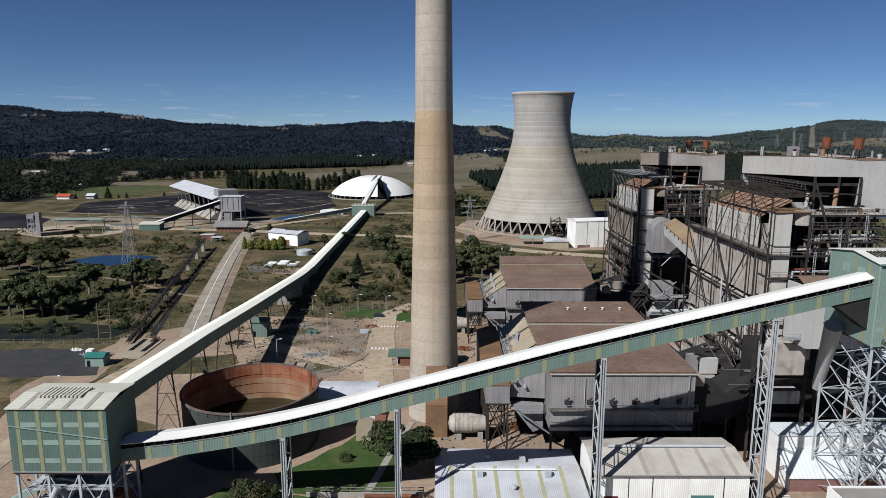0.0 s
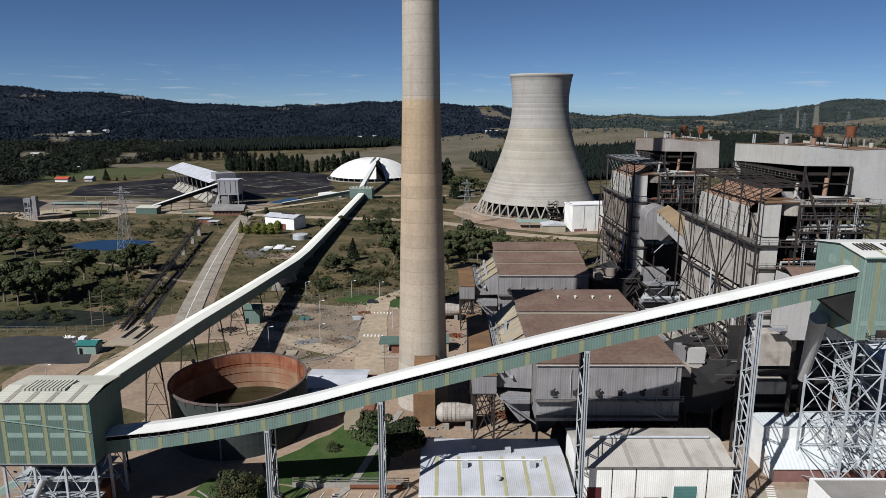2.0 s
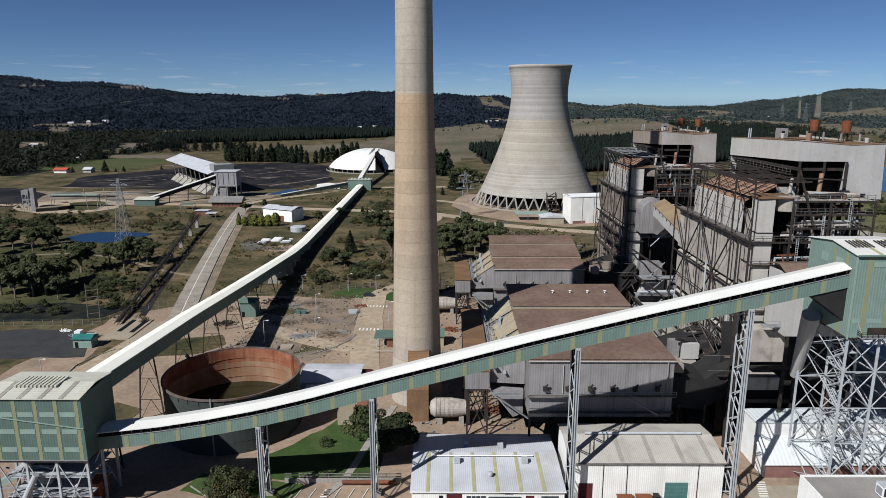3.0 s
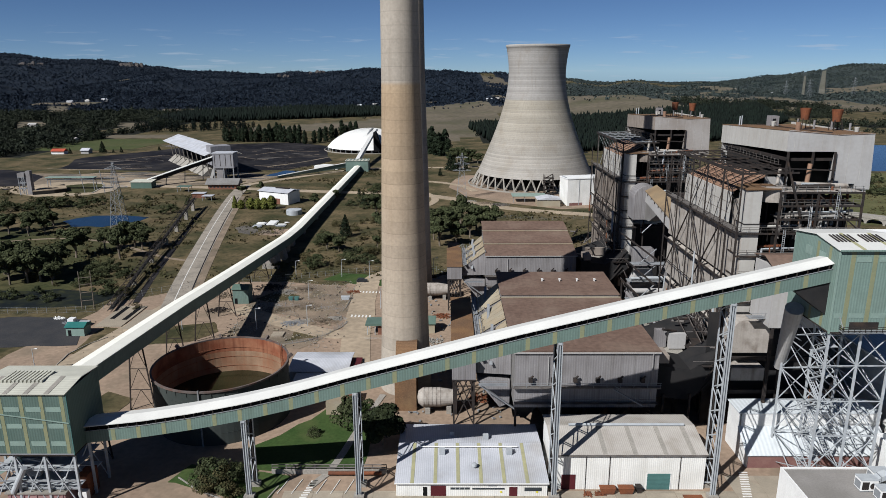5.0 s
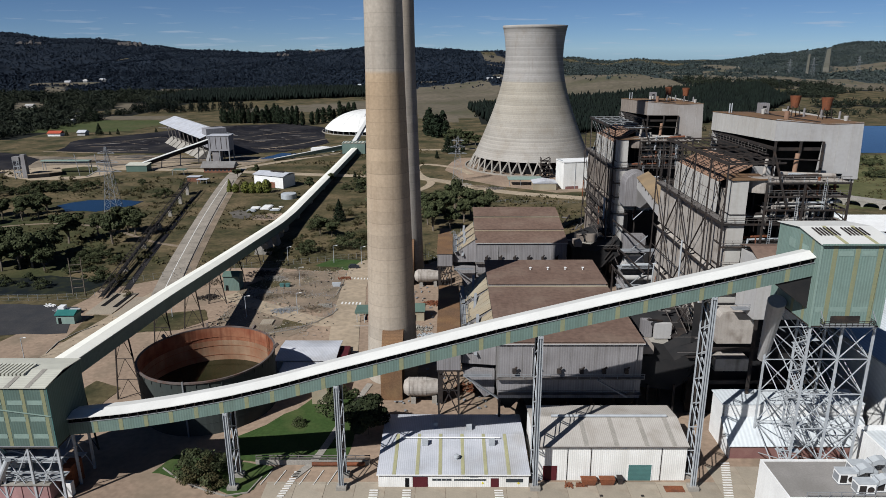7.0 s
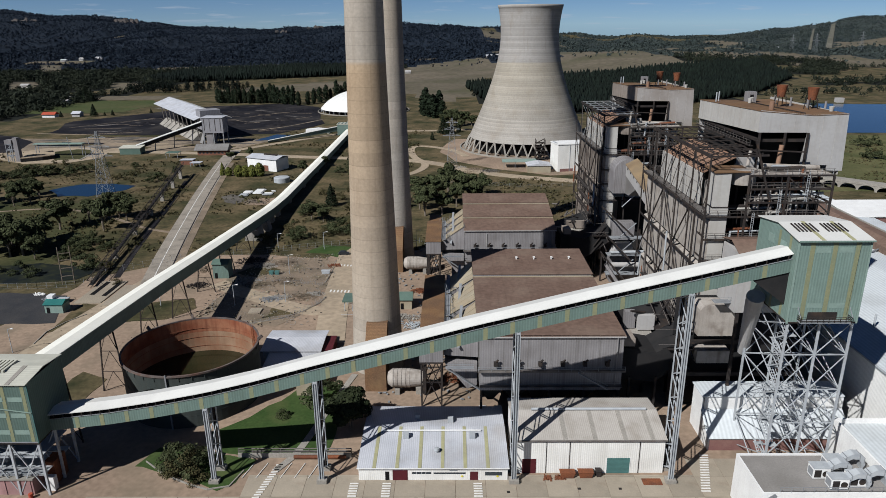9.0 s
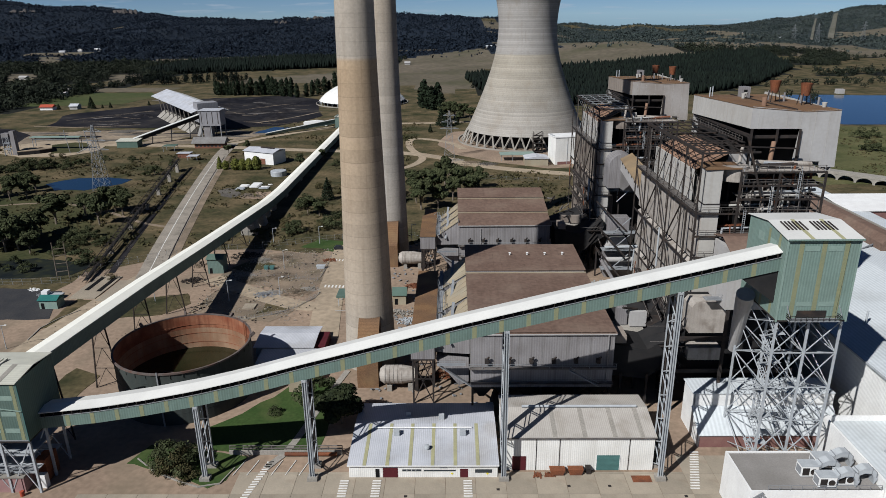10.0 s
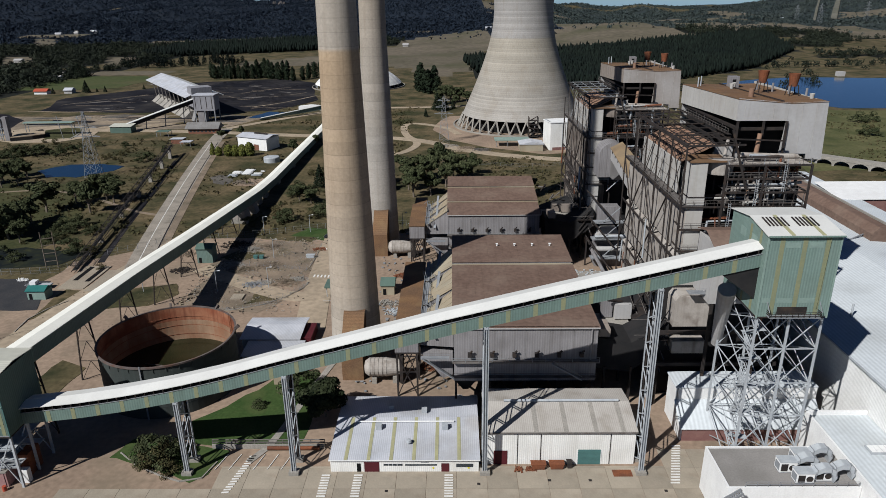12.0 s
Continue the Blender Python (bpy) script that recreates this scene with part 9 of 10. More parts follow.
solo("ash_apron", Shape().box(60, 92, 36, 55, 0.05, 0.3), M["concrete"], "pale concrete apron between the boiler houses", "paving", base=(76, 45, 0.05))
part("pipe_run", Shape().tube((74.5, 34, 5), (74.5, 64, 5), 0.6, n=12), M["clad_grey_x"], t)

# ---- yard huts and site furniture ----
def hut(name, x0, x1, y0, y1, h, wall, roof, label, rise=1.2):
    t = thing(name, (x0 + x1) / 2, (y0 + y1) / 2, 0, label, "hut")
    part("wall_shell", Shape().box(x0, x1, y0, y1, 0, h), wall, t)
    part("roof", Shape().prism([(y0 - 0.4, h), (y1 + 0.4, h), (y1 + 0.4, h + 0.15), ((y0 + y1) / 2, h + rise), (y0 - 0.4, h + 0.15)], "x", x0 - 0.3, x1 + 0.3), roof, t)
    part("door", Shape().box(x0 + 0.6, x0 + 1.6, y0 - 0.06, y0 - 0.004, 0, 2.1), M["black"], t)
    return t


hut("transfer_hut", -67, -61.4, 65, 70, 5.4, M["green_x"], M["green_roof"], "grey-green sheet hut under the conveyor", 1.4)
hut("site_hut", -110.8, -105, 34.2, 38.4, 3.0, M["pale_sheet"], M["teal_roof"], "small hut with a teal roof on the apron")
hut("valve_hut", 2.4, 6.6, 36.5, 42.5, 3.2, M["tan_roof"], M["green_roof"], "cream hut with a green gabled roof", 1.8)
t = thing("gate_kiosk", -11, 38, 0, "green-roofed open kiosk beside the road", "kiosk")
part("roof", Shape().box(-15.4, -5.6, 34.6, 41, 3.3, 3.9), M["green_roof"], t)
part("cabin", Shape().box(-11.5, -6.2, 35.4, 40, 0, 3.3), M["brick"], t)
for x in (-14.8, -12.4):
    for y in (35.2, 40.4):
        part("post", Shape().beam((x, y, 0), (x, y, 3.3), 0.2), M["light_steel"], t)
part("rail", Shape().beam((-15.2, 30, 1.1), (-6, 30, 1.1), 0.1), M["light_steel"], t)
t = thing("pump_building", -24, 7, 0, "low pale-roofed pump building beside the tank", "building")
part("wall_shell", Shape().box(-32, -16.6, 1.6, 13.6, 0, 3.3), M["white_plain"], t)
part("roof", Shape().slab([(-32.6, 1, 3.3), (-16, 1, 3.3), (-16, 8.6, 3.9), (-32.6, 8.6, 3.9)], 0.15).slab([(-32.6, 8.6, 3.9), (-16, 8.6, 3.9), (-16, 14.2, 3.3), (-32.6, 14.2, 3.3)], 0.15), M["grey_roof_x"], t)
part("lower_roof", Shape().slab([(-30, -7, 2.6), (-14.5, -7, 2.6), (-14.5, 0.9, 3.0), (-30, 0.9, 3.0)], 0.15), M["grey_roof_x"], t)
part("lower_wall", Shape().box(-29.5, -15, -6.6, 0.8, 0, 2.5), M["white_plain"], t)
part("bay_opening", Shape().box(-16.58, -13.5, 3, 12, 0, 2.6), M["maroon"], t)
solo("tan_shelter", Shape().prism([(-19, 0), (-15.4, 0), (-15.4, 2.6), (-19, 3.4)], "y", -16.5, -9), M["tan_roof"], "tan sloping shelter on the lawn", "shelter", base=(-17, -12, 0))
solo("brick_shelter", Shape().box(-15.2, -12.4, -11, -7, 0, 2.6), M["brick"], "small red-brick block on the lawn", "shelter", base=(-14, -9, 0))

lamps_at = [(-51.6, 39.8), (-35.5, 42.6), (-40.4, 69.5), (-50.9, 96.1), (-32.6, 98), (-104.5, 7), (-100, -20), (-21, 96), (5, 100), (-62, 100), (-13, 60), (-76, 40)]
for x, y in lamps_at:
    t = thing("lamp_post", x, y, 0, "slim galvanised lamp post in the yard", "lamp post", "yard lamp posts")
    part("pole", Shape().tube((x, y, 0), (x, y, 7.4), 0.12, 0.08, 8), M["light_steel"], t)
    arm_ = part("arm", Shape().beam((x, y, 7.3), (x + 1.3, y - 0.3, 7.6), 0.1), M["light_steel"], t)
    part("lamp_head", Shape().box(x + 1.1, x + 1.8, y - 0.45, y - 0.15, 7.5, 7.7), M["white_plain"], arm_)


def fence(pts, h, step, label):
    t = thing("wire_fence", *pts[0], 0, label, "fence", "yard fences")
    for a, b in zip(pts, pts[1:]):
        a, b = Vector((*a, 0)), Vector((*b, 0))
        n = max(1, int((b - a).length / step))
        for i in range(n + 1):
            p = a.lerp(b, i / n)
            part("post", Shape().beam(p, p + Vector((0, 0, h)), 0.09), M["grey_steel"], t)
        for z in (0.15, h * 0.5, h - 0.1):
            part("wire", Shape().beam(a + Vector((0, 0, z)), b + Vector((0, 0, z)), 0.03), M["grey_steel"], t)


fence([(-160, 55), (-126, 55.5), (-113, 57), (-107, 72), (-84, 88), (-58, 93), (-18, 106), (6, 106)], 2.3, 3.2, "tall chain fence along the yard edge")
fence([(-60, 26), (-42, 26), (-30, 31), (-23, 45)], 1.1, 2.2, "low pipe rail along the kerb")
fence([(-58, 64), (-26, 58)], 1.2, 2.6, "low pipe rail across the cleared plot")
fence([(130, 216), (64, 206), (0, 224)], 1.8, 6, "wire fence beyond the yard")
t = thing("pipe_rack", -16, -41, 0, "low pipe rack on a concrete wall by the lawn", "pipe rack")
part("wall", Shape().box(-26, -2, -41.6, -41.3, 0, 1.1), M["concrete"], t)
for z in (1.3, 1.9):
    part("pipe", Shape().tube((-26, -41, z), (-2, -41, z), 0.12, n=8), M["dull_steel"], t)
for x in range(-26, -1, 3):
    part("post", Shape().beam((x, -41, 0), (x, -41, 2), 0.14), M["dull_steel"], t)
part("rust_pipe", Shape().tube((-14, -42.2, 0.7), (-3, -42.2, 0.7), 0.4, n=10), M["rust"], t)
strip("footpath", [(-6, -6), (-10, -22), (-13.5, -40), (-17, -46)], 1.6, M["concrete"], 0.2, "pale concrete footpath over the lawn", "path")


def stripes(name, x0, y0, dx, dy, n, w, l, along, label):
    """Painted bars, each a piece of its own."""
    t = thing(name, x0, y0, 0.1, label, "road marking", kind="structure")
    d = Vector((dx, dy, 0))
    a = Vector(along).normalized() * (l / 2)
    q = Vector((-a.y, a.x, 0)).normalized() * (w / 2)
    for i in range(n):
        c = Vector((x0, y0, 0)) + d * i
        part("bar", Shape().slab([tuple(c - a - q + Vector((0, 0, 0.2))), tuple(c + a - q + Vector((0, 0, 0.2))), tuple(c + a + q + Vector((0, 0, 0.2))), tuple(c - a + q + Vector((0, 0, 0.2)))], 0.06), M["line_white"], t)


stripes("zebra_crossing", -22.2, 52.2, 1.25, -0.1, 6, 0.55, 2.2, (0, 1, 0), "white zebra crossing on the sandy road")
stripes("zebra_crossing", -22.6, 78.2, 1.25, -0.1, 7, 0.5, 1.8, (0, 1, 0), "white zebra crossing on the sandy road")
for x in (-0.2, 6.3, 24.4):
    stripes("zebra_crossing", x, -50.2, 0, -0.75, 9, 0.36, 1.7, (1, 0, 0), "white zebra crossing outside the workshop")
stripes("zebra_crossing", 72.4, -41, -0.26, -0.82, 15, 0.36, 1.8, (1, 0, 0), "white zebra crossing beside the store")
stripes("zebra_crossing", -16.6, -44.2, -0.17, -0.78, 15, 0.36, 1.4, (1, 0.1, 0), "white zebra crossing beside the car bays")
stripes("bay_lines", -22.6, -46, 2.85, 0.0, 2, 0.14, 5.0, (0.25, 1, 0), "white car bay lines on the forecourt")
stripes("bay_lines", -14.8, -46, 2.85, 0.0, 3, 0.14, 5.0, (0.25, 1, 0), "white car bay lines on the forecourt")


def kerb(pts, label):
    t = thing("kerb", *pts[0], 0, label, "kerb", kind="structure")
    for a, b in zip(pts, pts[1:]):
        part("kerb_stone", Shape().beam((*a, 0.15), (*b, 0.15), 0.25, 0.35), M["concrete"], t)


kerb([(-60, 27), (-50, 25), (-42, 26), (-34, 29.5), (-28, 35), (-24, 42), (-22.8, 47)], "curved concrete kerb round the plot")
kerb([(-25.5, 60), (-25, 70), (-25.4, 84)], "straight concrete kerb beside the sandy road")
kerb([(-45, -43), (-40, -47), (-33, -50.6), (-29, -52), (-25, -51), (-23.5, -46)], "curved kerb round the grass verge")
kerb([(-101.5, 12), (-102.5, 20), (-100.5, 27), (-97, 33)], "curved red-tinted kerb by the track")
for x0, x1, y0, y1 in ((-106, -97, 42, 62), (-96, -90, 40, 58)):
    solo("foundation_slab", Shape().box(x0, x1, y0, y1, 0, 0.35), M["paving"], "bare concrete foundation slab", "slab", "foundation slabs", base=(x0, y0, 0))
# pits are black bars on the slab, with shade instead of depth
for x0, y0 in ((-104.2, 49), (-99.6, 48)):
    solo("pit", Shape().box(x0, x0 + 1.6, y0, y0 + 12, 0.3, 0.42), M["black"], "long pit in the foundation slab, its shade painted as a black bar", "pit", "foundation pits", base=(x0, y0, 0.3))
solo("concrete_pad", Shape().box(-45.4, -41.6, 33, 37, 0, 0.5), M["paving"], "square concrete pad in rough ground", "slab", base=(-43, 35, 0))
t = thing("twin_pole_frame", -117.5, 60.5, 0, "tall twin-pole timber frame with rungs", "pole frame")
for x, y in ((-119.3, 59.8), (-115.8, 61.2)):
    part("pole", Shape().tube((x, y, 0), (x + 0.3, y, 14), 0.19, 0.13, 8), M["bark"], t)
for z in (3, 6, 9, 11.5):
    part("rung", Shape().beam((-119.2, 59.8, z), (-115.6, 61.2, z), 0.2), M["bark"], t)


def heap(x, y, rad, n, mats, label):
    rr = random.Random(int(x * 3 + y))
    s = Shape()
    for _ in range(n):
        a, d = rr.uniform(0, 6.28), rad * rr.random() ** 0.7
        c = Vector((x + d * math.cos(a) * 1.5, y + d * math.sin(a), max(0.1, (1 - d / rad) * rad * 0.2) * rr.random() + 0.15))
        u = Vector((rr.gauss(0, 1), rr.gauss(0, 1), rr.gauss(0, 0.35))).normalized()
        s.beam(c - u * rr.uniform(0.15, 0.7), c + u * rr.uniform(0.15, 0.7), rr.uniform(0.08, 0.34), rr.uniform(0.06, 0.24))
    solo("scrap_heap", s, mats, label, "scrap heap", "scrap heaps", kind="stuff")


for x, y, rad, m_ in ((-41, 45, 2.6, "grey_steel"), (-27, 49.5, 2.2, "concrete"), (-51, 78, 3.2, "concrete"), (-45, 81, 3.4, "rubble"), (-38, 47, 2.2, "concrete"), (-31, 47, 3.6, "rubble"), (-54, 62, 3.5, "concrete"), (-48, 58, 3.0, "rubble"),
                      (-25, 78, 2.0, "rust"), (-116, 46, 1.8, "grey_steel"), (-122, 50, 1.2, "white_plain"), (-70, 58, 3.0, "dark_steel"), (-58, 84, 4.5, "dark_steel"), (-76, 74, 4.0, "rubble"), (-82, 66, 3.0, "concrete"), (-40, 62, 3.4, "rubble"),
                      (20, -8, 2.5, "rust"), (8, 24, 2.5, "light_steel"), (5, 30, 3, "concrete"), (9, 52, 2.5, "rust"), (66, 36, 3, "grey_steel"), (64, 30, 3.5, "dark_steel"), (70, 42, 3, "clad_pale"), (41, -48.3, 0.7, "rust"), (38.5, -48.6, 0.5, "rust")):
    heap(x, y, rad, int(rad * 44), M[m_], "loose heap of broken scrap and rubble")
for x, y, rad, m_ in ((22, 262, 5, "concrete"), (34, 256, 4, "rubble"), (44, 250, 4.5, "dull_steel"), (30, 248, 4, "dirt_road")):
    heap(x, y, rad, int(rad * 40), M[m_], "loose heap of gravel and scrap near the cooling tower")
for x, y, w, m_ in ((42.5, -47.9, 1.5, "rust"), (46.2, -47.8, 1.5, "rust"), (-26.9, 69.6, 1.6, "light_steel"), (-46.9, 69, 0.8, "teal_door"), (-44.8, 69, 0.8, "teal_door"), (48.8, -47.5, 0.5, "dark_steel")):
    t = thing("skip_bin", x, y, 0, "small open steel skip bin" if m_ != "rust" else "rusty open steel skip by the store wall", "skip bin", "skip bins")
    tub_ = part("tub", Shape().prism([(x - w * 0.8, 0.15), (x + w * 0.8, 0.15), (x + w, 1.3), (x - w, 1.3)], "y", y - 0.7, y + 0.7), M[m_], t)
    part("rim", Shape().box(x - w - 0.06, x + w + 0.06, y - 0.76, y + 0.76, 1.3, 1.38), M[m_], tub_)
solo("drain_grate", Shape().box(57.2, 61, -50.6, -48.6, 0.09, 0.16), M["rust"], "rusty drain grate set in the paving", "drain", base=(59, -49.6, 0.09))
for x, y in ((44, -52), (52, -52), (30, -53), (12, -55), (66, -55)):
    solo("drain_cover", Shape().box(x, x + 0.6, y, y + 0.6, 0.09, 0.14), M["dark_steel"], "small dark drain cover in the paving", "drain", "drain covers", base=(x, y, 0.09))
for x in (2.4, 6.2, 26.6, 30.2):
    t = thing("parked_car", x, -24.6, 0, "parked car in shade behind the workshop", "car", "parked cars")
    pale = x > 20
    body_ = part("body", Shape().prism([(-26.6, 0.3), (-22.4, 0.3), (-22.4, 0.85), (-23.4, 0.95), (-24.0, 1.45), (-25.6, 1.45), (-26.6, 0.95)], "x", x - 0.85, x + 0.85), M["car_white" if pale else "car_dark"], t)
    for wx in (-0.8, 0.8):
        for wy in (-25.8, -23.2):
            wh_ = part("wheel", Shape().tube((x + wx - 0.1, wy, 0.33), (x + wx + 0.1, wy, 0.33), 0.33, n=14), M["rubber"], t)
            part("rim", Shape().tube((x + wx - 0.12, wy, 0.33), (x + wx + 0.12, wy, 0.33), 0.19, n=12), M["light_steel"], wh_)
    part("windscreen", Shape().box(x - 0.7, x + 0.7, -24.0, -23.96, 0.98, 1.4), M["glass"], body_)
t = thing("parked_car", -23.4, 91, 0, "dark car parked beside the green strip", "car")
part("body", Shape().prism([(-25.6, 0.3), (-21.4, 0.3), (-21.4, 0.95), (-22.4, 1.05), (-22.9, 1.6), (-24.8, 1.6), (-25.6, 1.0)], "y", 90.2, 91.9), M["car_dark"], t)
for wx in (-24.8, -22.2):
    part("wheel", Shape().tube((wx, 90.1, 0.35), (wx, 90.3, 0.35), 0.35, n=14), M["rubber"], t)
t = thing("parked_truck", -112, 44, 0, "white flat-bed truck parked on the apron", "truck")
part("cab", Shape().box(-115, -113, 42.6, 44.8, 0.5, 2.6), M["car_white"], t)
part("tray", Shape().box(-112.9, -108.5, 42.4, 45, 0.9, 1.3), M["light_steel"], t)
for wx in (-114.2, -110):
    part("wheel", Shape().tube((wx, 42.5, 0.45), (wx, 42.9, 0.45), 0.45, n=14), M["rubber"], t)

# ---- roof plant on the annex and office ----
for i, (x, y, turned) in enumerate(((85.0, -60.0, 0), (86.6, -63.0, 0), (90.2, -62.2, 1), (88.6, -57.6, 0))):
    t = thing("air_conditioner", x, y, 9.3, "white rooftop air-conditioning unit with a bent duct", "air conditioner", "rooftop air conditioners")
    cabinet_ = part("cabinet", Shape().box(x - 1.5, x + 1.5, y - 1.0, y + 1.0, 9.55, 11.6), M["white_plain"], t)
    part("grille", Shape().box(x - 1.3, x - 0.1, y - 1.04, y - 1.003, 9.8, 11.3), M["dark_steel"], cabinet_)
    part("fan_grille", Shape().tube((x + 0.7, y - 1.003, 10.5), (x + 0.7, y - 1.05, 10.5), 0.6, n=16), M["dark_steel"], cabinet_)
    part("side_grille", Shape().box(x - 1.54, x - 1.503, y - 0.8, y + 0.8, 9.8, 11.2), M["grey_steel"], cabinet_)
    part("lid", Shape().box(x - 1.56, x + 1.56, y - 1.06, y + 1.06, 11.6, 11.7), M["light_steel"], cabinet_)
    part("skid", Shape().box(x - 1.4, x + 1.4, y - 0.9, y + 0.9, 9.3, 9.55), M["grey_steel"], t)
    bend = [(1.2, 10.9, 0.75), (2.0, 11.6, 0.85), (3.2, 12.2, 0.9), (4.4, 12.1, 0.9), (5.3, 11.3, 0.9), (5.6, 9.9, 0.9)]
    part("duct", sweep_profile(range(6), lambda u: [(x + bend[u][0], y - 0.75, bend[u][1] + bend[u][2] * 0.6), (x + bend[u][0], y + 0.75, bend[u][1] + bend[u][2] * 0.6), (x + bend[u][0] - (0.5 if u > 3 else 0), y + 0.75, bend[u][1] - bend[u][2] * 0.6), (x + bend[u][0] - (0.5 if u > 3 else 0), y - 0.75, bend[u][1] - bend[u][2] * 0.6)]), M["light_steel"], t, "galvanised sheet-metal duct")
    for u in (1, 3, 4):
        part("duct_joint", Shape().box(x + bend[u][0] - 0.05, x + bend[u][0] + 0.05, y - 0.8, y + 0.8, bend[u][1] - 0.5, bend[u][1] + 0.6), M["grey_steel"], t)
t = thing("roof_rail", 80, -64, 9.6, "grey pipe railing along the annex roof", "railing")
for z in (0.5, 1.0):
    part("rail", Shape().beam((76, -64.8, 9.6 + z), (95.5, -64.8, 9.6 + z), 0.07), M["grey_steel"], t)
for i in range(11):
    part("post", Shape().beam((76 + i * 1.95, -64.8, 9.6), (76 + i * 1.95, -64.8, 10.6), 0.07), M["grey_steel"], t)
t = thing("outside_stair", 70, -65, 0, "white outside stair at the annex corner", "stair")
part("stringer", Shape().beam((68.5, -66.5, 4.5), (75, -66.5, 9.6), 0.15, 0.4), M["grey_steel"], t)
part("stringer", Shape().beam((68.5, -65.4, 4.5), (75, -65.4, 9.6), 0.15, 0.4), M["grey_steel"], t)
for i in range(18):
    part("tread", Shape().box(68.5 + i * 0.36, 68.8 + i * 0.36, -66.4, -65.5, 4.5 + i * 0.283, 4.55 + i * 0.283), M["grey_steel"], t)
part("landing_block", Shape().box(66, 72.9, -68, -64, 0, 4.6), M["white_plain"], t)
t = thing("skylight", 104, -55, 10.2, "pale rooftop skylight on the office", "skylight")
part("frame", Shape().box(102, 106.5, -57, -54.6, 10.2, 10.6), M["light_steel"], t)
for i in range(4):
    part("pane", Shape().box(102.25 + i * 1.05, 103.2 + i * 1.05, -56.8, -54.8, 10.6, 10.66), M["white_plain"], t)

# ---- annexes beyond the turbine hall ----
t = thing("maroon_store", 178, 84, 0, "maroon-walled store with a pale roof behind the hall", "building")
part("wall_shell", Shape().box(168, 200, 78, 96, 0, 18.5), M["maroon_brick"], t)
part("roof", Shape().slab([(167, 77.5, 18.6), (201, 77.5, 18.6), (201, 97, 20), (167, 97, 20)], 0.3), M["white_plain"], t)
t = thing("maroon_pipe_gallery", 160, 55, 0, "long maroon pipe gallery on the hall roof", "pipe gallery")
part("casing", Shape().prism([(150, 18.5), (157, 18.5), (157, 22), (155, 24), (152, 24), (150, 22)], "y", 30, 92), M["rust_roof"], t)
part("parapet", Shape().box(160, 160.6, 20, 118, 18, 22), M["concrete"], t)
for i, (x, y, h_) in enumerate(((118, -18, 3.2), (124, 4, 2.0), (131, 22, 1.4))):
    solo("roof_vent", Shape().tube((x, y, 18.9), (x, y, 18.9 + h_), 0.25, n=10), M["light_steel"], "slim vent pipe on the hall roof", "vent", "hall roof vents", base=(x, y, 18.9))
t = thing("hall_roof_edge", 130, 20, 18, "grey gutter line across the hall roof", "gutter")
part("gutter", Shape().beam((108.6, 8, 18.5), (150, 34, 20.6), 0.4, 0.3), M["grey_steel"], t)
part("gutter", Shape().beam((108.2, -70, 18.25), (108.2, 120, 18.25), 0.35, 0.35), M["light_steel"], t)

# ---- clutter under the low transfer house ----
t = thing("crusher_plant", -68, -48, 0, "rusty pink machinery under the transfer house", "machinery")
part("casing", Shape().box(-73.4, -62.4, -53.4, -46, 0, 3.6), M["pink_paint"], t, "faded pink machine casing")
part("casing_lid", Shape().box(-73.8, -62, -53.8, -45.6, 3.6, 3.9), M["concrete"], t, "dusty pale casing lid")
for i in range(5):
    part("casing_rib", Shape().box(-73 + i * 2.5, -72.8 + i * 2.5, -53.52, -53.41, 0, 3.6), M["pink_paint"], t)
for k in range(12):
    xa, ya, za = clut.uniform(-76, -60), clut.uniform(-53.5, -46), clut.uniform(4, 10)
    part("service_pipe", Shape().tube((xa, ya, za), (xa + clut.uniform(-4, 4), ya + clut.uniform(-1, 1), za + clut.uniform(-3, 2)), clut.uniform(0.08, 0.22), n=7), M["light_steel"] if k % 3 else M["grey_steel"], t)
part("dust_duct", Shape().tube((-72, -53.6, 4), (-69, -53.8, 9.4), 0.55, n=12), M["light_steel"], t)
part("barrel", Shape().tube((-62.6, -54.4, 0), (-62.6, -54.4, 1.1), 0.4, n=14), M["red_roof"], t, "orange-red drum")
part("casing", Shape().box(-61.9, -59.8, -50, -46, 0, 5.0), M["rust"], t)
part("hopper", Shape().prism([(-71, 5), (-69, 5), (-67, 9), (-73, 9)], "y", -50, -46), M["grey_steel"], t)
part("cabinet", Shape().box(-60.6, -59.0, -52.2, -51.0, 0, 3.0), M["white_plain"], t, "tall white cabinet")
part("feed_belt", Shape().beam((-82, -49, 3), (-72, -49, 9), 2.4, 1.2), M["pale_sheet"], t)
for z in (4.0, 8.0):
    part("deck", Shape().box(-75.5, -60, -53, -43.5, z + 0.2, z + 0.32), M["light_steel"], t)
    for k in (0.6, 1.2):
        part("rail", Shape().beam((-75.5, -53, z + k), (-60, -53, z + k), 0.08), M["light_steel"], t)

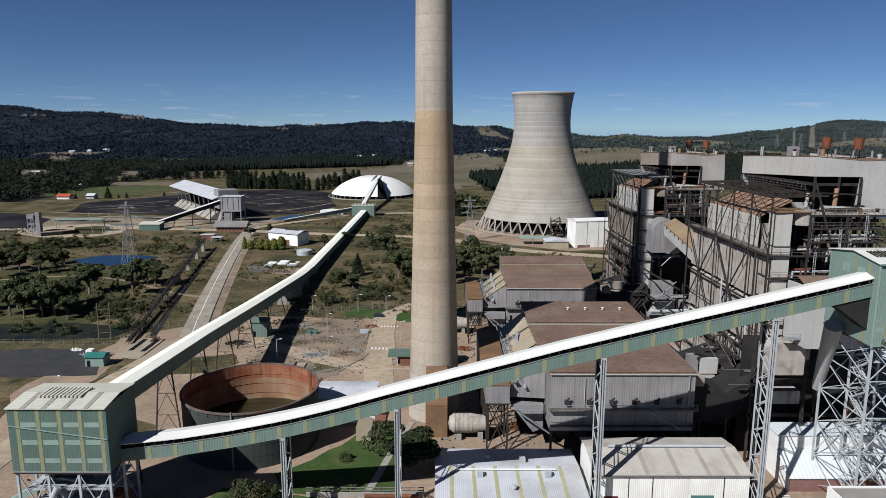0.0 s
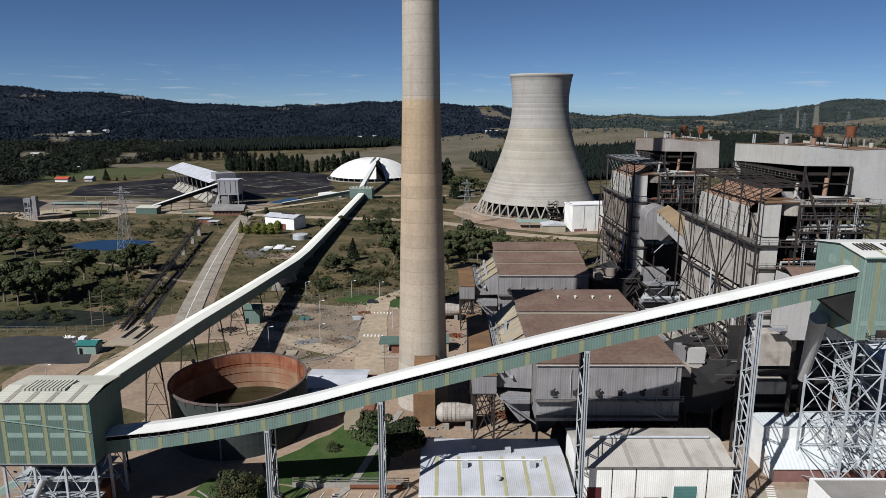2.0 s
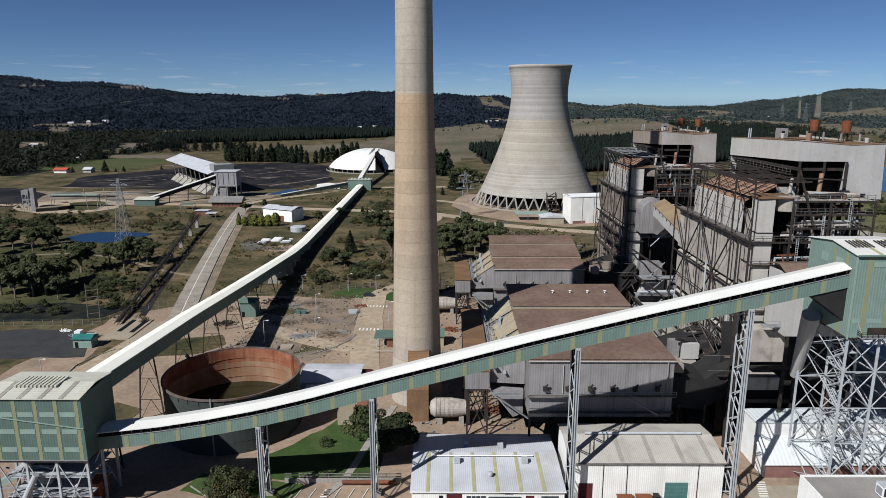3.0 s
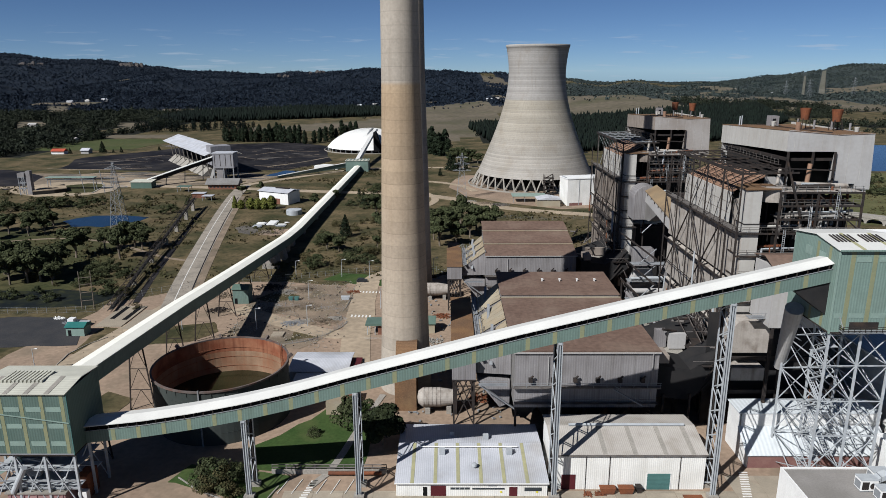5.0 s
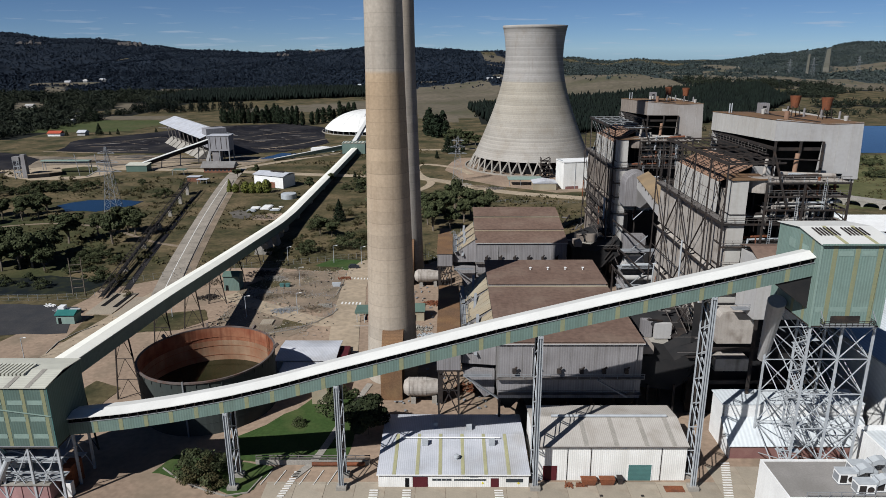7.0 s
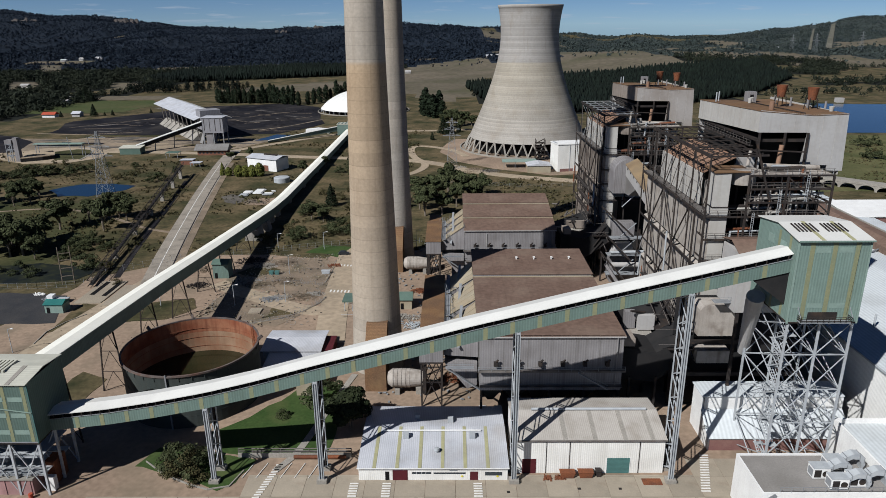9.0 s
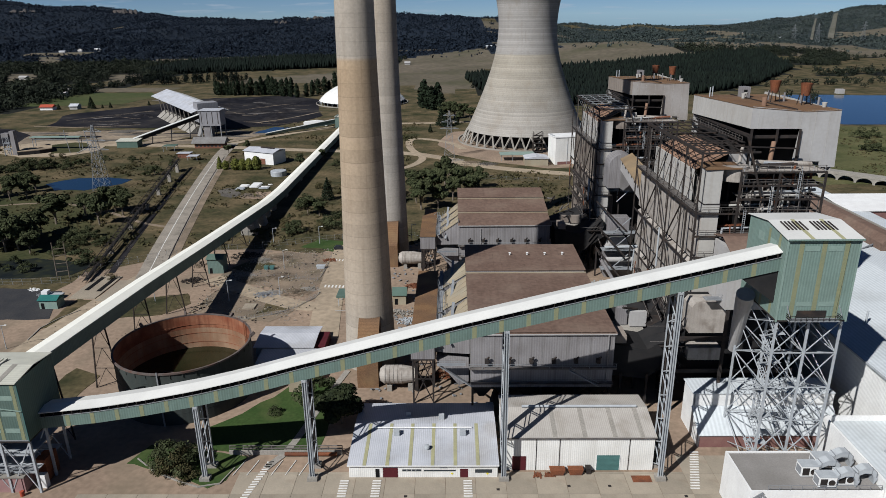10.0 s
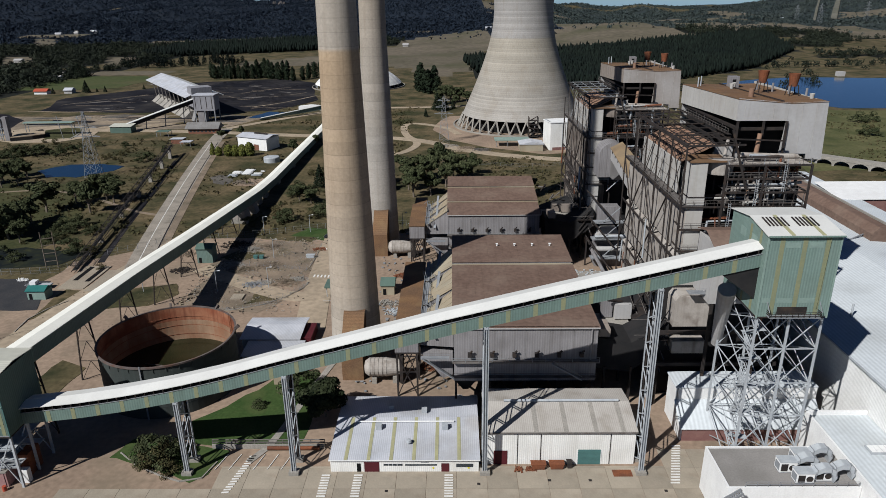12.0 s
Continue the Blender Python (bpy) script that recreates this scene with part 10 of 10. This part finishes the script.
# ---- loose stones, scrap and weeds over the cleared yard ----
def litter(name, n, seed, area, size, mat, label):
    rr = random.Random(seed)
    s = Shape()
    while n:
        x, y = rr.uniform(area[0], area[1]), rr.uniform(area[2], area[3])
        if noise.noise(Vector((x / 7, y / 7, seed))) < rr.uniform(-0.3, 0.5):
            n -= 1
            continue
        u = Vector((rr.gauss(0, 1), rr.gauss(0, 1), rr.gauss(0, 0.25))).normalized() * rr.uniform(0.3, 1.0) * size
        c = Vector((x, y, 0.22 + 0.2 * size))
        s.beam(c - u, c + u, size * rr.uniform(0.3, 1.0), size * rr.uniform(0.2, 0.7))
        n -= 1
    solo(name, s, mat, label, "debris", kind="stuff")


litter("stone_litter", 2600, 3, (-62, -23, 24, 92), 0.24, M["concrete"], "broken stones strewn over the cleared plots")
litter("scrap_litter", 420, 4, (-64, -22, 22, 92), 0.36, M["dark_steel"], "dark scrap iron strewn over the cleared plots")
litter("timber_litter", 260, 5, (-62, -22, 24, 90), 0.6, M["tan_roof"], "splintered timber strewn over the cleared plots")
litter("stone_litter", 420, 6, (-110, -66, 10, 100), 0.24, M["rubble"], "loose stones along the sandy track")
litter("scrap_litter", 500, 7, (0, 24, -20, 110), 0.6, M["grey_steel"], "scrap iron and fittings round the chimney feet")
litter("scrap_litter", 260, 11, (-88, -76, 173, 181), 0.7, M["bark"], "rusty brown scrap iron dumped beside the sheet stacks")
litter("scrap_litter", 420, 8, (56, 90, 34, 56), 0.6, M["light_steel"], "torn sheet metal beside the boiler house")

# ---- concrete slabs of the forecourt ----
fc = thing("forecourt", 20, -60, 0, "stained pale concrete slabs of the forecourt", "paving", kind="structure")
slab_mesh = {}
for ix in range(22):
    for iy in range(13):
        x0, y0 = -52 + ix * 6.0, -120 + iy * 6.0
        x1, y1 = x0 + 5.93, y0 + 5.93
        if y1 > -47.4 and not (64 < x0 < 78):
            y1 = -47.4
        if y1 - y0 < 0.5 or (x1 < -22 and y1 > -52.5):
            continue
        key = (round(x1 - x0, 2), round(y1 - y0, 2))
        if key not in slab_mesh:
            slab_mesh[key] = mesh_of("slab", Shape().box(0, key[0], 0, key[1], -0.2, 0), M["slab"])
        ob = new("slab", slab_mesh[key])
        ob.parent = fc
        ob.location = Vector((x0, y0, 0.1)) - fc.location
